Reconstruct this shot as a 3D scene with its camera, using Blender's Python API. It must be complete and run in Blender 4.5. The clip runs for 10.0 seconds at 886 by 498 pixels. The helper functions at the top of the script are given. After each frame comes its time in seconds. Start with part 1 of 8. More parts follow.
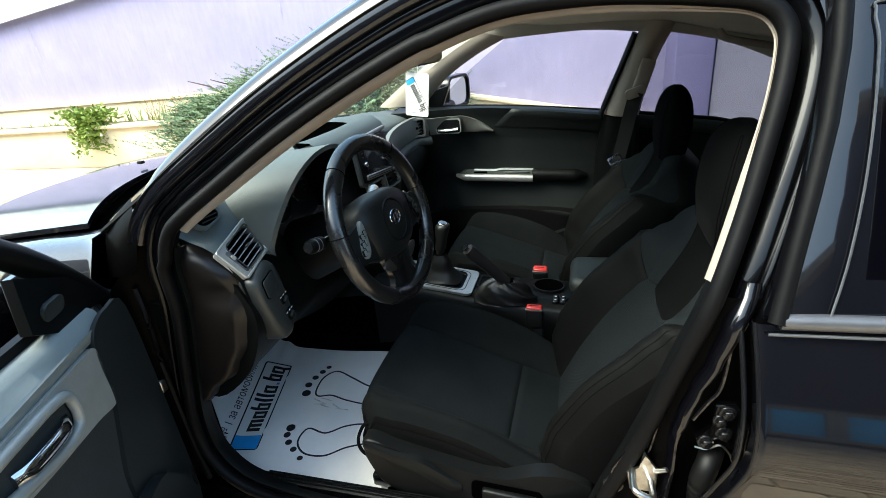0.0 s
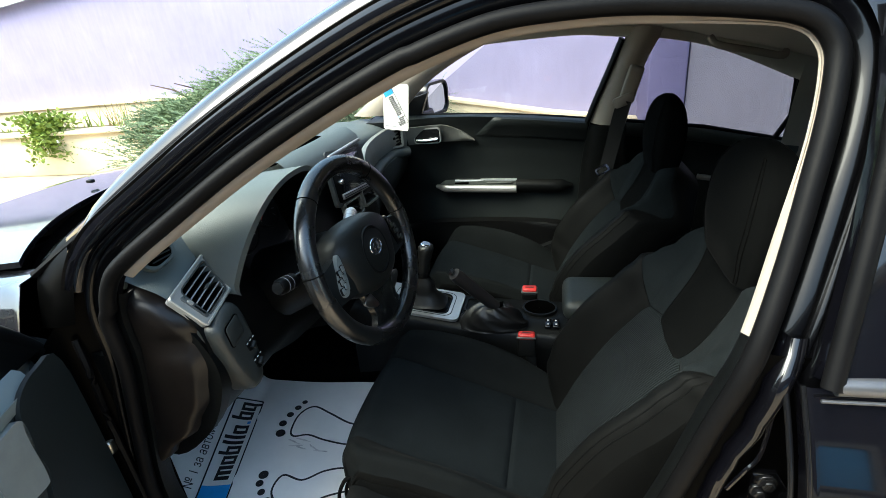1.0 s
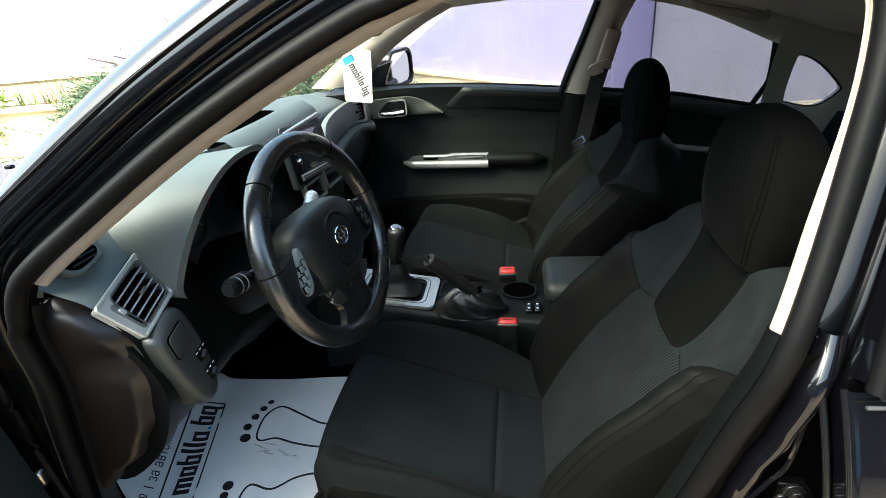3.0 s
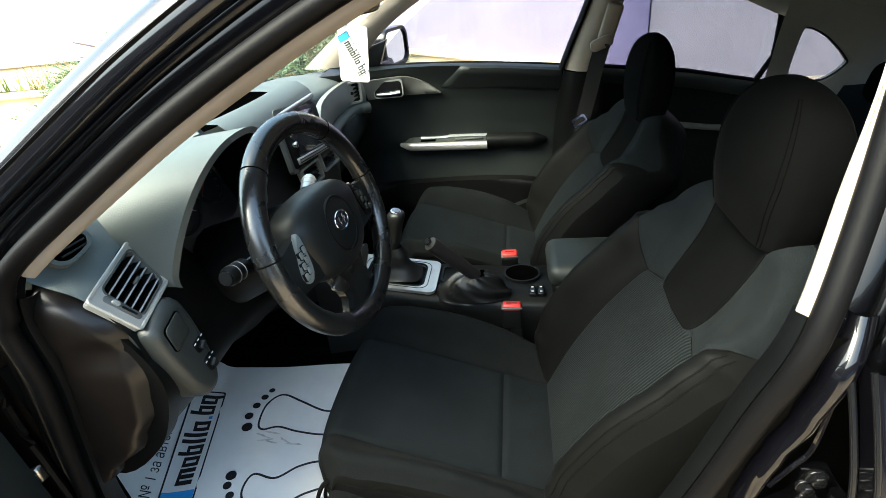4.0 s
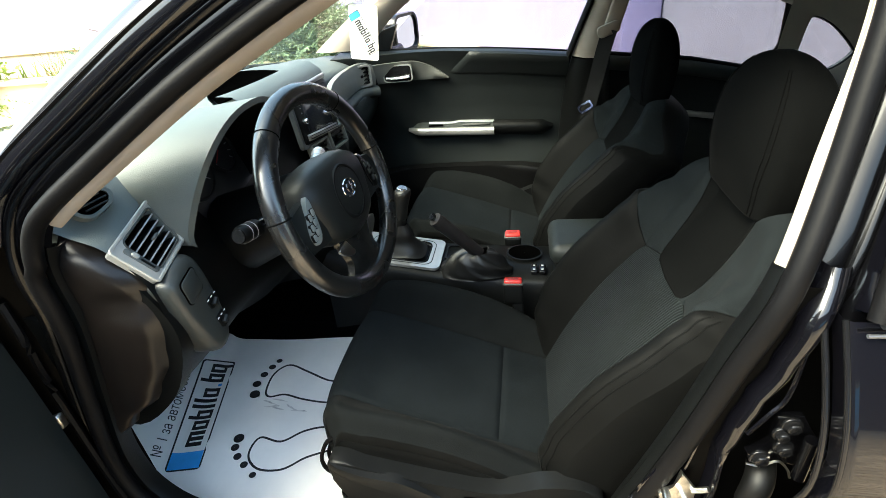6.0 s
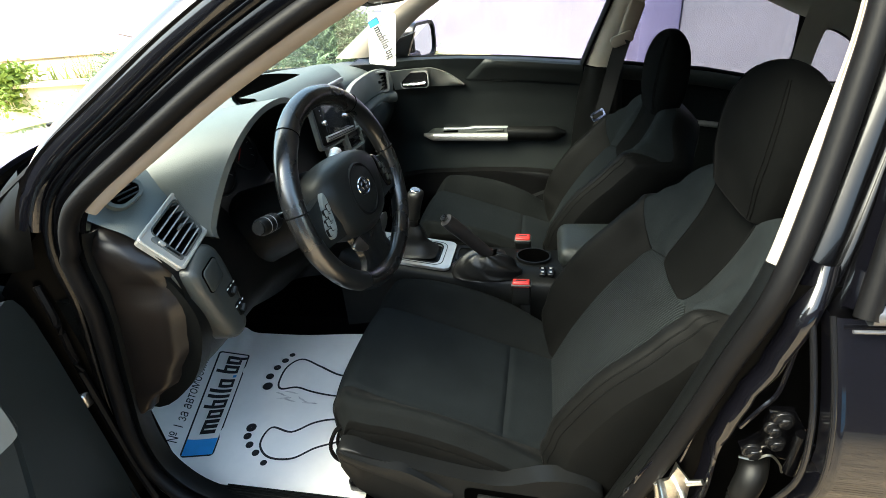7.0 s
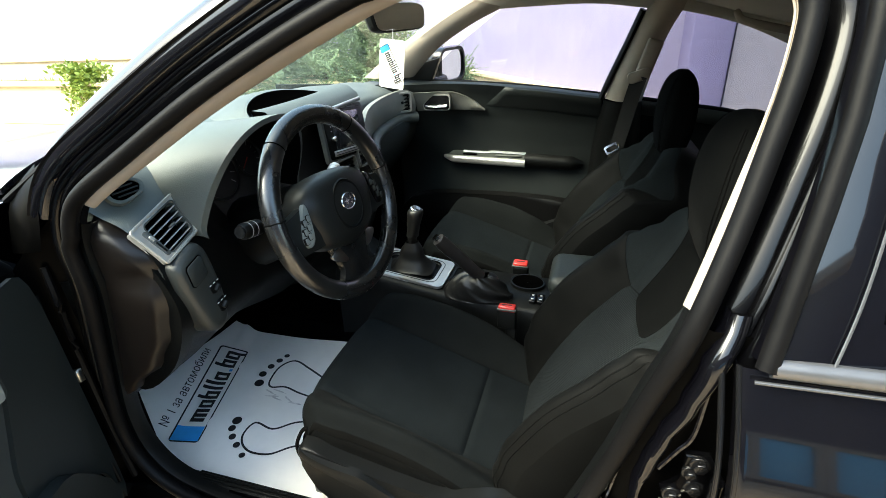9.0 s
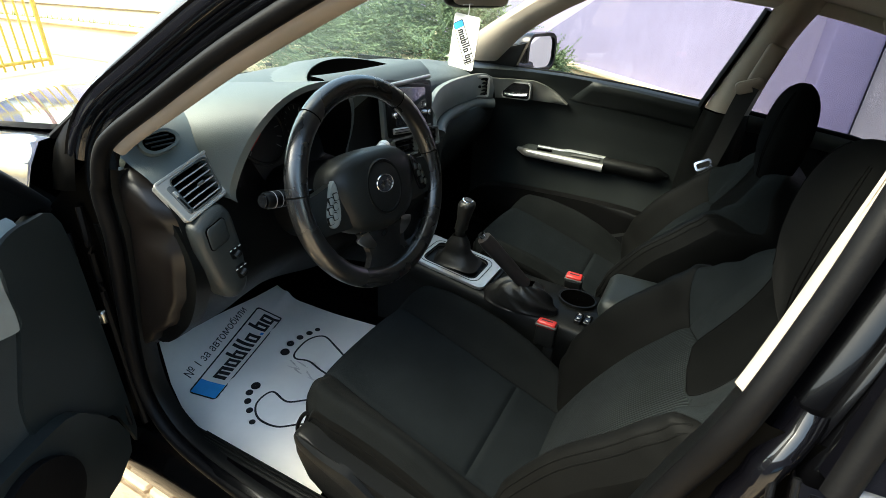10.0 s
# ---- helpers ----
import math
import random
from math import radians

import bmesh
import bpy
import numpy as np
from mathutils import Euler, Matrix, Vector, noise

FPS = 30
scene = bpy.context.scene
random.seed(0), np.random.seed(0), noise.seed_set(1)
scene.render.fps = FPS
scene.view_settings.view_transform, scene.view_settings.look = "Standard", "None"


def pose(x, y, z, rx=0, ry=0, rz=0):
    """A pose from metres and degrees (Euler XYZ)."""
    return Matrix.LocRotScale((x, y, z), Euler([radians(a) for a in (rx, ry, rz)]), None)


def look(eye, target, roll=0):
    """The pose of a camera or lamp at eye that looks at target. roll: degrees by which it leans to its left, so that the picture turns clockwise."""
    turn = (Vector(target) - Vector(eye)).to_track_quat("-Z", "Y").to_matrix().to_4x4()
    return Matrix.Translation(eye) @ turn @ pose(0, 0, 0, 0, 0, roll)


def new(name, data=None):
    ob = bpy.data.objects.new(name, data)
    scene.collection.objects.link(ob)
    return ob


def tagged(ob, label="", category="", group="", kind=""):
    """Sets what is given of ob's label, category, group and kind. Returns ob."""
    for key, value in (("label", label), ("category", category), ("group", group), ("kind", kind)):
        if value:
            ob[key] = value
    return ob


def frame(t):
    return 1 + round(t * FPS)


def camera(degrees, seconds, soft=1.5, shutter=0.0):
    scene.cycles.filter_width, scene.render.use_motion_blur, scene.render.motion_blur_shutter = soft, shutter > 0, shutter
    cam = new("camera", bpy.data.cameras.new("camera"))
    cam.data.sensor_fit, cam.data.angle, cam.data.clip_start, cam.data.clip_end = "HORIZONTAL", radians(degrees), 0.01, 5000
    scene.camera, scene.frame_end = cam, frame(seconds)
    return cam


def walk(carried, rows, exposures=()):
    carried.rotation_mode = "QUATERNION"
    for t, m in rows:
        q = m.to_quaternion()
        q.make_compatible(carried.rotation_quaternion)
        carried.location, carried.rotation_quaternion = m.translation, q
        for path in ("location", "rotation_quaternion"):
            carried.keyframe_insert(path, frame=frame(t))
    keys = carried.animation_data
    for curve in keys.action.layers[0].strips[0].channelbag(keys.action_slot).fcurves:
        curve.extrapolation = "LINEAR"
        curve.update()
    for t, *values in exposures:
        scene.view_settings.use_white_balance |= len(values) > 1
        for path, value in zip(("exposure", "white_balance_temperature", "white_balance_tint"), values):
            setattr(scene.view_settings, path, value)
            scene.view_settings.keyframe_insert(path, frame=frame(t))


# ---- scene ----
cam = camera(83.40, 10.0, soft=0.4)
PATH = [
    (0.0, (0.4469, -1.3752, 1.2646), (0.1742, -0.5002, 0.8647), -5.82),
    (0.5, (0.4142, -1.2977, 1.2785), (0.1620, -0.4163, 0.8790), -6.17),
    (1.0, (0.3959, -1.2586, 1.2818), (0.1699, -0.3721, 0.8780), -5.75),
    (1.5, (0.3862, -1.2405, 1.2834), (0.1813, -0.3523, 0.8721), -5.46),
    (2.0, (0.3792, -1.2229, 1.2797), (0.1943, -0.3350, 0.8585), -5.37),
    (2.5, (0.3693, -1.1886, 1.2688), (0.2009, -0.3054, 0.8312), -5.39),
    (4.0, (0.3404, -1.1367, 1.2489), (0.1863, -0.2764, 0.7631), -6.73),
    (4.5, (0.3360, -1.1390, 1.2428), (0.1777, -0.2841, 0.7488), -6.89),
    (5.0, (0.3395, -1.1452, 1.2344), (0.1815, -0.2937, 0.7343), -6.76),
    (6.5, (0.3609, -1.2119, 1.2208), (0.1796, -0.3562, 0.7363), -5.73),
    (7.0, (0.3671, -1.2255, 1.2223), (0.1709, -0.3686, 0.7458), -5.53),
    (7.5, (0.3743, -1.2371, 1.2264), (0.1710, -0.3769, 0.7587), -5.42),
    (8.0, (0.3895, -1.2738, 1.2335), (0.1861, -0.4076, 0.7773), -5.03),
    (8.5, (0.4244, -1.3317, 1.2305), (0.2018, -0.4637, 0.7867), -4.31),
    (9.0, (0.4973, -1.2287, 1.2338), (0.2217, -0.3736, 0.7949), -2.79),
    (9.5, (0.5601, -1.1463, 1.2287), (0.2179, -0.3201, 0.7812), -0.95),
    (10.0, (0.5302, -1.1155, 1.2134), (0.1251, -0.3264, 0.7516), 2.13),
]
walk(cam, [(t, look(eye, target, roll)) for t, eye, target, roll in PATH], [(0.0, 2.45, 6450, -6), (2.5, 2.85, 6650, -6), (4.5, 3.25, 7000, -6), (6.5, 3.32, 7050, -5), (8.5, 3.17, 7050, -5), (9.2, 2.95, 7050, -6), (10.0, 2.8, 7150, -5)])

# ---- world, sun and exposure ----
scene.view_settings.exposure = 1.8
world = bpy.data.worlds.new("sky_world")
scene.world = world
world.use_nodes = True
_wn = world.node_tree.nodes
_wl = world.node_tree.links
_wn.clear()
_sky = _wn.new("ShaderNodeTexSky")
_sky.sky_type = "NISHITA"
_sky.sun_disc = False
_sky.sun_elevation = radians(50.3)
_sky.sun_rotation = radians(229.5)
_sky.air_density = 0.9
_sky.dust_density = 2.5
_sky.ozone_density = 0.6
_bg = _wn.new("ShaderNodeBackground")
_bg.inputs["Strength"].default_value = 0.15
_wo = _wn.new("ShaderNodeOutputWorld")
_wl.new(_sky.outputs[0], _bg.inputs[0])
_wl.new(_bg.outputs[0], _wo.inputs[0])

sun_data = bpy.data.lights.new("sun", "SUN")
sun_data.energy = 1.2
sun_data.angle = radians(40)
sun_data.color = (1.0, 0.965, 0.91)
sun = new("sun", sun_data)
sun.matrix_world = look((-4.1, -3.5, 6.5), (0, 0, 0))

# ---- materials ----


def material(name, color, rough=0.5, metal=0.0, grain=0.0, grain_scale=400.0, stain=0.0, stain_scale=6.0,
             coat=0.0, coat_ior=1.5, sheen=0.0, spec=0.5, dist=0.001, random_tint=0.0, rough_var=0.0, islands=False):
    m = bpy.data.materials.new(name)
    m.use_nodes = True
    nt = m.node_tree
    n, l = nt.nodes, nt.links
    b = n["Principled BSDF"]
    b.inputs["Base Color"].default_value = (*color, 1)
    b.inputs["Roughness"].default_value = rough
    b.inputs["Metallic"].default_value = metal
    b.inputs["Coat Weight"].default_value = coat
    b.inputs["Coat Roughness"].default_value = 0.04
    b.inputs["Coat IOR"].default_value = coat_ior
    b.inputs["Sheen Weight"].default_value = sheen
    b.inputs["Sheen Roughness"].default_value = 0.5
    b.inputs["Specular IOR Level"].default_value = spec
    tc = n.new("ShaderNodeTexCoord")
    if stain or random_tint:
        mix = n.new("ShaderNodeMix")
        mix.data_type = "RGBA"
        mix.blend_type = "MULTIPLY"
        mix.inputs[0].default_value = 1.0
        mix.inputs["A"].default_value = (*color, 1)
        no = n.new("ShaderNodeTexNoise")
        no.inputs["Scale"].default_value = stain_scale
        no.inputs["Detail"].default_value = 6
        no.inputs["Roughness"].default_value = 0.65
        l.new(tc.outputs["Object"], no.inputs["Vector"])
        ra = n.new("ShaderNodeMapRange")
        ra.inputs["From Min"].default_value = 0.3
        ra.inputs["From Max"].default_value = 0.7
        ra.inputs["To Min"].default_value = 1 - stain
        ra.inputs["To Max"].default_value = 1 + stain * 0.6
        l.new(no.outputs["Fac"], ra.inputs["Value"])
        src = ra.outputs[0]
        if random_tint:
            oi = n.new("ShaderNodeNewGeometry" if islands else "ShaderNodeObjectInfo")
            rr = n.new("ShaderNodeMapRange")
            rr.inputs["To Min"].default_value = 1 - random_tint
            rr.inputs["To Max"].default_value = 1 + random_tint
            l.new(oi.outputs["Random Per Island" if islands else "Random"], rr.inputs["Value"])
            mu = n.new("ShaderNodeMath")
            mu.operation = "MULTIPLY"
            l.new(src, mu.inputs[0])
            l.new(rr.outputs[0], mu.inputs[1])
            src = mu.outputs[0]
        l.new(src, mix.inputs["B"])
        l.new(mix.outputs["Result"], b.inputs["Base Color"])
    if rough_var:
        nr = n.new("ShaderNodeTexNoise")
        nr.inputs["Scale"].default_value = 14
        nr.inputs["Detail"].default_value = 5
        l.new(tc.outputs["Object"], nr.inputs["Vector"])
        mr = n.new("ShaderNodeMapRange")
        mr.inputs["To Min"].default_value = max(0.02, rough - rough_var)
        mr.inputs["To Max"].default_value = rough + rough_var
        l.new(nr.outputs["Fac"], mr.inputs["Value"])
        l.new(mr.outputs[0], b.inputs["Roughness"])
    if grain:
        g = n.new("ShaderNodeTexNoise")
        g.inputs["Scale"].default_value = grain_scale
        g.inputs["Detail"].default_value = 3
        l.new(tc.outputs["Object"], g.inputs["Vector"])
        bu = n.new("ShaderNodeBump")
        bu.inputs["Strength"].default_value = grain
        bu.inputs["Distance"].default_value = dist
        l.new(g.outputs["Fac"], bu.inputs["Height"])
        l.new(bu.outputs[0], b.inputs["Normal"])
    return m


def weave(name, color, scale, rough=0.9, strength=0.5, ridge=False, depth=0.2, sheen=0.016):
    """Seat cloth: a fine uneven knit, or ribs that run across the seat."""
    m = material(name, color, rough, sheen=sheen, stain=0.22, stain_scale=9, spec=0.0)
    nt = m.node_tree
    n, l = nt.nodes, nt.links
    b = n["Principled BSDF"]
    b.inputs["Sheen Roughness"].default_value = 0.25
    tc = n.new("ShaderNodeTexCoord")
    fine = n.new("ShaderNodeTexNoise")
    fine.inputs["Scale"].default_value = scale * 6
    fine.inputs["Detail"].default_value = 2
    l.new(tc.outputs["Object"], fine.inputs["Vector"])
    src = fine.outputs["Fac"]
    if ridge:
        wa = n.new("ShaderNodeTexWave")
        wa.bands_direction = "Y"
        wa.inputs["Scale"].default_value = scale
        wa.inputs["Distortion"].default_value = 0.5
        wa.inputs["Detail"].default_value = 1
        l.new(tc.outputs["Object"], wa.inputs["Vector"])
        ad = n.new("ShaderNodeMath")
        ad.operation = "MULTIPLY_ADD"
        ad.inputs[1].default_value = 0.6
        l.new(fine.outputs["Fac"], ad.inputs[0])
        l.new(wa.outputs["Fac"], ad.inputs[2])
        src = ad.outputs[0]
    bu = n.new("ShaderNodeBump")
    bu.inputs["Strength"].default_value = strength
    bu.inputs["Distance"].default_value = 0.0015
    l.new(src, bu.inputs["Height"])
    l.new(bu.outputs[0], b.inputs["Normal"])
    # the thread's own light and dark
    mr = n.new("ShaderNodeMapRange")
    mr.inputs["From Min"].default_value = 0.25
    mr.inputs["From Max"].default_value = 1.45 if ridge else 0.75
    mr.inputs["To Min"].default_value = 1 - depth
    mr.inputs["To Max"].default_value = 1 + depth
    l.new(src, mr.inputs["Value"])
    mx = n.new("ShaderNodeMix")
    mx.data_type, mx.blend_type = "RGBA", "MULTIPLY"
    mx.inputs[0].default_value = 1.0
    old = b.inputs["Base Color"].links[0].from_socket
    l.new(old, mx.inputs["A"])
    l.new(mr.outputs[0], mx.inputs["B"])
    l.new(mx.outputs["Result"], b.inputs["Base Color"])
    return m


def streaked(m, amount):
    """Thin vertical rain streaks in a wall's colour."""
    n, l = m.node_tree.nodes, m.node_tree.links
    b = n["Principled BSDF"]
    tc = n.new("ShaderNodeTexCoord")
    mp = n.new("ShaderNodeMapping")
    mp.inputs["Scale"].default_value = (19, 19, 3.4)
    no = n.new("ShaderNodeTexNoise")
    no.inputs["Scale"].default_value = 1.0
    no.inputs["Detail"].default_value = 5
    l.new(tc.outputs["Object"], mp.inputs["Vector"])
    l.new(mp.outputs[0], no.inputs["Vector"])
    mr = n.new("ShaderNodeMapRange")
    mr.inputs["From Min"].default_value = 0.35
    mr.inputs["From Max"].default_value = 0.65
    mr.inputs["To Min"].default_value = 1 - amount
    mr.inputs["To Max"].default_value = 1 + amount * 0.5
    l.new(no.outputs["Fac"], mr.inputs["Value"])
    mx = n.new("ShaderNodeMix")
    mx.data_type, mx.blend_type = "RGBA", "MULTIPLY"
    mx.inputs[0].default_value = 1.0
    old = b.inputs["Base Color"].links[0].from_socket
    l.new(old, mx.inputs["A"])
    l.new(mr.outputs[0], mx.inputs["B"])
    l.new(mx.outputs["Result"], b.inputs["Base Color"])
    return m


def glass(name, tint, gloss_rough=0.01):
    """A thin pane: clear by its tint, with Fresnel gloss."""
    m = bpy.data.materials.new(name)
    m.use_nodes = True
    n, l = m.node_tree.nodes, m.node_tree.links
    n.clear()
    o = n.new("ShaderNodeOutputMaterial")
    t = n.new("ShaderNodeBsdfTransparent")
    t.inputs[0].default_value = (*tint, 1)
    g = n.new("ShaderNodeBsdfGlossy")
    g.inputs["Roughness"].default_value = gloss_rough
    lw = n.new("ShaderNodeLayerWeight")
    lw.inputs["Blend"].default_value = 0.5
    pw = n.new("ShaderNodeMath")
    pw.operation = "POWER"
    pw.inputs[1].default_value = 4.0
    l.new(lw.outputs["Facing"], pw.inputs[0])
    f = n.new("ShaderNodeMapRange")
    f.inputs["To Min"].default_value = 0.03
    f.inputs["To Max"].default_value = 0.85
    l.new(pw.outputs[0], f.inputs["Value"])
    mx = n.new("ShaderNodeMixShader")
    l.new(f.outputs[0], mx.inputs[0])
    l.new(t.outputs[0], mx.inputs[1])
    l.new(g.outputs[0], mx.inputs[2])
    l.new(mx.outputs[0], o.inputs[0])
    return m


M_PAINT = material("black_paint", (0.0015, 0.0015, 0.0025), 0.35, coat=1.0, coat_ior=1.52, spec=0.1, grain=0.02, grain_scale=30, dist=0.002, rough_var=0.06)
M_JAMB = material("jamb_paint", (0.0010, 0.0010, 0.0013), 0.2, coat=0.25, spec=0.15, stain=0.4, stain_scale=20, rough_var=0.12)
M_RUBBER = material("rubber_seal", (0.0032, 0.0030, 0.0032), 0.5, spec=0.10, grain=0.25, grain_scale=250, stain=0.3, stain_scale=18)
M_PLASTIC = material("black_plastic", (0.0030, 0.0033, 0.0033), 0.42, spec=0.16, grain=0.35, grain_scale=900, stain=0.25, stain_scale=12, dist=0.0006)
M_GLOSSPL = material("glossy_plastic", (0.004, 0.004, 0.0045), 0.22, spec=0.4, grain=0.05, grain_scale=200, rough_var=0.08)
M_ENDCAP = material("end_cap_plastic", (0.0065, 0.0050, 0.0043), 0.34, spec=0.32, grain=0.12, grain_scale=500, stain=0.3, stain_scale=10, rough_var=0.08)
M_DASH = material("dash_soft_plastic", (0.088, 0.101, 0.096), 0.5, grain=0.6, grain_scale=520, stain=0.12, stain_scale=7, dist=0.0006, rough_var=0.06)
M_ROLL = material("soft_roll_plastic", (0.042, 0.047, 0.044), 0.42, grain=0.5, grain_scale=700, stain=0.15, stain_scale=8, dist=0.0006)
M_PODPL = material("switch_pod_plastic", (0.022, 0.025, 0.0235), 0.42, grain=0.5, grain_scale=700, stain=0.15, stain_scale=8, dist=0.0006)
M_DOORCLOTH = material("door_cloth", (0.034, 0.037, 0.036), 0.7, grain=0.6, grain_scale=600, stain=0.2, stain_scale=8, spec=0.15, dist=0.001)
M_HUB = material("hub_plastic", (0.0085, 0.0098, 0.0094), 0.45, spec=0.3, grain=0.4, grain_scale=900, stain=0.15, stain_scale=12, dist=0.0005)
M_DOORSKIN = material("door_trim_plastic", (0.0110, 0.0136, 0.0134), 0.5, spec=0.35, grain=0.45, grain_scale=900, stain=0.2, stain_scale=8, dist=0.0006)
M_DOORTRIM = material("near_door_trim", (0.062, 0.066, 0.063), 0.5, grain=0.45, grain_scale=900, stain=0.2, stain_scale=8, dist=0.0006)
M_MATT = material("matt_black", (0.002, 0.002, 0.002), 0.5, stain=0.4, stain_scale=18, spec=0.2, rough_var=0.1)
# jamb paint darkened so that recessed areas carry their shade in the colour
M_JAMBSHADE = material("shaded_jamb_paint", (0.0008, 0.0008, 0.0008), 0.35, spec=0.03, stain=0.4, stain_scale=20, rough_var=0.1)
# near-zero black that gives hollows their shade; the scuttle wears it too
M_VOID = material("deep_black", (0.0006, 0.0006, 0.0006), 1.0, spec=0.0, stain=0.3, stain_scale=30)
M_CLOTH = weave("seat_cloth", (0.0105, 0.0125, 0.0134), 150, depth=0.5, strength=0.7)
# same cloth as M_CLOTH, a little darker for the shade on the cushions
M_SEAT = weave("shaded_cushion_cloth", (0.0098, 0.0117, 0.0128), 150, depth=0.5, strength=0.7)
M_CUSHSIDE = weave("cushion_side_cloth", (0.0078, 0.0086, 0.0087), 150, depth=0.4, strength=0.6)
M_RIB = weave("seat_ribbed_cloth", (0.0105, 0.0125, 0.0134), 54, ridge=True, strength=0.8, depth=0.6)
M_BOLSTER = material("bolster_cloth", (0.0031, 0.0032, 0.0031), 0.52, grain=0.35, grain_scale=1300, stain=0.25, stain_scale=14, spec=0.05, dist=0.0008, rough_var=0.08, sheen=0.005)
M_INSERT = weave("insert_cloth", (0.0042, 0.0044, 0.0044), 170, strength=0.3, depth=0.2)
M_THREAD = material("seam_thread", (0.0018, 0.0018, 0.0018), 0.9, spec=0.05)
M_LEATHER = material("wheel_leather", (0.0070, 0.0070, 0.0069), 0.27, coat=0.25, grain=0.25, grain_scale=700, stain=0.3, stain_scale=15, dist=0.0005, rough_var=0.08, spec=0.9)
M_BOOT = material("gaiter_leather", (0.0040, 0.0040, 0.0040), 0.44, grain=0.3, grain_scale=500, dist=0.0008, stain=0.3, stain_scale=30, spec=0.5)
M_SILVER = material("satin_silver", (0.50, 0.49, 0.47), 0.34, metal=0.75, grain=0.06, grain_scale=900, stain=0.12, stain_scale=25)
M_SATIN = material("satin_grey_trim", (0.20, 0.20, 0.178), 0.42, metal=0.35, grain=0.06, grain_scale=900, stain=0.1, stain_scale=25)
M_VENTSILVER = material("bright_vent_silver", (0.38, 0.38, 0.36), 0.32, metal=0.4, grain=0.06, grain_scale=900, stain=0.1, stain_scale=25)
M_ACCENT = material("brushed_accent", (0.42, 0.41, 0.39), 0.28, metal=1.0, stain=0.15, stain_scale=25)
M_LEVER = material("lever_grip", (0.020, 0.0175, 0.0165), 0.45, spec=0.3, grain=0.4, grain_scale=700, stain=0.2, stain_scale=20, dist=0.0006)
M_BELTSTRIP = material("grey_belt_metal", (0.12, 0.12, 0.125), 0.3, metal=0.6, stain=0.15, stain_scale=20)
M_DOORSILVER = material("door_silver_paint", (0.29, 0.295, 0.27), 0.34, metal=0.25, grain=0.06, grain_scale=900, stain=0.1, stain_scale=25)
M_BELTPAD = material("door_belt_plastic", (0.17, 0.19, 0.182), 0.45, grain=0.5, grain_scale=600, stain=0.12, stain_scale=8, dist=0.0006)
M_CHROME = material("chrome", (0.80, 0.80, 0.82), 0.10, metal=1.0, stain=0.08, stain_scale=30)
M_STEEL = material("zinc_steel", (0.62, 0.60, 0.55), 0.3, metal=1.0, stain=0.35, stain_scale=60, grain=0.2, grain_scale=300)
M_BEIGE = material("beige_trim", (0.285, 0.243, 0.200), 0.85, grain=0.3, grain_scale=900, stain=0.08, stain_scale=10, dist=0.0006)
M_LINER = material("headliner_cloth", (0.42, 0.39, 0.33), 0.95, grain=0.5, grain_scale=700, stain=0.10, stain_scale=5)
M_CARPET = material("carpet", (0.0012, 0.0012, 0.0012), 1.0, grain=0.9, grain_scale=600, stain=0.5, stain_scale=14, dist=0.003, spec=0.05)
M_PAPER = material("white_paper", (0.95, 0.905, 0.85), 0.7, grain=0.12, grain_scale=60, stain=0.06, stain_scale=7, dist=0.002)
M_INK = material("black_ink", (0.012, 0.012, 0.014), 0.6, stain=0.2, stain_scale=40)
M_BLUE = material("blue_ink", (0.045, 0.38, 0.85), 0.55, stain=0.1, stain_scale=40)
M_SMEAR = material("shoe_dirt", (0.72, 0.67, 0.64), 0.9, stain=0.35, stain_scale=40)
M_RED = material("red_plastic", (0.42, 0.022, 0.018), 0.35, stain=0.1, stain_scale=60)
M_GREY = material("grey_mark", (0.30, 0.30, 0.31), 0.5, stain=0.1, stain_scale=50)
M_WHITEMARK = material("white_mark", (0.65, 0.65, 0.65), 0.6, stain=0.05, stain_scale=50)
M_SIDECOVER = material("seat_cover_plastic", (0.0036, 0.0039, 0.0040), 0.42, spec=0.22, grain=0.35, grain_scale=900, stain=0.2, stain_scale=12, dist=0.0006)
M_SCREEN = material("display_glass", (0.03, 0.031, 0.036), 0.14, coat=0.6, stain=0.2, stain_scale=20)
M_GAUGE = material("gauge_face", (0.015, 0.015, 0.016), 0.4, stain=0.2, stain_scale=30)
M_BELT = material("belt_webbing", (0.005, 0.0048, 0.0046), 0.85, grain=0.6, grain_scale=500)
M_MIRROR = material("mirror_silvering", (0.85, 0.86, 0.88), 0.02, metal=1.0)
M_GLASS = glass("clear_glass", (0.80, 0.81, 0.82))
M_WSHIELD = glass("windscreen_glass", (0.93, 0.96, 0.94))
M_TINT = glass("tinted_glass", (0.52, 0.53, 0.56))
M_PRIVACY = glass("dark_tinted_glass", (0.30, 0.29, 0.34))
M_WALL = material("lilac_render", (0.315, 0.285, 0.425), 0.9, grain=0.5, grain_scale=120, stain=0.10, stain_scale=1.3, dist=0.004)
M_WALL2 = material("grey_lilac_render", (0.275, 0.260, 0.318), 0.9, grain=0.5, grain_scale=120, stain=0.08, stain_scale=1.1, dist=0.004)
M_WALL3 = material("violet_render", (0.225, 0.202, 0.365), 0.9, grain=0.5, grain_scale=120, stain=0.1, stain_scale=1.1, dist=0.004)
streaked(M_WALL, 0.045)
streaked(M_WALL2, 0.05)
M_STREAK = material("damp_streak", (0.33, 0.30, 0.42), 0.9, stain=0.3, stain_scale=3)
M_CREAM = material("cream_stucco", (0.78, 0.66, 0.44), 0.9, grain=0.6, grain_scale=90, stain=0.18, stain_scale=2.5, dist=0.004)
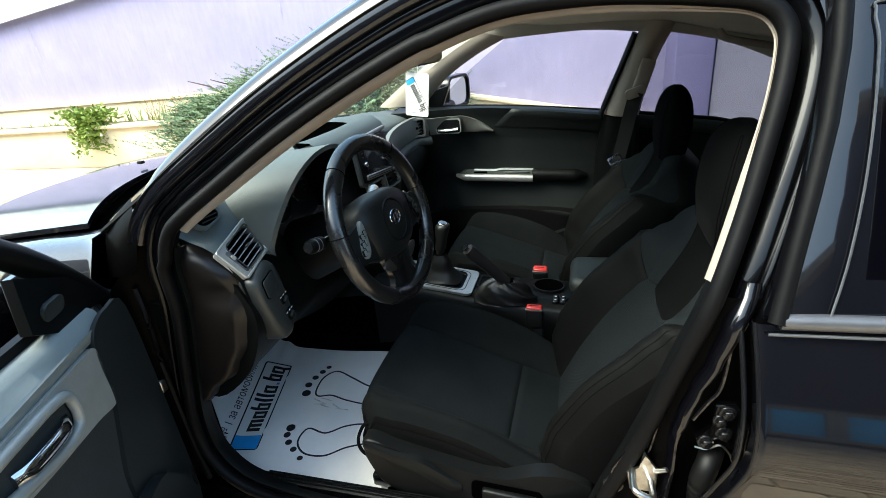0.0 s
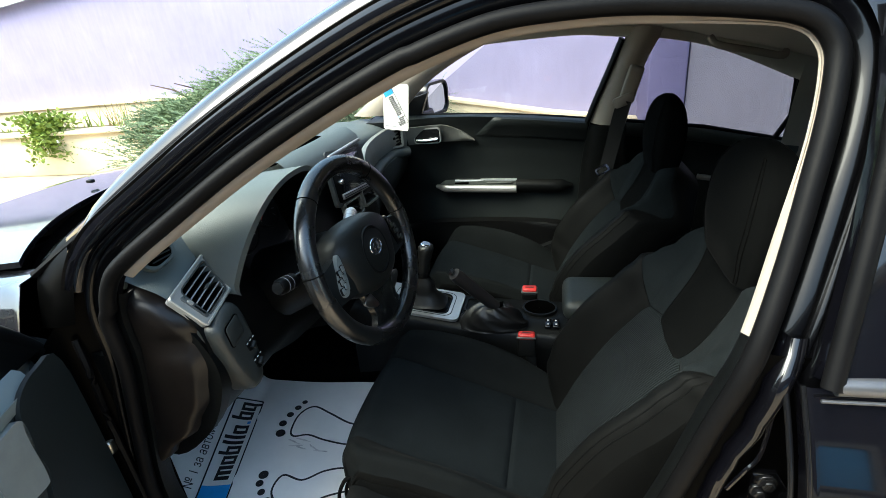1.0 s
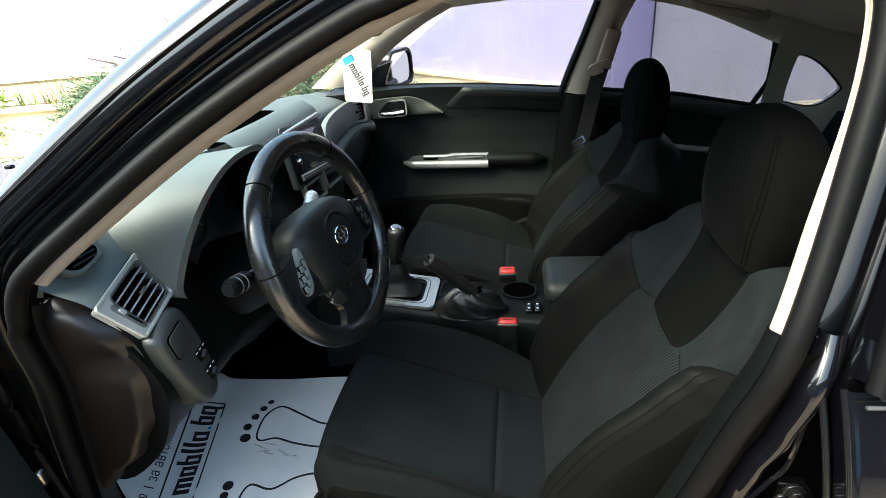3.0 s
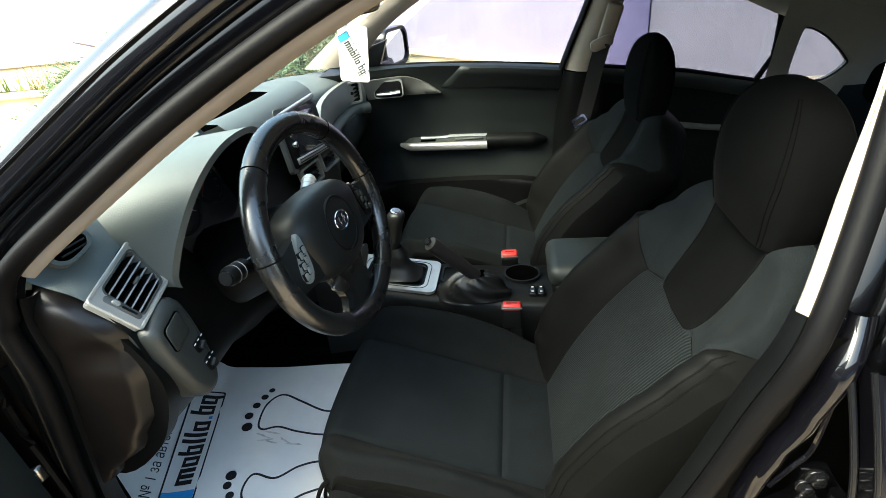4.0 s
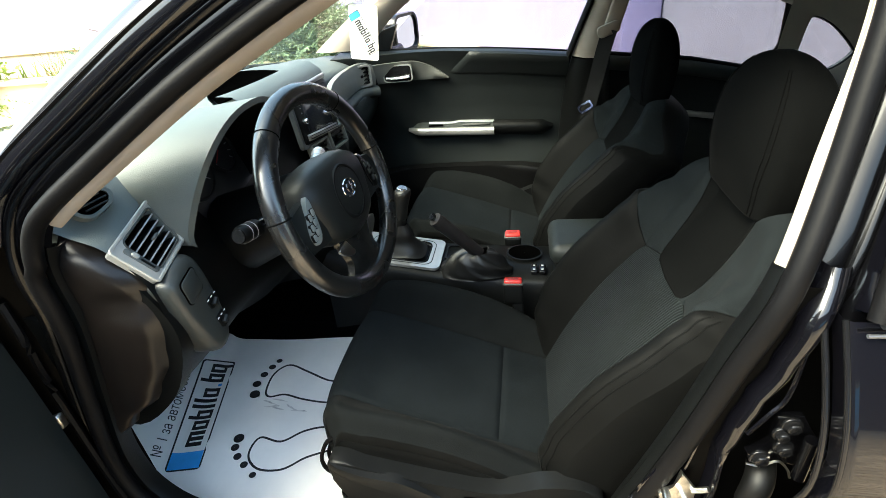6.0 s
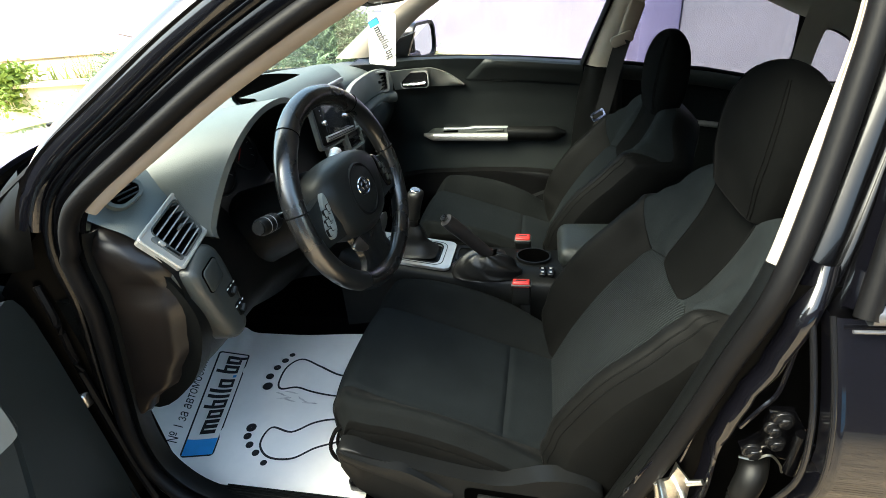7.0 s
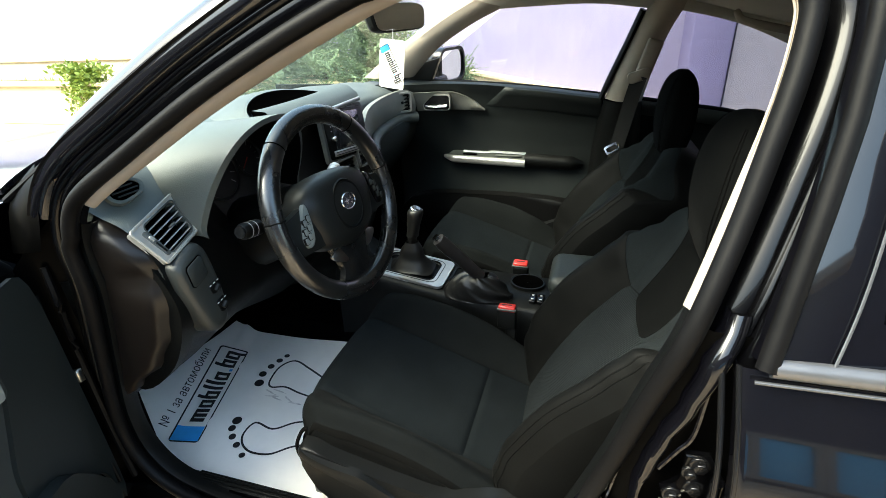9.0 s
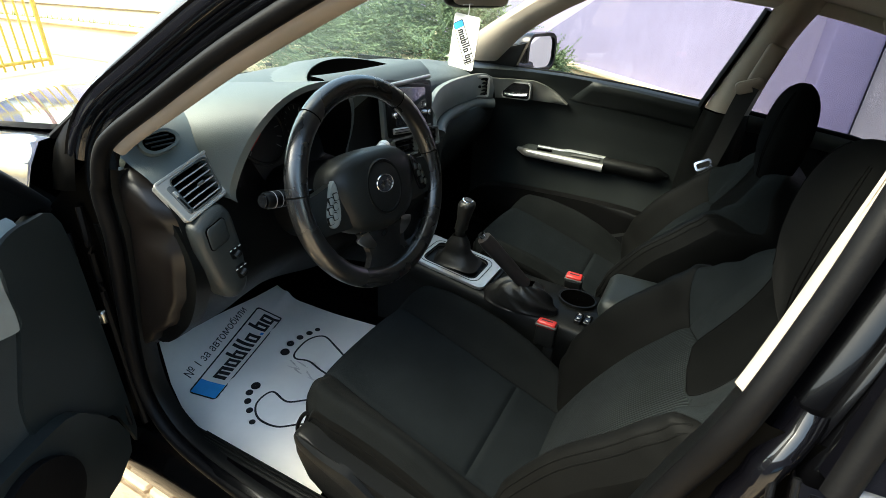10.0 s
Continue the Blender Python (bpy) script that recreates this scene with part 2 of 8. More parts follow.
M_COPING = material("coping_concrete", (0.62, 0.66, 0.62), 0.9, grain=0.5, grain_scale=60, stain=0.25, stain_scale=3, dist=0.004)
M_PAVER = material("stone_paver", (0.52, 0.40, 0.275), 0.85, grain=0.7, grain_scale=70, stain=0.3, stain_scale=9, dist=0.004, random_tint=0.28)
M_PAVING = material("block_paving", (0.52, 0.40, 0.275), 0.85, grain=0.7, grain_scale=70, stain=0.3, stain_scale=9, dist=0.004, random_tint=0.28, islands=True)
M_GROUND = material("sandy_ground", (0.40, 0.335, 0.26), 0.95, grain=0.8, grain_scale=40, stain=0.3, stain_scale=1.7, dist=0.006)
M_SOIL = material("soil", (0.10, 0.07, 0.045), 1.0, grain=1.0, grain_scale=30, stain=0.4, stain_scale=6, dist=0.02)
M_JUNIPER = material("juniper_foliage", (0.20, 0.27, 0.15), 0.8, stain=0.5, stain_scale=7, spec=0.2)
M_LEAF = material("plant_leaf", (0.24, 0.32, 0.06), 0.6, stain=0.4, stain_scale=20, spec=0.3)
M_STRAW = material("dry_grass", (0.38, 0.27, 0.12), 0.9, stain=0.3, stain_scale=20)
M_PETAL = material("petal_white", (0.8, 0.78, 0.76), 0.6, stain=0.1, stain_scale=40)
M_BARK = material("bark", (0.10, 0.07, 0.05), 0.9, grain=0.8, grain_scale=60, stain=0.3, stain_scale=12)
M_YELLOW = material("yellow_gate_paint", (0.66, 0.47, 0.09), 0.5, stain=0.2, stain_scale=12)
M_PIPE = material("red_downpipe", (0.45, 0.16, 0.10), 0.5, stain=0.2, stain_scale=9)
M_BROWNWALL = material("house_render", (0.045, 0.039, 0.058), 0.9, grain=0.5, grain_scale=60, stain=0.2, stain_scale=1.5, dist=0.004)
M_BLUEPANEL = material("blue_panel_paint", (0.16, 0.62, 1.0), 0.3, stain=0.1, stain_scale=2)
M_TANFRAME = material("tan_frame", (0.36, 0.31, 0.25), 0.5, stain=0.15, stain_scale=6)

# ---- building helpers ----
V = Vector


def part(name, bm, mat, parent=None, label="", smooth=52):
    """Links a bmesh as one mesh object under a thing or a part."""
    bmesh.ops.remove_doubles(bm, verts=bm.verts, dist=1e-6)
    bmesh.ops.recalc_face_normals(bm, faces=bm.faces)
    me = bpy.data.meshes.new(name)
    bm.to_mesh(me)
    bm.free()
    me.materials.append(mat)
    if smooth:
        me.shade_smooth()
        me.set_sharp_from_angle(angle=radians(smooth))
    ob = new(name, me)
    if parent is not None:
        ob.parent = parent
        ob.matrix_parent_inverse = BASE[parent.name].inverted()
        BASE[ob.name] = Matrix.Identity(4)
    else:
        BASE[ob.name] = Matrix.Identity(4)
    if label:
        ob["label"] = label
    return ob


BASE = {}


def thing(name, base, label, category, group="", kind=""):
    """An Empty at the thing's base, under which its parts go."""
    ob = new(name)
    ob.empty_display_size = 0.05
    ob.location = base
    BASE[ob.name] = Matrix.Translation(base)
    return tagged(ob, label, category, group, kind)


def spline(points, n=8, closed=False):
    """A smooth line through points (Catmull-Rom), n steps a stretch."""
    p = [V(q) for q in points]
    out = []
    cnt = len(p)
    last = cnt if closed else cnt - 1
    for i in range(last):
        if closed:
            a, b, c, d = p[(i - 1) % cnt], p[i], p[(i + 1) % cnt], p[(i + 2) % cnt]
        else:
            a = p[i - 1] if i else p[0] * 2 - p[1]
            b, c = p[i], p[i + 1]
            d = p[i + 2] if i + 2 < cnt else p[-1] * 2 - p[-2]
        for k in range(n):
            t = k / n
            out.append(0.5 * ((2 * b) + (c - a) * t + (2 * a - 5 * b + 4 * c - d) * t * t + (3 * b - 3 * c + d - a) * t ** 3))
    if not closed:
        out.append(p[-1].copy())
    return out


def net(bm, rows, closed_u=False, closed_v=False):
    """Quads over rows of points. Returns the rows of vertices."""
    vs = [[bm.verts.new(q) for q in r] for r in rows]
    nu, nv = len(vs), len(vs[0])
    for i in range(nu if closed_u else nu - 1):
        for j in range(nv if closed_v else nv - 1):
            q = (vs[i][j], vs[(i + 1) % nu][j], vs[(i + 1) % nu][(j + 1) % nv], vs[i][(j + 1) % nv])
            try:
                bm.faces.new(q)
            except ValueError:
                pass
    return vs


def cap(bm, ring):
    try:
        bm.faces.new(ring)
    except ValueError:
        pass


def axes_along(path, closed, up):
    res = []
    n = len(path)
    for i in range(n):
        a = path[(i - 1) % n] if (closed or i) else path[0]
        b = path[(i + 1) % n] if (closed or i < n - 1) else path[-1]
        t = (b - a).normalized()
        s = t.cross(V(up))
        if s.length < 1e-5:
            s = t.cross(V((1, 0.1, 0.2)))
        s.normalize()
        res.append((s, s.cross(t).normalized()))
    return res


def sweep(bm, path, profile, closed=False, up=(0, 0, 1), ring=True, scale=None):
    """Carries a profile of (side, up) offsets along a path."""
    path = [V(q) for q in path]
    ax = axes_along(path, closed, up)
    rows = []
    for i, (q, (s, u)) in enumerate(zip(path, ax)):
        k = scale(i / max(1, len(path) - 1)) if scale else 1.0
        rows.append([q + s * a * k + u * b * k for a, b in profile])
    vs = net(bm, rows, closed, ring)
    if ring and not closed:
        cap(bm, vs[0])
        cap(bm, vs[-1][::-1])
    return vs


def disc(r, n=10, rb=None):
    rb = r if rb is None else rb
    return [(r * math.cos(2 * math.pi * i / n), rb * math.sin(2 * math.pi * i / n)) for i in range(n)]


def tube(bm, path, r, n=8, closed=False, up=(0, 0, 1), rb=None, scale=None):
    return sweep(bm, path, disc(r, n, rb), closed, up, True, scale)


def block(bm, centre, size, m=None, bevel=0.0, seg=2):
    """A box with rounded edges; m turns it about its centre."""
    r = bmesh.ops.create_cube(bm, size=1)
    vs = r["verts"]
    bmesh.ops.scale(bm, vec=size, verts=vs)
    if bevel:
        ed = list({e for v in vs for e in v.link_edges})
        got = bmesh.ops.bevel(bm, geom=ed, offset=bevel, segments=seg, profile=0.5, affect="EDGES")
        vs = list({v for f in got["faces"] for v in f.verts} | {v for v in vs if v.is_valid})
    mm = Matrix.Translation(centre) @ (m.to_4x4() if m else Matrix.Identity(4))
    bmesh.ops.transform(bm, matrix=mm, verts=vs)
    return vs


def prism(bm, outline, thick, m=None, bevel=0.0):
    """A flat outline of (x, y), pushed from -thick/2 to thick/2 along z, placed by m."""
    lo = [bm.verts.new((x, y, -thick / 2)) for x, y in outline]
    hi = [bm.verts.new((x, y, thick / 2)) for x, y in outline]
    n = len(outline)
    cap(bm, lo[::-1])
    cap(bm, hi)
    for i in range(n):
        bm.faces.new((lo[i], lo[(i + 1) % n], hi[(i + 1) % n], hi[i]))
    vs = lo + hi
    if bevel:
        ed = [e for e in {e for v in hi for e in v.link_edges} if e.verts[0] in hi and e.verts[1] in hi]
        got = bmesh.ops.bevel(bm, geom=ed, offset=bevel, segments=2, profile=0.5, affect="EDGES")
        vs = list({v for f in got["faces"] for v in f.verts} | {v for v in vs if v.is_valid})
    if m:
        bmesh.ops.transform(bm, matrix=m.to_4x4() if len(m) == 3 else m, verts=vs)
    return vs


def rounded(w, h, r, n=5):
    """The outline of a rectangle with round corners."""
    out = []
    for cx, cy, a0 in ((w / 2 - r, h / 2 - r, 0), (-w / 2 + r, h / 2 - r, 90), (-w / 2 + r, -h / 2 + r, 180), (w / 2 - r, -h / 2 + r, 270)):
        for k in range(n + 1):
            a = radians(a0 + 90 * k / n)
            out.append((cx + r * math.cos(a), cy + r * math.sin(a)))
    return out


def basis(origin, xdir, ydir):
    """A placing whose x runs along xdir and whose y lies towards ydir."""
    x = V(xdir).normalized()
    z = x.cross(V(ydir)).normalized()
    y = z.cross(x)
    m = Matrix((x, y, z)).transposed().to_4x4()
    m.translation = V(origin)
    return m


def ringplate(bm, outer, inner, thick, m):
    """A plate between two outlines with equal counts, given thickness."""
    rows = []
    for pts, z in ((inner, -thick / 2), (outer, -thick / 2), (outer, thick / 2), (inner, thick / 2)):
        rows.append([m @ V((x, y, z)) for x, y in pts])
    net(bm, rows, True, True)


def ss(a, b, x):
    t = min(1.0, max(0.0, (x - a) / (b - a)))
    return t * t * (3 - 2 * t)


def plate(bm, rows, thick, normal):
    """A sheet over rows of points with its own thickness along normal."""
    nrm = V(normal).normalized() * thick
    a = net(bm, rows)
    b = net(bm, [[V(q) + nrm for q in r] for r in rows])
    nu, nv = len(a), len(a[0])
    for i in range(nu - 1):
        bm.faces.new((a[i][0], a[i + 1][0], b[i + 1][0], b[i][0]))
        bm.faces.new((a[i][-1], b[i][-1], b[i + 1][-1], a[i + 1][-1]))
    for j in range(nv - 1):
        bm.faces.new((a[0][j], b[0][j], b[0][j + 1], a[0][j + 1]))
        bm.faces.new((a[-1][j], a[-1][j + 1], b[-1][j + 1], b[-1][j]))


def lettering(name, text, size, m, mat, parent, extrude=0.0003, width=None):
    cu = bpy.data.curves.new(name, "FONT")
    cu.body, cu.size, cu.extrude = text, size, extrude
    tmp = new(name, cu)
    bpy.context.view_layer.update()
    me = bpy.data.meshes.new_from_object(tmp)
    bpy.data.objects.remove(tmp)
    xs = [v.co.x for v in me.vertices]
    k = width / (max(xs) - min(xs)) if width else 1.0
    me.transform(m @ Matrix.Diagonal((k, 1, 1, 1)))
    me.materials.append(mat)
    ob = new(name, me)
    ob.parent = parent
    ob.matrix_parent_inverse = BASE[parent.name].inverted()
    return ob


def lerp(a, b, t):
    return a + (b - a) * t


def curve1(keys, x):
    """Piecewise smooth value through (x, value) keys."""
    if x <= keys[0][0]:
        return keys[0][1]
    for (x0, a), (x1, b) in zip(keys, keys[1:]):
        if x <= x1:
            return lerp(a, b, ss(x0, x1, x))
    return keys[-1][1]


def linear1(keys, x):
    if x <= keys[0][0]:
        return keys[0][1]
    for (x0, a), (x1, b) in zip(keys, keys[1:]):
        if x <= x1:
            return lerp(a, b, (x - x0) / (x1 - x0))
    return keys[-1][1]

# ---- setting: ground, walls, planter ----
WALL_Y = 5.0


def build_ground():
    bm = bmesh.new()
    block(bm, (0, 0, -0.2), (900, 900, 0.36))
    tagged(part("ground", bm, M_GROUND), "pale sandy paved yard reaching to the horizon", "ground", kind="structure")


def build_walls():
    wall = thing("wall_north", (-4, WALL_Y, 0), "lilac rendered yard wall with faint damp streaks", "wall", kind="structure")
    bm = bmesh.new()
    rows = []
    for i in range(30):
        x = -16 + i * 17.6 / 29
        top = 2.85 + 0.10 * x
        rows.append([(x, WALL_Y, -0.02), (x, WALL_Y, top)])
    plate(bm, rows, 0.25, (0, 1, 0))
    part("wall_face", bm, M_WALL, wall)
    bm = bmesh.new()
    rows = []
    for i in range(12):
        x = -16.1 + i * 17.7 / 11
        top = 2.852 + 0.10 * x
        rows.append([(x, WALL_Y - 0.12, top), (x, WALL_Y - 0.10, top + 0.16), (x, WALL_Y + 0.30, top + 0.20)])
    plate(bm, rows, 0.05, (0, 0.2, -1))
    part("coping", bm, M_COPING, wall, "weathered grey-green concrete coping")
    bm = bmesh.new()
    for x, w, z0 in ((-7.75, 0.022, 1.25), (-9.4, 0.03, 1.2), (-3.4, 0.02, 1.6)):
        rows = []
        for k in range(9):
            z = lerp(z0, 2.8 + 0.10 * x, k / 8)
            wob = 0.006 * math.sin(k * 1.7 + x)
            rows.append([(x + wob - w * (0.4 + 0.6 * k / 8), WALL_Y - 0.004, z), (x + wob + w * (0.4 + 0.6 * k / 8), WALL_Y - 0.004, z)])
        net(bm, rows)
    part("damp_streak", bm, M_STREAK, wall)
    # plinth along the wall's foot, its top falling with the ramp
    bm = bmesh.new()
    rows = []
    for i in range(28):
        x = -16 + i * 17.6 / 27
        top = linear1([(-16, 0.74), (-3.2, 0.77), (-0.9, 0.50), (0.5, 0.235), (1.6, 0.10)], x)
        rows.append([(x, WALL_Y - 0.10, -0.02), (x, WALL_Y - 0.10, top - 0.035), (x, WALL_Y - 0.135, top - 0.03), (x, WALL_Y - 0.135, top), (x, WALL_Y + 0.0, top + 0.012)])
    net(bm, rows)
    tagged(part("plinth", bm, M_CREAM), "cream stucco plinth with a proud top band", "plinth", kind="structure")
    # the neighbouring stretch beyond the corner
    far = thing("wall_annex", (6, 4.7, 0), "grey-lilac rendered annex wall with a violet corner strip", "wall", kind="structure")
    bm = bmesh.new()
    block(bm, (14.15, WALL_Y - 0.40, 1.9), (25.0, 0.5, 3.84))
    part("wall_face", bm, M_WALL2, far)
    bm = bmesh.new()
    block(bm, (1.455, WALL_Y - 0.30, 1.7), (0.36, 0.76, 3.44), bevel=0.02)
    part("corner_strip", bm, M_WALL3, far, "violet painted corner strip")
    # end wall behind the yard gate
    bm = bmesh.new()
    block(bm, (-16.0, 0.5, 1.3), (0.3, 9.0, 2.64))
    tagged(part("wall_west", bm, M_WALL), "pale lilac rendered wall closing the yard", "wall", kind="structure")
    bm = bmesh.new()
    tube(bm, [(-13.8, 4.84, z) for z in (0, 0.7, 1.4, 2.1)], 0.05, 10)
    tagged(part("downpipe", bm, M_PIPE), "red-brown painted downpipe on the yard wall", "pipe")


def build_house():
    """The house across the yard, which the polished doors mirror; its wall heights are set for the sky light."""
    h = thing("house", (5, -6.6, 0), "dark rendered house with blue garage panels facing the yard", "house")
    bm = bmesh.new()
    block(bm, (-8.85, -6.7, 1.4), (18.3, 0.4, 2.84))
    part("wall", bm, M_BROWNWALL, h)
    bm = bmesh.new()
    block(bm, (1.45, -6.7, 1.4), (2.3, 0.4, 2.84))
    block(bm, (9.3, -6.7, 2.3), (13.4, 0.4, 4.64))
    part("wall", bm, M_BROWNWALL, h)
    bm = bmesh.new()
    block(bm, (-8.95, -6.6, 2.9), (18.4, 0.9, 0.16), bevel=0.03)
    block(bm, (1.44, -6.6, 2.9), (2.32, 0.9, 0.16), bevel=0.03)
    block(bm, (9.35, -6.6, 4.7), (13.5, 0.9, 0.16), bevel=0.03)
    part("eave", bm, M_TANFRAME, h)
    # unseen tall wall, added to darken what the paint mirrors on this side
    bm = bmesh.new()
    block(bm, (-11.6, -7.2, 3.6), (13.0, 0.5, 7.24), bevel=0.02)
    part("unseen_tall_wall", bm, M_BROWNWALL, h)
    for k in range(5):
        x = 0.81 + k * 0.585
        bm = bmesh.new()
        prm = basis((x, -6.47, 0.56), (1, 0, 0), (0, 0, 1))
        ringplate(bm, rounded(0.58, 0.92, 0.03), rounded(0.43, 0.76, 0.03), 0.10, prm)
        fr = part("window_frame", bm, M_TANFRAME, h)
        bm = bmesh.new()
        block(bm, (x, -6.48, 0.56), (0.428, 0.04, 0.75), bevel=0.01)
        part("panel", bm, M_BLUEPANEL, fr, "blue painted panel")


def build_planter():
    p = thing("planter", (-6, 4.2, 0), "long cream stucco planter bed filled with soil", "planter", kind="structure")
    bm = bmesh.new()
    block(bm, (-7.6, 3.98, 0.24), (13.0, 0.16, 0.52), bevel=0.015)
    part("front_wall", bm, M_CREAM, p)
    bm = bmesh.new()
    block(bm, (-7.6, 3.96, 0.522), (13.1, 0.24, 0.045), bevel=0.012)
    part("rim", bm, M_CREAM, p)
    bm = bmesh.new()
    block(bm, (-7.6, 4.47, 0.22), (13.0, 0.84, 0.46))
    part("soil", bm, M_SOIL, p)


def foliage_spray(bm, rng, root, way, length, width, n):
    """One feathery spray: a stem line with many short needles along it."""
    side = way.cross(V((0, 0, 1)))
    side = side.normalized() if side.length > 1e-4 else V((1, 0, 0))
    for k in range(n):
        t = (k + 1) / n
        q = root + way * length * t + V((0, 0, -0.10 * length * t * t))
        a = rng.uniform(0.35, 1.0) * width * (1.15 - 0.8 * t)
        for sgn in (-1, 1):
            d = (way * 0.8 + side * sgn * rng.uniform(0.3, 0.9) + V((0, 0, rng.uniform(-0.3, 0.5)))).normalized()
            w = d.cross(V((rng.uniform(-1, 1), rng.uniform(-1, 1), 1))).normalized() * 0.011
            t0 = bm.verts.new(q - w)
            t1 = bm.verts.new(q + w)
            t2 = bm.verts.new(q + d * a)
            bm.faces.new((t0, t1, t2))


def build_plants():
    rng = random.Random(5)
    j = thing("juniper_bush", (-3.3, 4.2, 0.45), "sprawling grey-green juniper spilling over the planter", "shrub")
    bm = bmesh.new()
    for k in range(9):
        a = rng.uniform(0, 6.28)
        d = V((math.cos(a) * 1.0, math.sin(a) * 0.5, rng.uniform(0.25, 0.8))).normalized()
        q = V((-3.2 + rng.uniform(-0.5, 0.7), 4.4, 0.45))
        tube(bm, [q + d * t * rng.uniform(0.8, 1.1) + V((0, 0, 0.12 * math.sin(t * 3))) for t in (0, 0.3, 0.6, 0.95)], 0.022, 6, scale=lambda t: 1 - 0.75 * t)
    part("trunk", bm, M_BARK, j)
    bm = bmesh.new()
    for k in range(4200):
        u = rng.random()
        x = lerp(-4.45, -1.0, u)
        hump = curve1([(-5.6, 0.05), (-4.8, 0.15), (-3.9, 0.33), (-3.2, 0.58), (-2.6, 0.84), (-2.0, 0.80), (-1.2, 0.15)], x)
        y = 4.18 + rng.gauss(0, 0.30)
        z = 0.42 + hump * rng.uniform(0.05, 1.0) ** 0.7 * (1 - 0.35 * abs(y - 4.25))
        if y < 3.95 and x > -4.6:
            z -= 0.40 * rng.random()
        wx = -0.75 if x < -2.4 else rng.uniform(-0.7, 0.7)
        way = V((wx + rng.uniform(-0.5, 0.5), rng.uniform(-0.8, 0.3), rng.uniform(-0.15, 0.45))).normalized()
        foliage_spray(bm, rng, V((x, y, z)), way, rng.uniform(0.18, 0.46), 0.075, 13)
    part("crown", bm, M_JUNIPER, j)

    f = thing("flowering_plant", (-6.1, 3.85, 0.5), "light green flowering plant hanging over the planter rim", "plant")
    bm = bmesh.new()
    st = bmesh.new()
    for k in range(64):
        a = rng.uniform(0, 6.28)
        root = V((-5.95, 3.92, 0.50))
        tip = root + V((math.cos(a) * rng.uniform(0.05, 0.55), -abs(math.sin(a)) * rng.uniform(0.0, 0.32) + 0.08, rng.uniform(-0.36, 0.26)))
        mid = (root + tip) / 2 + V((0, -0.03, 0.12))
        line = spline([root, mid, tip], 5)
        tube(st, line, 0.004, 4)
        for q in line[2:]:
            for _ in range(5):
                c = q + V((rng.gauss(0, 0.04), rng.gauss(0, 0.04), rng.gauss(0, 0.035)))
                u = V((rng.uniform(-1, 1), rng.uniform(-1, 1), rng.uniform(-0.2, 0.8))).normalized()
                w = u.cross(V((rng.uniform(-1, 1), rng.uniform(-1, 1), rng.uniform(-1, 1)))).normalized()
                s = rng.uniform(0.030, 0.058)
                vs = [bm.verts.new(c + u * s * a1 + w * s * b1) for a1, b1 in ((0, 0), (0.5, 0.38), (1.0, 0.25), (1.35, 0), (1.0, -0.25), (0.5, -0.38))]
                bm.faces.new(vs)
        if k % 5 == 0:
            fl = bmesh.new()
            for b in range(5):
                ang = b * 1.257
                c = tip + V((0, -0.02, 0.01))
                u = V((math.cos(ang), -0.3, math.sin(ang)))
                w = u.cross(V((0, 1, 0))).normalized()
                vs = [fl.verts.new(c + u * 0.022 * a1 + w * 0.022 * b1) for a1, b1 in ((0.1, 0), (0.7, 0.5), (1.2, 0), (0.7, -0.5))]
                fl.faces.new(vs)
            part("flower", fl, M_PETAL, f, "small white flower")
    part("stem", st, M_LEAF, f)
    part("foliage", bm, M_LEAF, f)

    g = bmesh.new()
    for k in range(420):
        x = rng.uniform(-13.5, -5.2)
        y = 4.08 + rng.random() * 0.5
        h = rng.uniform(0.05, 0.14) if x < -6 else rng.uniform(0.10, 0.34)
        b = V((x, y, 0.45))
        d = V((rng.gauss(0, 0.3), rng.gauss(0, 0.3), 1)).normalized()
        s = V((rng.uniform(-1, 1), rng.uniform(-1, 1), 0)).normalized() * 0.012
        vs = [g.verts.new(b - s), g.verts.new(b + s), g.verts.new(b + d * h)]
        g.faces.new(vs)
    tagged(part("weeds", g, M_LEAF), "thin green weeds along the planter bed", "weeds", kind="stuff")
    g = bmesh.new()
    for k in range(60):
        b = V((rng.uniform(-5.6, -4.9), 4.5 + rng.random() * 0.2, 0.45))
        d = V((rng.gauss(0, 0.18), rng.gauss(0, 0.15), 1)).normalized()
        s = V((rng.uniform(-1, 1), rng.uniform(-1, 1), 0)).normalized() * 0.006
        h = rng.uniform(0.25, 0.6)
        vs = [g.verts.new(b - s), g.verts.new(b + s), g.verts.new(b + d * h)]
        g.faces.new(vs)
    tagged(part("dry_grass", g, M_STRAW), "tuft of dry brown grass stalks", "grass", kind="stuff")


def build_gate():
    g = thing("yard_gate", (-8.1, 2.2, 0), "yellow painted steel bar gate standing in the yard", "gate")
    a, b = V((-8.25, 3.05, 0)), V((-7.55, 1.2, 0))
    for z in (0.12, 1.3):
        bm = bmesh.new()
        tube(bm, [a + V((0, 0, z)), b + V((0, 0, z))], 0.025, 8)
        part("rail", bm, M_YELLOW, g)
    for k in range(14):
        q = a.lerp(b, k / 13)
        bm = bmesh.new()
        tube(bm, [q + V((0, 0, 0.03)), q + V((0, 0, 1.38))], 0.030 if k in (0, 13) else 0.014, 8)
        part("bar" if k not in (0, 13) else "post", bm, M_YELLOW, g)


build_ground()
build_walls()
build_house()
build_planter()
build_plants()
build_gate()

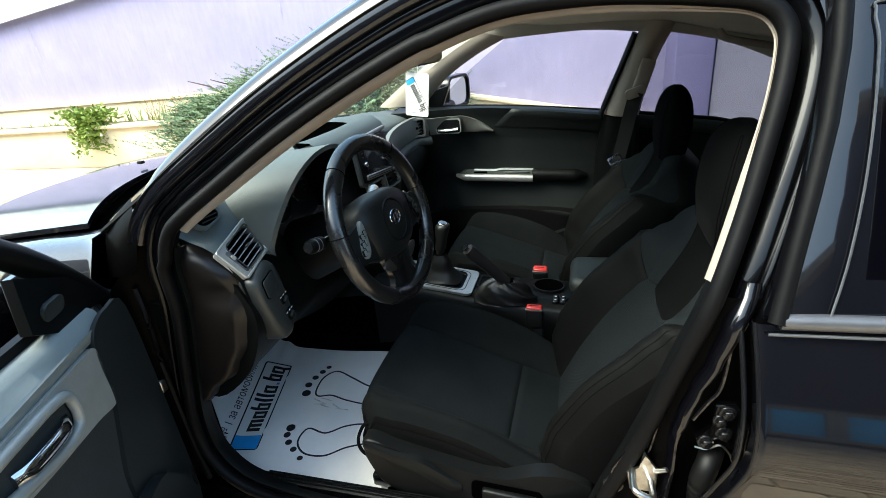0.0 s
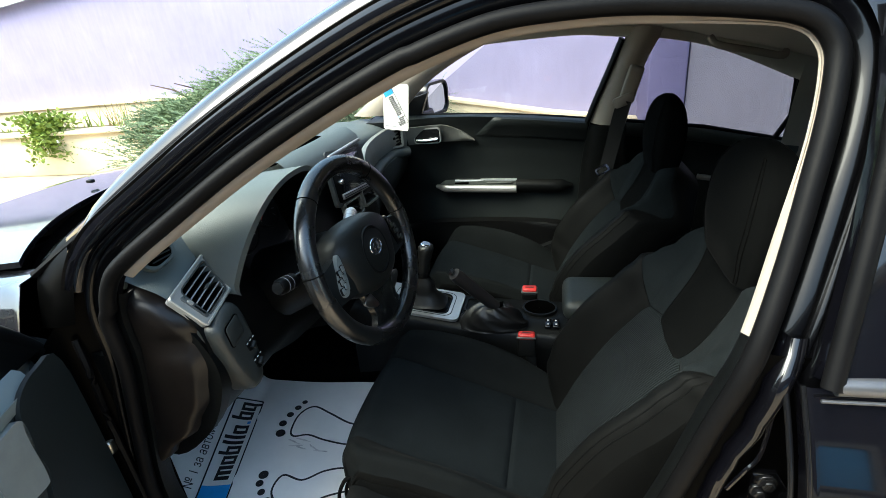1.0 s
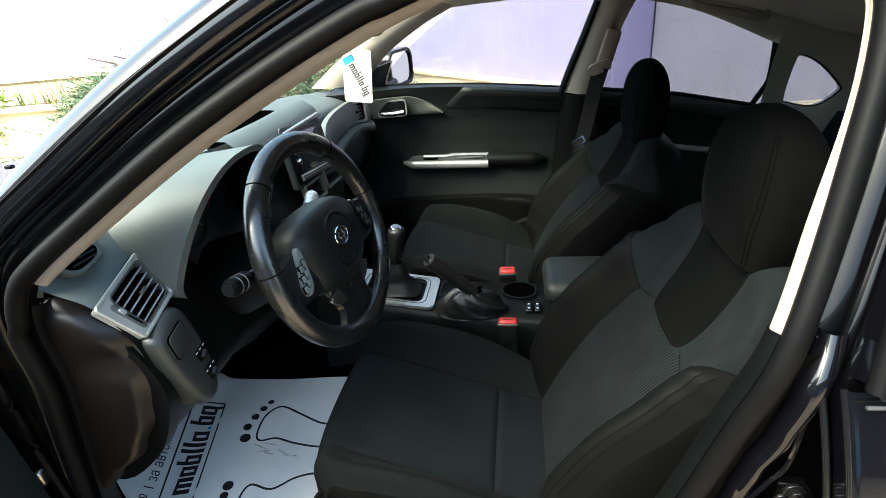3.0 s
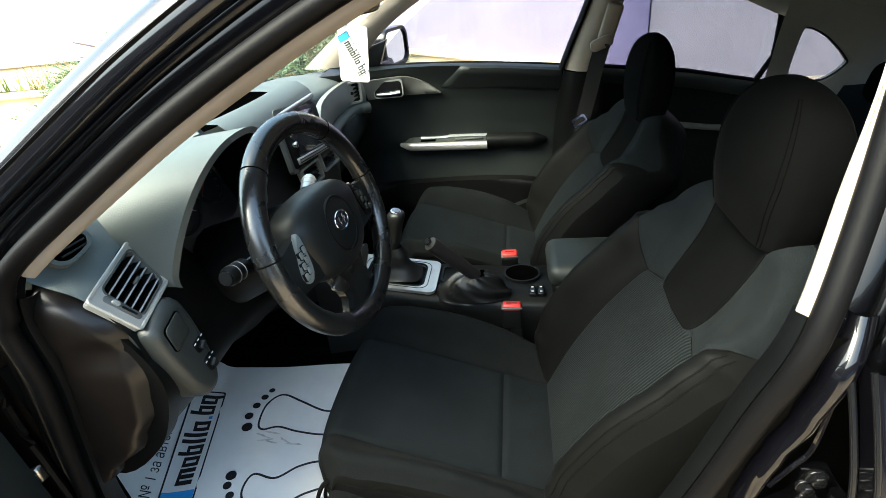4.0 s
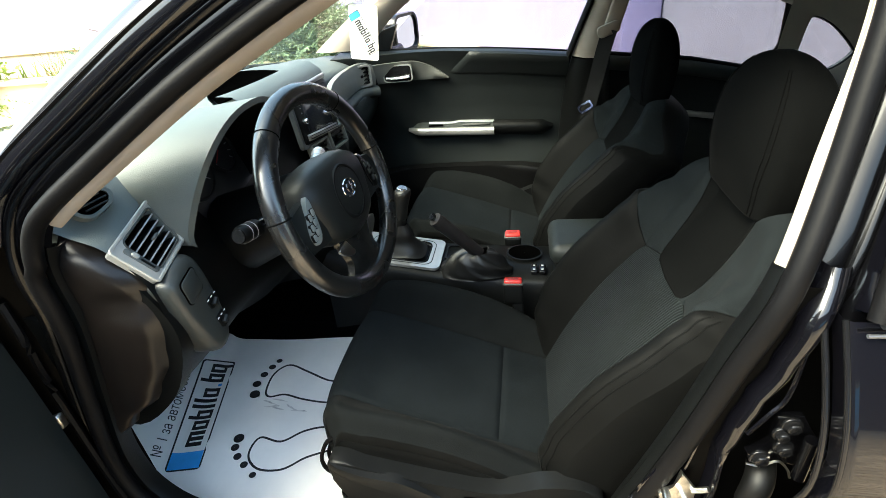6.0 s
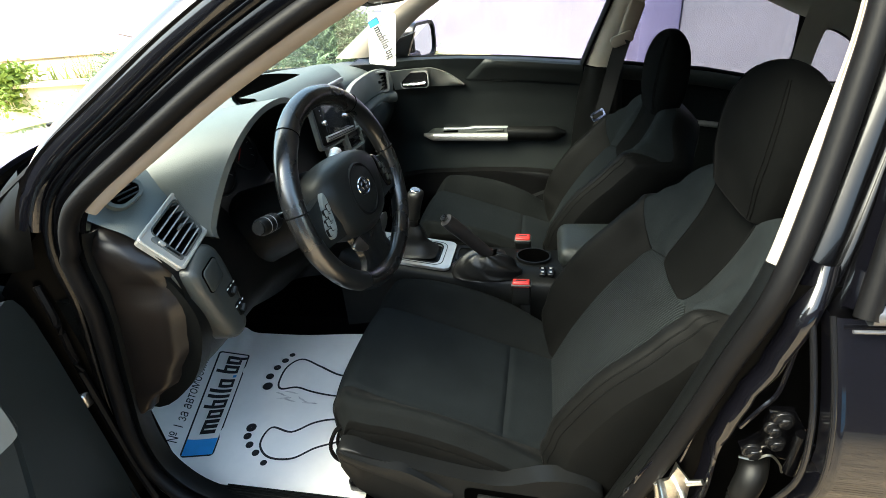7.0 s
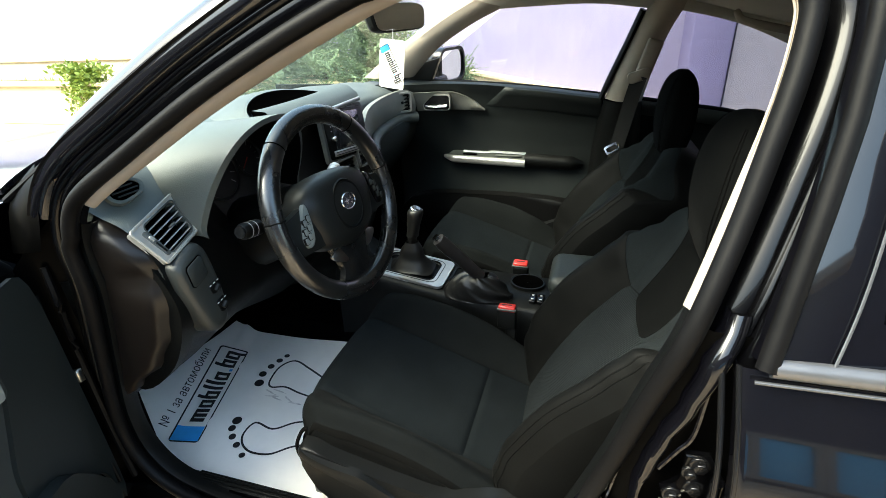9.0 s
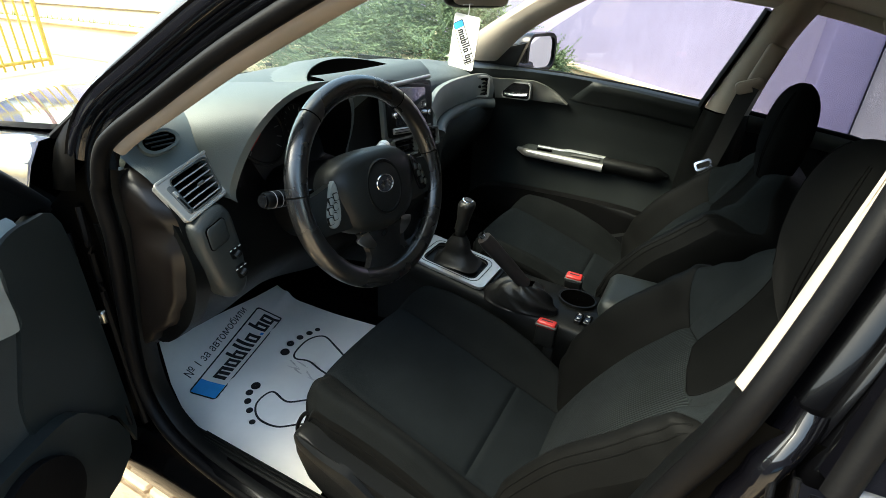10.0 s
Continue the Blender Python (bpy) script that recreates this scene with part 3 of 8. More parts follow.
# ---- car body ----
LOWER = [(-0.293, -0.692, 0.900), (-0.300, -0.690, 0.800), (-0.335, -0.690, 0.645), (-0.362, -0.690, 0.500), (-0.335, -0.695, 0.405),
         (-0.240, -0.703, 0.358), (0.0, -0.715, 0.348), (0.300, -0.720, 0.352), (0.425, -0.720, 0.410), (0.480, -0.720, 0.530),
         (0.530, -0.720, 0.670), (0.568, -0.720, 0.800)]
UPPER = [(0.600, -0.718, 0.905), (0.637, -0.672, 1.027), (0.664, -0.634, 1.129), (0.675, -0.608, 1.196), (0.672, -0.597, 1.226),
         (0.650, -0.590, 1.246), (0.595, -0.585, 1.257), (0.489, -0.580, 1.268), (0.400, -0.579, 1.270), (0.317, -0.581, 1.264),
         (0.231, -0.590, 1.241), (0.158, -0.601, 1.213), (0.060, -0.618, 1.167), (-0.046, -0.640, 1.110), (-0.162, -0.668, 1.037),
         (-0.235, -0.690, 0.988), (-0.272, -0.692, 0.955)]
STEPS = 6
LOOP = spline(LOWER + UPPER, STEPS, closed=True)
N_LOW = len(LOWER) * STEPS
SIDE_UP = V((0, -1, 0.36)).normalized()
SIDE_LOW = V((0, -1, 0.0))


def loop_frames():
    n = len(LOOP)
    res = []
    for i in range(n):
        t = (LOOP[(i + 1) % n] - LOOP[i - 1]).normalized()
        w = ss(0.80, 1.0, LOOP[i].z)
        up = SIDE_LOW.lerp(SIDE_UP, w).normalized()
        out = up.cross(t).normalized()
        if out.dot(LOOP[i] - V((0.15, -0.66, 0.85))) < 0:
            out = -out
        res.append((LOOP[i], out, up))
    return res


FRAMES = loop_frames()


def band(bm, profile, first=0, last=None, closed=False):
    """A strip along the door opening; profile gives (outward, proud)."""
    n = len(FRAMES)
    last = n if last is None else last
    rows = [[q + o * d + u * h for d, h in profile] for q, o, u in (FRAMES[i % n] for i in range(first, last + (0 if closed else 1)))]
    net(bm, rows, closed, False)


def build_body():
    car = thing("car_body", (0.2, 0, 0), "black glossy hatchback car body with the driver's doorway open", "car")
    n = len(FRAMES)
    # interior trim edge round the opening, beige above the belt
    bm = bmesh.new()
    rows = []
    for i in range(N_LOW + 1, n - 8):
        q, o, u = FRAMES[i % n]
        side = ss(N_LOW + 50, N_LOW + 74, i)
        deep = lerp(0.010, 0.027, side) - 0.017 * ss(n - 40, n - 4, i) - 0.007 * ss(1.02, 1.15, q.z) * (1 - ss(N_LOW + 30, N_LOW + 45, i))
        rows.append([q + o * d + u * h for d, h in ((0.020, 0.004), (0.006, 0.002), (0.003, -0.003), (0.002, -0.4 * deep), (0.000, -0.85 * deep), (0.003, -deep - 0.005), (0.018, -deep - 0.010))])
    net(bm, rows)
    part("pillar_trim", bm, M_BEIGE, car, "beige pillar and roof edge trim")
    bm = bmesh.new()
    band(bm, [(0.012, -0.035), (0.004, -0.014), (0.007, 0.0), (0.022, -0.002)], -4, N_LOW + 1)
    part("lower_trim", bm, M_PLASTIC, car)
    bm = bmesh.new()
    rows = []
    for i in range(n):
        q, o, u = FRAMES[i]
        up_here = N_LOW - 20 < i
        rad = 0.0125 if up_here else 0.0110
        mid = (0.0165 - 0.0035 * ss(1.00, 1.12, q.z) * (1 - ss(N_LOW + 30, N_LOW + 45, i)) if i < N_LOW + 62 else 0.0185) if up_here else 0.026
        rows.append([q + o * (mid + rad * math.cos(a)) + u * (0.010 + 0.013 * math.sin(a)) for a in [2 * math.pi * k / 12 for k in range(13)]])
    net(bm, rows, True, False)
    part("door_seal", bm, M_RUBBER, car, "black rubber door seal")
    # painted door jamb: a channel, then the outer panel edge
    bm = bmesh.new()
    band(bm, [(0.020, -0.02), (0.040, -0.012), (0.047, -0.004), (0.060, -0.003), (0.064, 0.004), (0.070, 0.005), (0.078, -0.010)], 0, n, True)
    part("door_jamb", bm, M_JAMB, car)
    # B pillar's outer strip
    bm = bmesh.new()
    i0, i1 = N_LOW - 1, N_LOW + 22
    band(bm, [(0.068, -0.012), (0.074, 0.012), (0.080, 0.016), (0.100, 0.017), (0.106, 0.006)], i0, i1)
    part("pillar_panel", bm, M_JAMB, car)
    bm = bmesh.new()
    band(bm, [(0.076, 0.018), (0.078, 0.0215), (0.081, 0.018)], N_LOW + 3, i1)
    part("pillar_bead", bm, M_SILVER, car, "thin bright pillar bead")
    bm = bmesh.new()
    band(bm, [(0.104, -0.02), (0.107, 0.004), (0.112, 0.006), (0.122, -0.015)], i0, i1)
    part("second_seal", bm, M_RUBBER, car)
    # A pillar and roof rail outside
    bm = bmesh.new()
    a0, a1 = N_LOW + 22, n - 2
    rows = []
    for i in range(a0, a1 + 1):
        q, o, u = FRAMES[i]
        k = ss(a0, a0 + 34, i)
        w = lerp(0.062, 0.128, k) - 0.02 * ss(a1 - 18, a1, i)
        rows.append([q + o * d + u * h for d, h in ((0.070, -0.015), (0.074, 0.010), (0.082, 0.016), (lerp(0.08, w, 0.5), 0.018), (w - 0.010, 0.013), (w, 0.004), (w + 0.012, -0.012), (w + 0.024, -0.036), (w + 0.028, -0.06))])
    net(bm, rows)
    part("pillar_panel", bm, M_PAINT, car)
    bm = bmesh.new()
    rows = []
    for i in range(a0 + 10, a1 + 1):
        q, o, u = FRAMES[i]
        rows.append([q + o * d + u * h for d, h in ((0.094, 0.0165), (0.097, 0.021), (0.101, 0.0165))])
    net(bm, rows)
    part("weather_strip", bm, M_RUBBER, car)

    # sill and B pillar body behind the opening
    bm = bmesh.new()
    rows = []
    for k in range(13):
        x = lerp(-0.46, 0.75, k / 12)
        rows.append([(x, -0.655, 0.26), (x, -0.665, 0.338), (x, -0.690, 0.346), (x, -0.722, 0.335), (x, -0.732, 0.305), (x, -0.752, 0.292), (x, -0.762, 0.265), (x, -0.750, 0.20), (x, -0.70, 0.16)])
    net(bm, rows)
    part("sill", bm, M_JAMB, car)
    bm = bmesh.new()
    rows = []
    for k in range(9):
        x = lerp(-0.30, 0.40, k / 8)
        rows.append([(x, -0.644, 0.285), (x, -0.650, 0.326), (x, -0.660, 0.344), (x, -0.675, 0.3505), (x, -0.684, 0.344)])
    net(bm, rows)
    part("sill_plate", bm, M_PLASTIC, car, "ribbed black plastic scuff plate")
    for k in range(4):
        bm = bmesh.new()
        y = -0.663 - 0.0055 * k
        block(bm, (0.05, y, 0.3505), (0.62, 0.003, 0.002))
        part("sill_rib", bm, M_PLASTIC, car)
    # centre pillar's lower face: a hollow painted near black for shade, a rolled flange and a small recess
    bm = bmesh.new()
    rows = []
    for k in range(15):
        z = lerp(0.30, 0.905, k / 14)
        xf = linear1([(0.30, 0.46), (0.41, 0.47), (0.53, 0.515), (0.67, 0.567), (0.80, 0.607), (0.90, 0.637)], z)
        rows.append([(xf - 0.03, -0.704, z), (xf, -0.724, z), (xf + 0.03, -0.727, z), (xf + 0.07, -0.722, z), (xf + 0.10, -0.724, z), (xf + 0.20, -0.730, z)])
    net(bm, rows)
    part("pillar_lower", bm, M_JAMBSHADE, car)
    bm = bmesh.new()
    rows = []
    for k in range(25):
        z = lerp(0.50, 0.925, k / 24)
        xc = curve1([(0.50, 0.572), (0.557, 0.583), (0.608, 0.587), (0.665, 0.587), (0.711, 0.598), (0.757, 0.6095), (0.805, 0.628), (0.861, 0.6425), (0.925, 0.664)], z)
        hw = linear1([(0.50, 0.006), (0.557, 0.005), (0.665, 0.004), (0.711, 0.0065), (0.757, 0.0055), (0.805, 0.007), (0.861, 0.0095), (0.925, 0.011)], z)
        y = -0.746 + 0.03 * ss(0.87, 0.93, z)
        rows.append([(xc - hw - 0.004, y + 0.02, z), (xc - hw, y + 0.002, z), (xc - 0.4 * hw, y - 0.002, z), (xc + 0.4 * hw, y - 0.002, z), (xc + hw, y + 0.002, z), (xc + hw + 0.004, y + 0.02, z)])
    net(bm, rows)
    part("pillar_flange", bm, M_PAINT, car, "rolled black paint flange")
    bm = bmesh.new()
    tube(bm, spline([(0.642, -0.742, 0.845), (0.636, -0.746, 0.775), (0.622, -0.747, 0.746), (0.606, -0.746, 0.712)], 6), 0.0028, 6, up=(0, 1, 0))
    part("pressing", bm, M_PAINT, car)
    line = spline([(0.567, 0.730, 0), (0.551, 0.684, 0), (0.522, 0.623, 0), (0.499, 0.570, 0), (0.530, 0.574, 0), (0.550, 0.616, 0), (0.560, 0.668, 0)], 4, True)
    bm = bmesh.new()
    prism(bm, [(q.x, q.y) for q in line], 0.003, basis((0, -0.7285, 0), (1, 0, 0), (0, 0, 1)))
    rc = part("pillar_recess", bm, M_JAMB, car)
    bm = bmesh.new()
    tube(bm, [(q.x, -0.731, q.y) for q in line], 0.0026, 6, closed=True, up=(0, 1, 0))
    part("pressing", bm, M_PAINT, rc)

    # front wing and scuttle: its rear edge runs down the door gap
    rear = [(-0.470, -0.755, 0.20), (-0.475, -0.765, 0.45), (-0.475, -0.768, 0.65), (-0.472, -0.762, 0.80), (-0.466, -0.746, 0.866), (-0.458, -0.726, 0.926), (-0.474, -0.696, 0.960), (-0.480, -0.635, 0.966)]
    bm = bmesh.new()
    rows = []
    for k in range(25):
        x = lerp(-0.44, -1.32, k / 24)
        top = linear1([(-1.32, 0.80), (-1.0, 0.885), (-0.7, 0.925), (-0.44, 0.945)], x)
        yo = linear1([(-1.32, -0.56), (-1.0, -0.70), (-0.75, -0.75), (-0.44, -0.765)], x)
        side = [(x, yo + 0.01, 0.20), (x, yo, 0.45), (x, yo - 0.005, 0.65), (x, yo + 0.012, 0.78), (x, yo + 0.024, top - 0.055), (x, yo + 0.040, top - 0.018), (x, yo + 0.066, top + 0.006), (x, yo + 0.17, top - 0.003)]
        w = ss(-0.44, -0.66, x)
        rows.append([V(p).lerp(V(q), w) for p, q in zip(rear, side)])
    net(bm, rows)
    part("front_wing", bm, M_PAINT, car)
    # pillar foot between the wing and the windscreen pillar
    foot = [(-0.474, -0.662, 0.967), (-0.464, -0.682, 0.946), (-0.456, -0.697, 0.918), (-0.458, -0.706, 0.880)]
    head = [(-0.385, -0.660, 1.030), (-0.360, -0.690, 1.005), (-0.360, -0.702, 0.955), (-0.385, -0.705, 0.890)]
    bm = bmesh.new()
    net(bm, [[V(p).lerp(V(q), t) + V((0, -0.004 * math.sin(math.pi * t), 0)) for p, q in zip(foot, head)] for t in (0.02, 0.25, 0.5, 0.75, 1.0)])
    part("pillar_foot", bm, M_JAMBSHADE, car)
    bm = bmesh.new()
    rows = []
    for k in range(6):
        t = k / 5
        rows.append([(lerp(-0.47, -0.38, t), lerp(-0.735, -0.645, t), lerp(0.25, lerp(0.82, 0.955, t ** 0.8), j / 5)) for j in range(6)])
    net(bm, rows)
    part("hinge_pillar", bm, M_JAMBSHADE, car)
    for k, (x0, r) in enumerate(((-0.405, 0.006), (-0.425, 0.004), (-0.450, 0.007))):
        bm = bmesh.new()
        tube(bm, spline([(x0 - 0.012, -0.694 - 0.02 * k, 0.850 - 0.05 * k), (x0, -0.703 - 0.02 * k, 0.78 - 0.03 * k), (x0 - 0.010, -0.700 - 0.02 * k, 0.70), (x0 - 0.004, -0.705 - 0.02 * k, 0.58), (x0 + 0.005, -0.71 - 0.02 * k, 0.45), (x0 + 0.02, -0.715 - 0.02 * k, 0.36)], 5), r, 6)
        part("pillar_seal", bm, M_RUBBER, car)
    # the other wing, the nose panel and the wheels
    bm = bmesh.new()
    rows = []
    for k in range(17):
        x = lerp(-0.44, -1.32, k / 16)
        top = linear1([(-1.32, 0.80), (-1.0, 0.885), (-0.7, 0.925), (-0.44, 0.945)], x)
        yo = linear1([(-1.32, 0.56), (-1.0, 0.74), (-0.75, 0.80), (-0.44, 0.82)], x)
        rows.append([(x, yo - 0.01, 0.20), (x, yo, 0.45), (x, yo + 0.005, 0.65), (x, yo - 0.012, 0.78), (x, yo - 0.03, top - 0.06), (x, yo - 0.09, top - 0.015), (x, yo - 0.16, top), (x, yo - 0.21, top + 0.003)])
    net(bm, rows)
    part("front_wing", bm, M_PAINT, car)
    bm = bmesh.new()
    rows = []
    for j in range(25):
        v = -1 + 2 * j / 24
        x = -1.58 + 0.28 * abs(v) ** 2.6
        rows.append([(x + 0.03, 0.58 * v, 0.66), (x - 0.02, 0.58 * v, 0.58), (x - 0.04, 0.58 * v, 0.42), (x, 0.58 * v, 0.24), (x + 0.06, 0.58 * v, 0.18)])
    plate(bm, rows, 0.012, (1, 0, 0))
    part("bumper", bm, M_PAINT, car)
    for wx, wy in ((-0.90, -0.60), (-0.90, 0.64), (1.62, -0.66), (1.62, 0.68)):
        bm = bmesh.new()
        rows = []
        for k in range(33):
            a = 2 * math.pi * k / 32
            rows.append([(wx + r * math.cos(a), wy + yy, 0.262 + r * math.sin(a)) for r, yy in ((0.185, -0.075), (0.235, -0.088), (0.272, -0.080), (0.281, -0.055), (0.281, 0.055), (0.272, 0.080), (0.235, 0.088), (0.185, 0.075))])
        net(bm, rows)
        wh = part("wheel", bm, M_RUBBER, car, "black rubber tyre")
        bm = bmesh.new()
        prism(bm, disc(0.186, 32), 0.05, basis((wx, wy, 0.262), (1, 0, 0), (0, 0, 1)), bevel=0.01)
        for k in range(5):
            a = 2 * math.pi * k / 5
            for sg in (-1, 1):
                block(bm, (wx + 0.10 * math.cos(a), wy + sg * 0.04, 0.262 + 0.10 * math.sin(a)), (0.16, 0.03, 0.035), Matrix.Rotation(-a, 3, "Y"), bevel=0.006)
        part("rim", bm, M_SILVER, wh, "silver five-spoke rim")
    # pressed paper label at the foot of the centre pillar
    bm = bmesh.new()
    block(bm, (0.470, -0.7435, 0.470), (0.030, 0.002, 0.055), Matrix.Rotation(radians(14), 3, "Y"))
    lb = part("label_sticker", bm, M_WHITEMARK, car, "white data label")
    for k in range(5):
        bm = bmesh.new()
        block(bm, (0.4615 + 0.0045 * k, -0.7449, 0.470), (0.0018, 0.001, 0.044 if k % 2 else 0.030), Matrix.Rotation(radians(14), 3, "Y"))
        part("text_bar", bm, M_INK, lb)
    # bonnet
    bm = bmesh.new()
    rows = []
    for j in range(29):
        v = -1 + 2 * j / 28
        y = 0.60 * v
        xr = -0.90 + 0.30 * v * v
        xf = -1.56 + 0.44 * abs(v) ** 2.6
        row = []
        for i in range(15):
            u = i / 14
            x = lerp(xr, xf, u)
            z = 0.945 - 0.070 * u + 0.020 * v * v * (0.4 + 0.6 * u) - 0.10 * max(0, u - 0.8) ** 1.5 / 0.09 
            row.append((x, y, z))
        row.append((xf - 0.02, y, row[-1][2] - 0.25))
        rows.append(row)
    plate(bm, rows, 0.012, (0, 0, -1))
    part("bonnet", bm, M_PAINT, car, "black bonnet mirroring the lilac wall")
    for y in (-0.02, 0.30):
        bm = bmesh.new()
        block(bm, (-1.03 + (0.08 if y > 0.1 else 0), y, 0.948), (0.022, 0.016, 0.010), bevel=0.003)
        part("washer_nozzle", bm, M_MATT, car)
    # scuttle panel under the windscreen
    bm = bmesh.new()
    rows = []
    for j in range(25):
        v = -1 + 2 * j / 24
        y = lerp(-0.595, 0.70, j / 24)
        xr = -0.66 + 0.27 * v * v
        xf = -0.93 + 0.34 * v * v
        rows.append([(xr, y, 0.945), (lerp(xr, xf, 0.3), y, 0.922), (lerp(xr, xf, 0.75), y, 0.905), (xf, y, 0.925)])
    plate(bm, rows, 0.01, (0, 0, -1))
    part("scuttle", bm, M_VOID, car, "matt black scuttle panel")
    for y0, y1 in ((-0.50, 0.05), (-0.02, 0.52)):
        bm = bmesh.new()
        tube(bm, spline([(-0.62 + 0.25 * (y0 / 0.7) ** 2, y0, 0.958), (-0.72, (y0 + y1) / 2, 0.972), (-0.69 + 0.2 * (y1 / 0.7) ** 2, y1, 0.965)], 6), 0.007, 6)
        part("wiper", bm, M_PLASTIC, car)
    # windscreen
    left = spline([(-0.462, -0.672, 0.960), (-0.290, -0.655, 1.062), (-0.165, -0.618, 1.156), (-0.050, -0.588, 1.229), (0.055, -0.566, 1.280), (0.150, -0.545, 1.315)], 4)
    right = spline([(-0.420, 0.745, 0.965), (-0.300, 0.715, 1.062), (-0.190, 0.690, 1.145), (-0.085, 0.668, 1.205), (0.010, 0.648, 1.262), (0.090, 0.630, 1.300)], 4)
    bm = bmesh.new()
    rows = []
    for i, (a, b) in enumerate(zip(left, right)):
        t = i / (len(left) - 1)
        row = []
        for j in range(25):
            v = -1 + 2 * j / 24
            q = a.lerp(b, j / 24)
            bulge = (1 - v * v) ** 0.8
            row.append(q + V((-0.27 * bulge * (1 - 0.72 * t), 0, 0.03 * bulge * (0.4 + t))))
        rows.append(row)
    plate(bm, rows, 0.005, (0.4, 0, -0.9))
    ws = part("windscreen", bm, M_WSHIELD, car, "clear windscreen glass")
    ws.visible_shadow = False
    bm = bmesh.new()
    tube(bm, [q + V((-0.004, -0.004, 0.006)) for q in left], 0.006, 6)
    part("windscreen_moulding", bm, M_RUBBER, car)

    # roof skin and headliner
    bm = bmesh.new()
    rows = []
    for i in range(21):
        x = lerp(0.05, 1.62, i / 20)
        half = linear1([(0.05, 0.56), (0.4, 0.565), (0.75, 0.57), (2.05, 0.52)], x)
        edge = linear1([(0.05, 1.290), (0.2, 1.325), (0.42, 1.345), (0.75, 1.335), (1.3, 1.25), (2.05, 1.05)], x)
        row = []
        for j in range(17):
            v = -1 + 2 * j / 16
            row.append((x, lerp(-half, 0.70, j / 16), edge + 0.045 * (1 - v * v)))
        rows.append(row)
    plate(bm, rows, 0.006, (0, 0, 1))
    part("roof", bm, M_PAINT, car)
    bm = bmesh.new()
    rows = []
    for i in range(25):
        x = lerp(0.13, 1.60, i / 24)
        row = []
        for j in range(17):
            v = -1 + 2 * j / 16
            y = lerp(-0.540, 0.70, j / 16)
            edge = linear1([(0.13, 1.262), (0.3, 1.272), (0.5, 1.270), (0.68, 1.250), (1.0, 1.170), (1.3, 1.085), (2.0, 0.92)], x)
            if v > 0:
                edge = lerp(edge, linear1([(0.1, 1.270), (0.3, 1.235), (0.6, 1.225), (0.75, 1.205), (1.1, 1.115), (1.3, 1.045), (2.0, 0.88)], x), v)
            row.append((x, y, edge + 0.035 * (1 - v * v)))
        rows.append(row)
    plate(bm, rows, 0.008, (0, 0, 1))
    part("headliner", bm, M_LINER, car, "pale beige cloth headliner")
    # grab handle and dome lamp on the headliner, far side
    bm = bmesh.new()
    tube(bm, spline([(0.86, 0.575, 1.180), (0.88, 0.55, 1.157), (0.98, 0.545, 1.132), (1.06, 0.55, 1.112), (1.08, 0.575, 1.12)], 6), 0.011, 8, up=(0, 1, 0))
    part("grab_handle", bm, M_BEIGE, car, "folded beige roof grab handle")

    # far side: A, B, C pillars and rails
    def strip(name, a, b, mat, depth, label=""):
        bm2 = bmesh.new()
        rows2 = []
        for p0, p1 in zip(a, b):
            m0 = p0.lerp(p1, 0.5) + V((0, -depth, 0.0))
            rows2.append([p0 + V((0, 0.03, 0)), p0, p0.lerp(m0, 0.55) + V((0, -depth * 0.35, 0)), m0, p1.lerp(m0, 0.55) + V((0, -depth * 0.35, 0)), p1, p1 + V((0, 0.03, 0))])
        net(bm2, rows2)
        return part(name, bm2, mat, car, label)

    strip("pillar_trim", spline([(-0.43, 0.715, 0.985), (-0.275, 0.690, 1.090), (-0.095, 0.655, 1.195), (0.03, 0.635, 1.258)], 6),
          spline([(-0.225, 0.715, 0.985), (-0.115, 0.690, 1.085), (0.020, 0.665, 1.165), (0.150, 0.645, 1.222)], 6), M_BEIGE, 0.035, "pale beige windscreen pillar trim")
    strip("pillar_trim", spline([(0.514, 0.725, 0.905), (0.545, 0.70, 1.0), (0.582, 0.675, 1.10), (0.618, 0.65, 1.20), (0.63, 0.64, 1.24)], 5),
          spline([(0.640, 0.730, 0.895), (0.660, 0.70, 1.0), (0.685, 0.675, 1.10), (0.712, 0.65, 1.17), (0.74, 0.64, 1.22)], 5), M_BEIGE, 0.045, "beige upper centre pillar trim")
    strip("pillar_trim_lower", spline([(0.47, 0.775, 0.40), (0.475, 0.765, 0.6), (0.490, 0.745, 0.78), (0.512, 0.725, 0.90)], 5),
          spline([(0.66, 0.775, 0.40), (0.655, 0.765, 0.6), (0.65, 0.745, 0.78), (0.64, 0.73, 0.895)], 5), M_PLASTIC, 0.05)
    strip("roof_rail_trim", spline([(0.03, 0.635, 1.258), (0.18, 0.628, 1.270), (0.40, 0.625, 1.262), (0.63, 0.632, 1.245), (0.76, 0.640, 1.225), (0.95, 0.65, 1.180), (1.20, 0.66, 1.095)], 5),
          spline([(0.130, 0.648, 1.215), (0.26, 0.645, 1.219), (0.45, 0.645, 1.219), (0.61, 0.648, 1.200), (0.73, 0.655, 1.186), (0.93, 0.672, 1.132), (1.19, 0.695, 1.012)], 5), M_LINER, 0.012)
    # one pale trim panel round the rear quarter window
    win = spline([(1.243, 0.955, 0), (1.260, 0.977, 0), (1.325, 0.944, 0), (1.406, 0.872, 0), (1.417, 0.842, 0), (1.360, 0.795, 0), (1.268, 0.812, 0), (1.245, 0.835, 0)], 5, True)
    mid = V((1.325, 0.875, 0))
    inner, outer = [], []
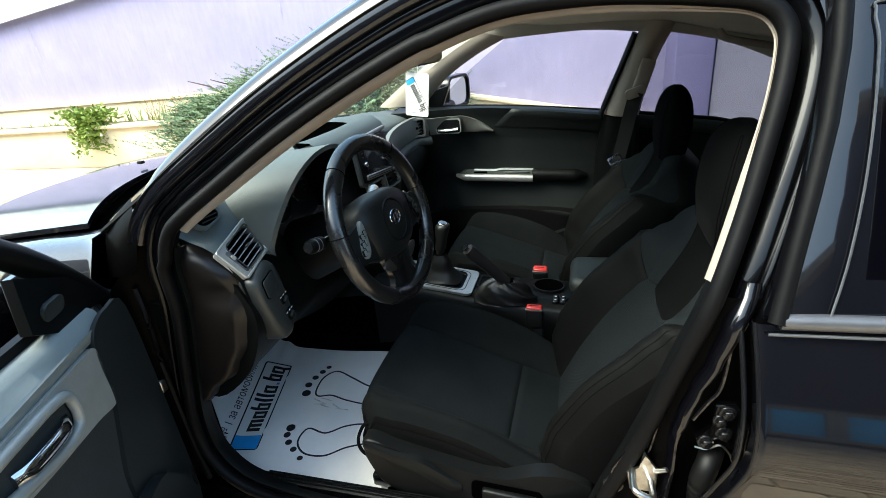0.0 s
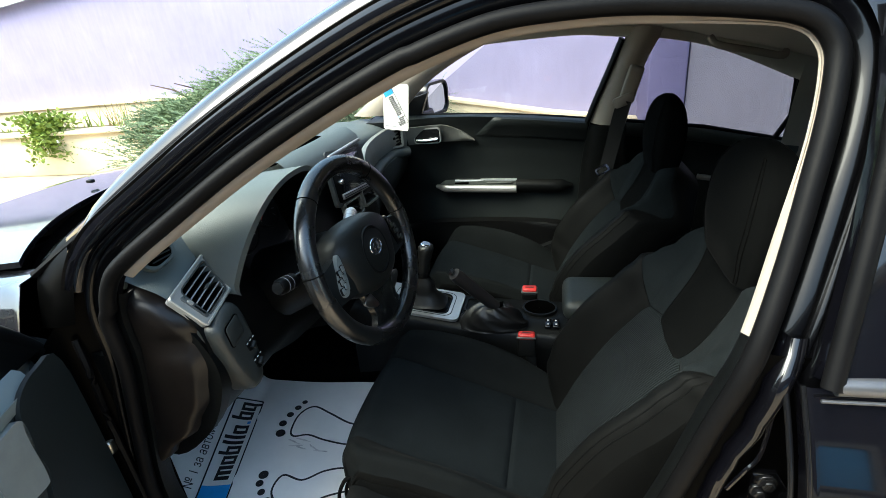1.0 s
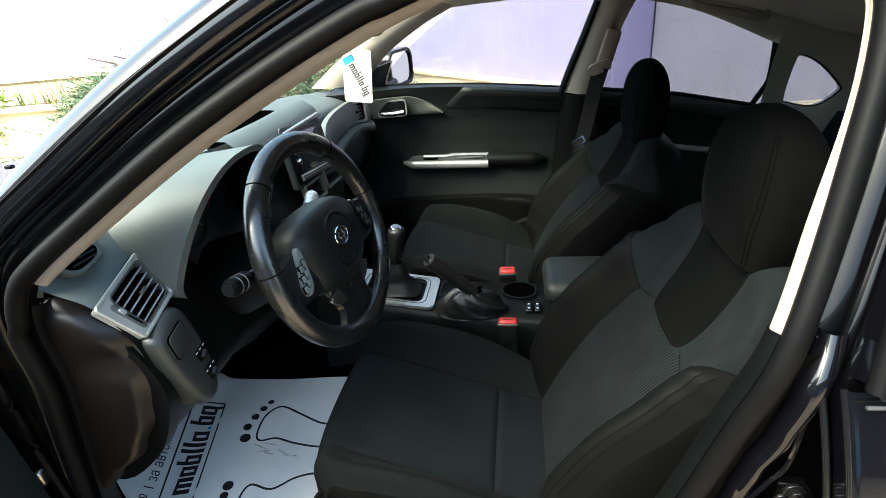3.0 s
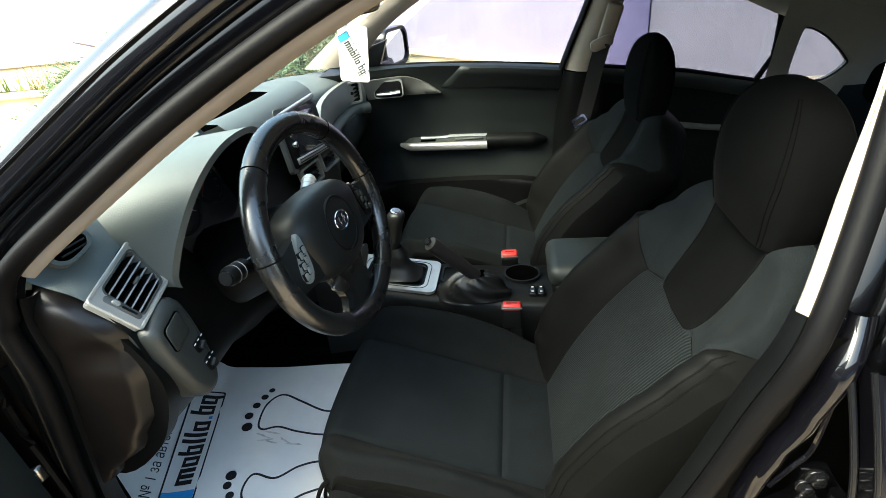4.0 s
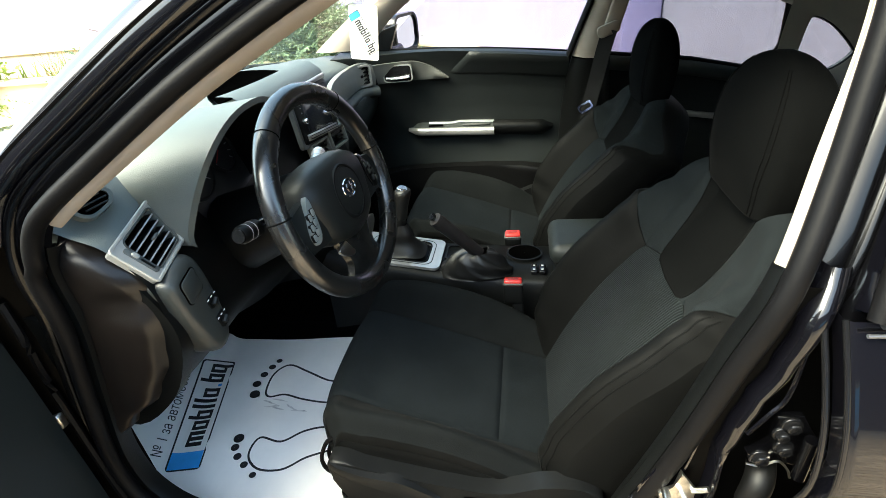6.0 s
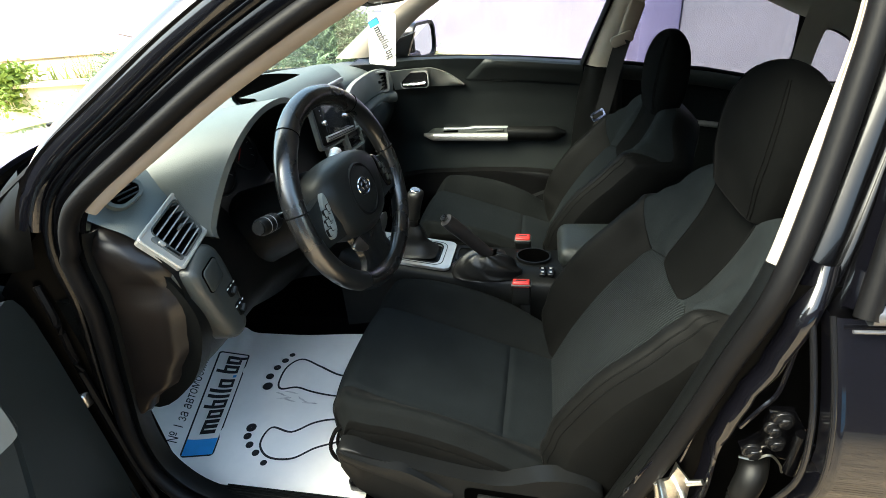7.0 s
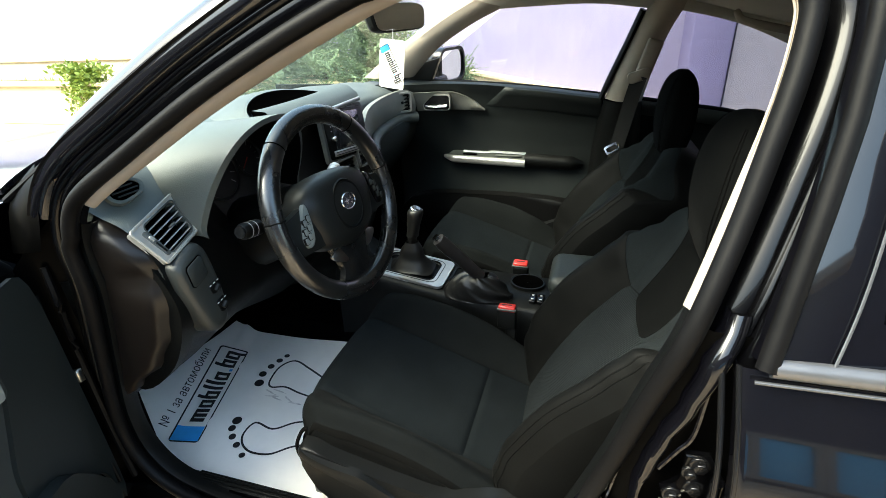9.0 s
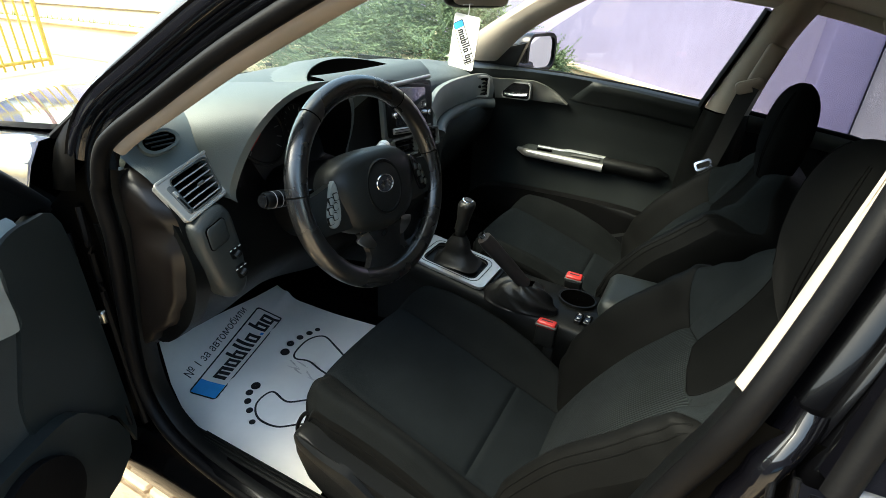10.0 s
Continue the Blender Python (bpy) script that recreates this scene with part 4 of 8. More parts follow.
    for q in win:
        way = (q - mid).normalized()
        far = q.copy()
        while 1.174 < far.x < 2.03 and 0.55 < far.y < linear1([(1.19, 1.15), (1.3, 1.12), (2.03, 0.96)], far.x):
            far += way * 0.004
        inner.append(q)
        outer.append(far)

    def side(q, off=0.0):
        return V((q.x, 0.722 - 0.28 * (q.y - 0.87) + off, q.y))

    bm = bmesh.new()
    rows = [[side(q, 0.03) for q in inner], [side(q) for q in inner], [side(q.lerp(o, 0.03), -0.007) for q, o in zip(inner, outer)]]
    rows += [[side(q.lerp(o, k), -0.008) for q, o in zip(inner, outer)] for k in (0.2, 0.5, 1.0)]
    net(bm, rows, False, True)
    part("quarter_trim", bm, M_LINER, car, "pale trim round the rear quarter window")
    bm = bmesh.new()
    tube(bm, [side(q, 0.006) for q in win], 0.005, 6, closed=True, up=(0, 1, 0))
    part("quarter_seal", bm, M_MATT, car)
    bm = bmesh.new()
    plate(bm, [[side(V((lerp(1.24, 1.44, i / 4), lerp(0.77, 1.0, k / 4), 0)), 0.02) for i in range(5)] for k in range(5)], 0.005, (0, 1, 0))
    q = part("quarter_glass", bm, M_TINT, car, "tinted rear quarter glass")
    q.visible_shadow = False
    # near side rear: C pillar, tailgate end, closing shell
    bm = bmesh.new()
    rows = []
    for k in range(7):
        z = lerp(0.25, 0.86, k / 6)
        y = 0.76 if z < 0.85 else 0.76 - 0.3 * (z - 0.85)
        rows.append([(2.05, -y, z), (2.12, -y * 0.5, z), (2.14, 0, z), (2.12, y * 0.5, z), (2.05, y, z)])
    plate(bm, rows, 0.02, (1, 0, 0))
    part("tailgate", bm, M_PLASTIC, car)
    bm = bmesh.new()
    plate(bm, [[V((1.60, lerp(-0.54, 0.68, j / 8), 1.165 + 0.04 * math.sin(math.pi * j / 8))).lerp(V((2.10, lerp(-0.68, 0.72, j / 8), 0.865)), k / 4) for j in range(9)] for k in range(5)], 0.005, (0, 0, 1))
    rg = part("rear_glass", bm, M_TINT, car, "tinted tailgate glass")
    rg.visible_shadow = False
    bm = bmesh.new()
    rows = []
    for k in range(9):
        x = lerp(1.5, 2.06, k / 8)
        rows.append([(x, 0.79, 0.25), (x, 0.79, 0.60), (x, 0.765, 0.76), (x, 0.73, 0.86), (x, 0.66, 0.98)])
    plate(bm, rows, 0.02, (0, 1, 0))
    part("quarter_panel", bm, M_PAINT, car)
    bm = bmesh.new()
    rows = []
    for k in range(9):
        x = lerp(1.62, 2.06, k / 8)
        rows.append([(x, -0.79, 0.25), (x, -0.79, 0.60), (x, -0.775, 0.86), (x, -0.68, 1.0), (x, -0.58, 1.12)])
    plate(bm, rows, 0.02, (0, -1, 0))
    part("quarter_panel", bm, M_PAINT, car)
    # floor pan with carpet, tunnel sides, bulkhead
    bm = bmesh.new()
    rows = []
    for i in range(15):
        x = lerp(-0.95, 2.05, i / 14)
        zz = 0.235 + 0.30 * ss(-0.62, -0.95, x) if x < -0.62 else 0.235
        rows.append([(x, -0.68, zz + 0.03), (x, -0.62, zz), (x, -0.3, zz), (x, -0.13, zz + 0.005), (x, -0.10, zz + 0.12), (x, 0.10, zz + 0.12), (x, 0.13, zz + 0.005), (x, 0.3, zz), (x, 0.70, zz), (x, 0.79, zz + 0.04)])
    plate(bm, rows, 0.03, (0, 0, -1))
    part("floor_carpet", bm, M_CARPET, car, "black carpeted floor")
    bm = bmesh.new()
    plate(bm, [[(-0.95, -0.70, 0.20), (-0.95, 0.80, 0.20)], [(-0.93, -0.70, 0.60), (-0.93, 0.80, 0.60)], [(-0.80, -0.70, 0.90), (-0.80, 0.80, 0.90)]], 0.02, (-1, 0, 0))
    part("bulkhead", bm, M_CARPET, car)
    # kick panel on the hinge side
    bm = bmesh.new()
    plate(bm, [[(-0.40, -0.662, 0.28), (-0.93, -0.69, 0.28)], [(-0.395, -0.662, 0.50), (-0.93, -0.69, 0.60)], [(-0.36, -0.665, 0.80), (-0.88, -0.70, 0.92)]], 0.012, (0, -1, 0))
    part("kick_panel", bm, M_PLASTIC, car)
    bm = bmesh.new()
    plate(bm, [[(-0.33, 0.790, 0.25), (-0.96, 0.79, 0.25)], [(-0.33, 0.790, 0.60), (-0.96, 0.79, 0.60)], [(-0.33, 0.780, 0.95), (-0.90, 0.78, 0.95)]], 0.012, (0, 1, 0))
    part("kick_panel", bm, M_PLASTIC, car)
    # striker, rear hinge with bolts, door check
    pm = basis((0, -0.742, 0), (1, 0, 0), (0, 0, 1))
    bm = bmesh.new()
    prism(bm, [(0.545, 0.632), (0.551, 0.622), (0.567, 0.598), (0.567, 0.552), (0.527, 0.552), (0.521, 0.588), (0.540, 0.600)], 0.006, pm, bevel=0.002)
    st = part("striker_plate", bm, M_STEEL, car, "bare steel striker plate")
    bm = bmesh.new()
    tube(bm, spline([(0.530, -0.742, 0.592), (0.529, -0.776, 0.594), (0.534, -0.786, 0.593), (0.552, -0.786, 0.584), (0.558, -0.776, 0.579), (0.557, -0.742, 0.576)], 5), 0.0055, 8)
    part("striker", bm, M_STEEL, st, "bare steel door striker loop")
    bm = bmesh.new()
    tube(bm, [(0.562, -0.745, 0.598), (0.578, -0.752, 0.612)], 0.004, 8)
    part("pin", bm, M_STEEL, st)
    bm = bmesh.new()
    prism(bm, [(0.632, 0.742), (0.660, 0.744), (0.684, 0.705), (0.686, 0.655), (0.657, 0.662), (0.640, 0.672), (0.617, 0.660), (0.612, 0.678), (0.634, 0.700)], 0.010, pm, bevel=0.003)
    tube(bm, [(0.668, -0.758, 0.655), (0.668, -0.758, 0.720)], 0.008, 10)
    block(bm, (0.676, -0.757, 0.690), (0.022, 0.014, 0.036), bevel=0.004)
    hg = part("door_hinge", bm, M_JAMB, car, "black painted rear door hinge")
    bm = bmesh.new()
    tube(bm, spline([(0.612, -0.750, 0.664), (0.628, -0.752, 0.664), (0.644, -0.753, 0.675), (0.658, -0.752, 0.660), (0.664, -0.752, 0.645)], 6), 0.0016, 6)
    part("hinge_lip", bm, M_STEEL, hg)
    for x, z, r in ((0.649, 0.731, 0.0085), (0.641, 0.716, 0.0075), (0.648, 0.693, 0.0085), (0.626, 0.674, 0.0085), (0.676, 0.695, 0.007), (0.680, 0.664, 0.006)):
        bm = bmesh.new()
        prism(bm, [(r * math.cos(a), r * math.sin(a)) for a in [k * math.pi / 3 for k in range(6)]], 0.012, basis((x, -0.751, z), (1, 0, 0), (0, 0, 1)), bevel=0.002)
        prism(bm, disc(r * 1.35, 16), 0.004, basis((x, -0.748, z), (1, 0, 0), (0, 0, 1)), bevel=0.001)
        part("bolt", bm, M_GLOSSPL, hg)
    bm = bmesh.new()
    prism(bm, [(0.011 * math.cos(a), 0.011 * math.sin(a)) for a in [k * math.pi / 3 for k in range(6)]], 0.012, basis((0.503, -0.732, 0.540), (1, 0, 0), (0, 0, 1)), bevel=0.002)
    prism(bm, disc(0.017, 18), 0.004, basis((0.503, -0.729, 0.540), (1, 0, 0), (0, 0, 1)), bevel=0.001)
    part("bolt", bm, M_GLOSSPL, car)
    bm = bmesh.new()
    tube(bm, spline([(0.645, -0.722, 0.640), (0.634, -0.748, 0.634), (0.626, -0.757, 0.610), (0.625, -0.757, 0.580), (0.628, -0.750, 0.540)], 8), 0.017, 12, scale=lambda t: 1.0 if t < 0.55 else 0.95 + 0.08 * math.sin(t * 70))
    part("wiring_boot", bm, M_MATT, car, "ribbed rubber wiring boot")
    bm = bmesh.new()
    block(bm, (-0.455, -0.690, 0.612), (0.05, 0.045, 0.03), bevel=0.005)
    tube(bm, [(-0.47, -0.70, 0.585), (-0.47, -0.70, 0.64)], 0.010, 8)
    tube(bm, [(-0.440, -0.718, 0.612), (-0.440, -0.700, 0.612)], 0.010, 6, up=(1, 0, 0))
    part("door_check", bm, M_STEEL, car, "greasy steel door check arm")
    for x, z in ((-0.462, 0.628), (-0.440, 0.596)):
        bm = bmesh.new()
        prism(bm, [(0.009 * math.cos(a), 0.009 * math.sin(a)) for a in [k * math.pi / 3 for k in range(6)]], 0.010, basis((x, -0.728, z), (1, 0, 0), (0, 0, 1)), bevel=0.002)
        part("bolt", bm, M_STEEL, car)
    bm = bmesh.new()
    block(bm, (-0.462, -0.712, 0.45), (0.05, 0.03, 0.06), bevel=0.006)
    tube(bm, [(-0.47, -0.735, 0.41), (-0.47, -0.735, 0.49)], 0.011, 8)
    part("door_hinge", bm, M_JAMB, car)
    return car


CAR = build_body()


# ---- doors ----
def build_driver_door():
    phi = radians(66)
    along = V((math.cos(phi), -math.sin(phi), 0))
    inner = V((math.sin(phi), math.cos(phi), 0))
    hinge = V((-0.475, -0.735, 0))
    d = thing("driver_door", hinge + along * 0.5 + V((0, 0, 0.25)), "open black driver's door with dark trim and silver grip panel", "car door")

    def P(a, z, n=0.0):
        return hinge + along * a + inner * n + V((0, 0, z))

    bm = bmesh.new()
    rows = []
    for k in range(12):
        z = lerp(0.26, 0.93, k / 11)
        rows.append([P(a, z, -0.10 + 0.03 * (a - 0.5) ** 2) for a in (0.02, 0.2, 0.4, 0.6, 0.8, 1.0)])
    plate(bm, rows, 0.015, -inner)
    part("outer_skin", bm, M_PAINT, d)
    bm = bmesh.new()
    rows = []
    for k in range(18):
        t = k / 17
        row = []
        for j in range(15):
            a = lerp(0.015, 1.0, j / 14)
            z = lerp(0.26, 0.846 + 0.012 * ss(0.06, 0.30, a), t)
            n = 0.03 + 0.022 * ss(0.30, 0.5, z) - 0.030 * ss(0.80, 0.95, z)
            n -= 0.035 * ss(0.10, 0.0, a)
            n += 0.018 * ss(0.45, 0.55, z) * ss(0.72, 0.60, z) * ss(0.25, 0.45, a)
            row.append(P(a, z, n))
        rows.append(row)
    plate(bm, rows, 0.02, -inner)
    part("trim_panel", bm, M_DOORCLOTH, d, "black door trim")
    bm = bmesh.new()
    rows = [[P(a, z, n) for a in (0.012, 0.5, 1.0)] for z, n in ((0.26, 0.03), (0.24, 0.0), (0.24, -0.09))]
    net(bm, rows)
    rows = [[P(0.012, z, n) for z in (0.25, 0.5, 0.75, 0.85)] for n in (0.02, -0.04, -0.10)]
    net(bm, rows)
    part("door_edge", bm, M_JAMBSHADE, d)
    # black front part of the trim, with its curved rear edge
    bm = bmesh.new()
    line = spline([(0.014, 0.30, 0), (0.012, 0.60, 0), (0.022, 0.835, 0), (0.080, 0.862, 0), (0.138, 0.848, 0), (0.158, 0.80, 0), (0.160, 0.72, 0), (0.183, 0.655, 0), (0.210, 0.58, 0), (0.205, 0.50, 0), (0.15, 0.45, 0), (0.06, 0.42, 0), (0.035, 0.36, 0)], 4, True)
    prism(bm, [(q.x, q.y) for q in line], 0.008, basis(P(0, 0, 0.056), along, (0, 0, 1)))
    part("front_trim", bm, M_DOORSKIN, d, "black front trim piece")
    # belt panel: a grey padded band that rolls over at the top
    bm = bmesh.new()
    rows = []
    for k in range(15):
        a = lerp(0.085, 0.98, k / 14)
        zt = 0.872 + 0.03 * a
        rows.append([P(a, z, h) for z, h in ((0.826, 0.046), (0.832, 0.054), (0.850, 0.056), (zt - 0.03, 0.050), (zt - 0.010, 0.040), (zt, 0.022), (zt - 0.004, 0.0))])
    net(bm, rows)
    part("belt_pad", bm, M_BELTPAD, d, "grey padded belt band")
    bm = bmesh.new()
    net(bm, [[P(a, 0.866 + 0.03 * a, 0.004), P(a, 0.884 + 0.03 * a, 0.002), P(a, 0.886 + 0.03 * a, -0.012), P(a, 0.866 + 0.03 * a, -0.03)] for a in (0.05, 0.3, 0.6, 1.0)])
    part("window_seal", bm, M_MATT, d)
    bm = bmesh.new()
    plate(bm, [[P(0.24, 0.87, -0.014), P(1.0, 0.89, -0.014)], [P(0.30, 1.06, -0.03), P(1.0, 1.06, -0.03)], [P(0.55, 1.20, -0.045), P(1.0, 1.24, -0.055)]], 0.004, -inner)
    gl = part("window_glass", bm, M_PRIVACY, d, "door window glass")
    gl.visible_shadow = False
    # silver panel with a through grip
    mm = basis(P(0, 0, 0.054), along, (0, 0, 1))
    outl = [(0.158, 0.712), (0.156, 0.765), (0.154, 0.822), (0.20, 0.829), (0.30, 0.833), (0.45, 0.838), (0.60, 0.842), (0.63, 0.815), (0.58, 0.775), (0.46, 0.752), (0.34, 0.733), (0.22, 0.720)]
    inn = [(0.262, 0.752), (0.254, 0.78), (0.264, 0.808), (0.30, 0.818), (0.35, 0.821), (0.41, 0.823), (0.47, 0.823), (0.49, 0.81), (0.475, 0.785), (0.42, 0.767), (0.36, 0.753), (0.30, 0.744)]
    so = spline([(x, y, 0) for x, y in outl], 5, True)
    si = spline([(x, y, 0) for x, y in inn], 5, True)
    bm = bmesh.new()
    ringplate(bm, [(q.x, q.y) for q in so], [(q.x, q.y) for q in si], 0.012, mm)
    gp = part("grip_panel", bm, M_DOORSILVER, d, "satin silver grip panel")
    bm = bmesh.new()
    tube(bm, [mm @ V((q.x, q.y, -0.008)) for q in si], 0.009, 10, closed=True, up=tuple(inner))
    part("grip_rim", bm, M_DOORSILVER, gp)
    bm = bmesh.new()
    prism(bm, [(q.x, q.y) for q in si], 0.004, mm @ Matrix.Translation((0, 0, 0.030)))
    part("grip_well", bm, M_ROLL, gp, "dark grip recess")
    bm = bmesh.new()
    tube(bm, spline([P(0.270, 0.770, 0.050), P(0.30, 0.772, 0.066), P(0.37, 0.776, 0.066), P(0.40, 0.778, 0.056)], 5), 0.007, 8, rb=0.012)
    part("release_lever", bm, M_CHROME, d, "chrome inner release lever")
    # tweeter sail and window frame
    bm = bmesh.new()
    prism(bm, [(0.015, 0.858), (0.165, 0.868), (0.225, 0.900), (0.212, 0.990), (0.10, 0.940)], 0.02, basis(P(0, 0, 0.02), along, (0, 0, 1)), bevel=0.004)
    sail = part("sail_panel", bm, M_PLASTIC, d)
    bm = bmesh.new()
    prism(bm, rounded(0.055, 0.030, 0.012), 0.008, basis(P(0.165, 0.915, 0.032), along, (0.25, 0, 1)), bevel=0.002)
    part("tweeter_grille", bm, M_PODPL, sail)
    bm = bmesh.new()
    line = spline([P(-0.005, 0.845, 0.0), P(0.035, 0.892, 0.0), P(0.078, 0.938, 0.0), P(0.125, 0.980, 0.0), P(0.170, 1.018, -0.004), P(0.29, 1.100, -0.01), P(0.46, 1.195, -0.03), P(0.64, 1.25, -0.05), P(0.85, 1.27, -0.06), P(1.0, 1.25, -0.06), P(1.03, 1.15, -0.04), P(1.02, 0.95, 0.0)], 6)
    tube(bm, line, 0.023, 12, up=tuple(inner), rb=0.026)
    part("window_frame", bm, M_MATT, d)
    # lower pocket and loudspeaker
    bm = bmesh.new()
    prism(bm, [(q.x, q.y) for q in spline([(0.12, 0.30, 0), (0.13, 0.50, 0), (0.30, 0.53, 0), (0.80, 0.50, 0), (0.90, 0.42, 0), (0.88, 0.30, 0)], 5, True)], 0.05, basis(P(0, 0, 0.06), along, (0, 0, 1)), bevel=0.012)
    part("door_pocket", bm, M_DOORSKIN, d)
    bm = bmesh.new()
    prism(bm, disc(0.085, 28), 0.02, basis(P(0.275, 0.43, 0.09), along, (0, 0, 1)), bevel=0.006)
    part("loudspeaker_grille", bm, M_RUBBER, d, "round loudspeaker grille")
    return d


DOOR_EDGE = [(0.24, 0.545), (0.40, 0.560), (0.46, 0.580), (0.54, 0.606), (0.621, 0.639), (0.681, 0.662), (0.73, 0.669), (0.78, 0.668), (0.84, 0.664), (0.90, 0.658)]


def build_rear_door():
    d = thing("rear_door", (1.1, -0.77, 0.25), "closed glossy black rear door with a bright belt strip", "car door")
    bm = bmesh.new()
    rows = []
    for k in range(34):
        z = lerp(0.24, 0.885, k / 33)
        xf = linear1(DOOR_EDGE, z)
        y = linear1([(0.24, -0.765), (0.42, -0.795), (0.62, -0.812), (0.700, -0.819), (0.715, -0.8175), (0.77, -0.8005), (0.82, -0.7815), (0.885, -0.754)], z)
        rows.append([(xf, y + 0.03, z), (xf, y + 0.004, z), (xf + 0.006, y, z), (xf + 0.010, y - 0.0001, z)] + [(lerp(xf + 0.02, 1.66, j / 8), y - 0.008 * math.sin(j / 8 * 3.1), z) for j in range(9)])
    net(bm, rows)
    part("door_skin", bm, M_PAINT, d)
    bm = bmesh.new()
    tube(bm, [(0.684, -0.763, 0.896), (0.80, -0.768, 0.902), (1.0, -0.771, 0.907), (1.65, -0.761, 0.919)], 0.010, 10, rb=0.011)
    part("belt_strip", bm, M_BELTSTRIP, d, "bright metal belt strip")
    bm = bmesh.new()
    tube(bm, [(0.672, -0.768, 0.879), (0.80, -0.772, 0.885), (1.65, -0.766, 0.902)], 0.0022, 8)
    part("belt_bead", bm, M_BELTSTRIP, d)
    for dx, dy, r in ((0.001, 0.004, 0.0032), (-0.013, 0.016, 0.0036)):
        bm = bmesh.new()
        line = [(linear1(DOOR_EDGE, z) + dx, linear1([(0.40, -0.792), (0.62, -0.812), (0.71, -0.818), (0.77, -0.8005), (0.82, -0.7815), (0.885, -0.754)], z) + dy, z) for z in (0.42, 0.50, 0.58, 0.65, 0.70, 0.76, 0.82, 0.885)]
        tube(bm, spline(line, 4), r, 8, up=(0, 1, 0))
        part("edge_bead", bm, M_GLOSSPL, d)
    # window surround: satin black, then chrome line, then tinted glass

    def S(x, z, h=0.0):
        return V((x, -0.752 + 0.38 * (z - 0.9), z)) + SIDE_UP * h

    rows = []
    for x0, x1, z in ((0.686, 0.735, 0.895), (0.700, 0.745, 0.96), (0.716, 0.757, 1.04), (0.730, 0.764, 1.12), (0.738, 0.765, 1.20), (0.738, 0.765, 1.27)):
        rows.append([S(x0 - 0.012, z, -0.02), S(x0 - 0.008, z, 0.008), S(x0, z, 0.012), S(x1, z, 0.012), S(x1 + 0.07, z, 0.008)])
    bm = bmesh.new()
    net(bm, rows)
    part("window_surround", bm, M_PAINT, d, "satin black pillar cover")
    bm = bmesh.new()
    tube(bm, [S(x, z, 0.010) for x, z in ((0.680, 0.89), (0.694, 0.96), (0.710, 1.04), (0.724, 1.12), (0.732, 1.20), (0.733, 1.27))], 0.011, 8, up=(1, 0, 0))
    part("edge_moulding", bm, M_RUBBER, d, "grey rubber frame moulding")
    bm = bmesh.new()
    tube(bm, spline([S(x, z, 0.016) for x, z in ((0.731, 0.890), (0.748, 0.96), (0.760, 1.04), (0.766, 1.12), (0.767, 1.20), (0.762, 1.235), (0.78, 1.245), (0.95, 1.24), (1.2, 1.18))], 5), 0.0016, 6, up=(0, 1, 0))
    part("window_bead", bm, M_BELTSTRIP, d)
    bm = bmesh.new()
    plate(bm, [[S(0.77, 0.945, 0.008), S(1.6, 0.96, 0.0)], [S(0.775, 1.09, 0.008), S(1.55, 1.06, 0.0)], [S(0.775, 1.235, 0.008), S(1.3, 1.17, 0.0)]], 0.004, SIDE_UP)
    g = part("window_glass", bm, M_PRIVACY, d, "dark tinted door glass")
    g.visible_shadow = False
    bm = bmesh.new()
    rows = [[V((x, -0.70, z)) for x in (0.70, 1.0, 1.65)] for z in (0.28, 0.6, 0.88)]
    plate(bm, rows, 0.02, (0, 1, 0))
    part("inner_trim", bm, M_DOORSKIN, d)
    return d


def far_y(x, z):
    """The face of the far doors' trim."""
    y = curve1([(0.28, 0.80), (0.45, 0.825), (0.60, 0.835), (0.70, 0.815), (0.80, 0.795), (0.88, 0.765), (0.95, 0.725)], z)
    return y - 0.10 * ss(-0.05, -0.34, x) * ss(0.5, 0.9, z)


def belt_z(x):
    return linear1([(-0.35, 0.968), (-0.18, 0.962), (0.05, 0.955), (0.28, 0.938), (0.50, 0.912)], x)


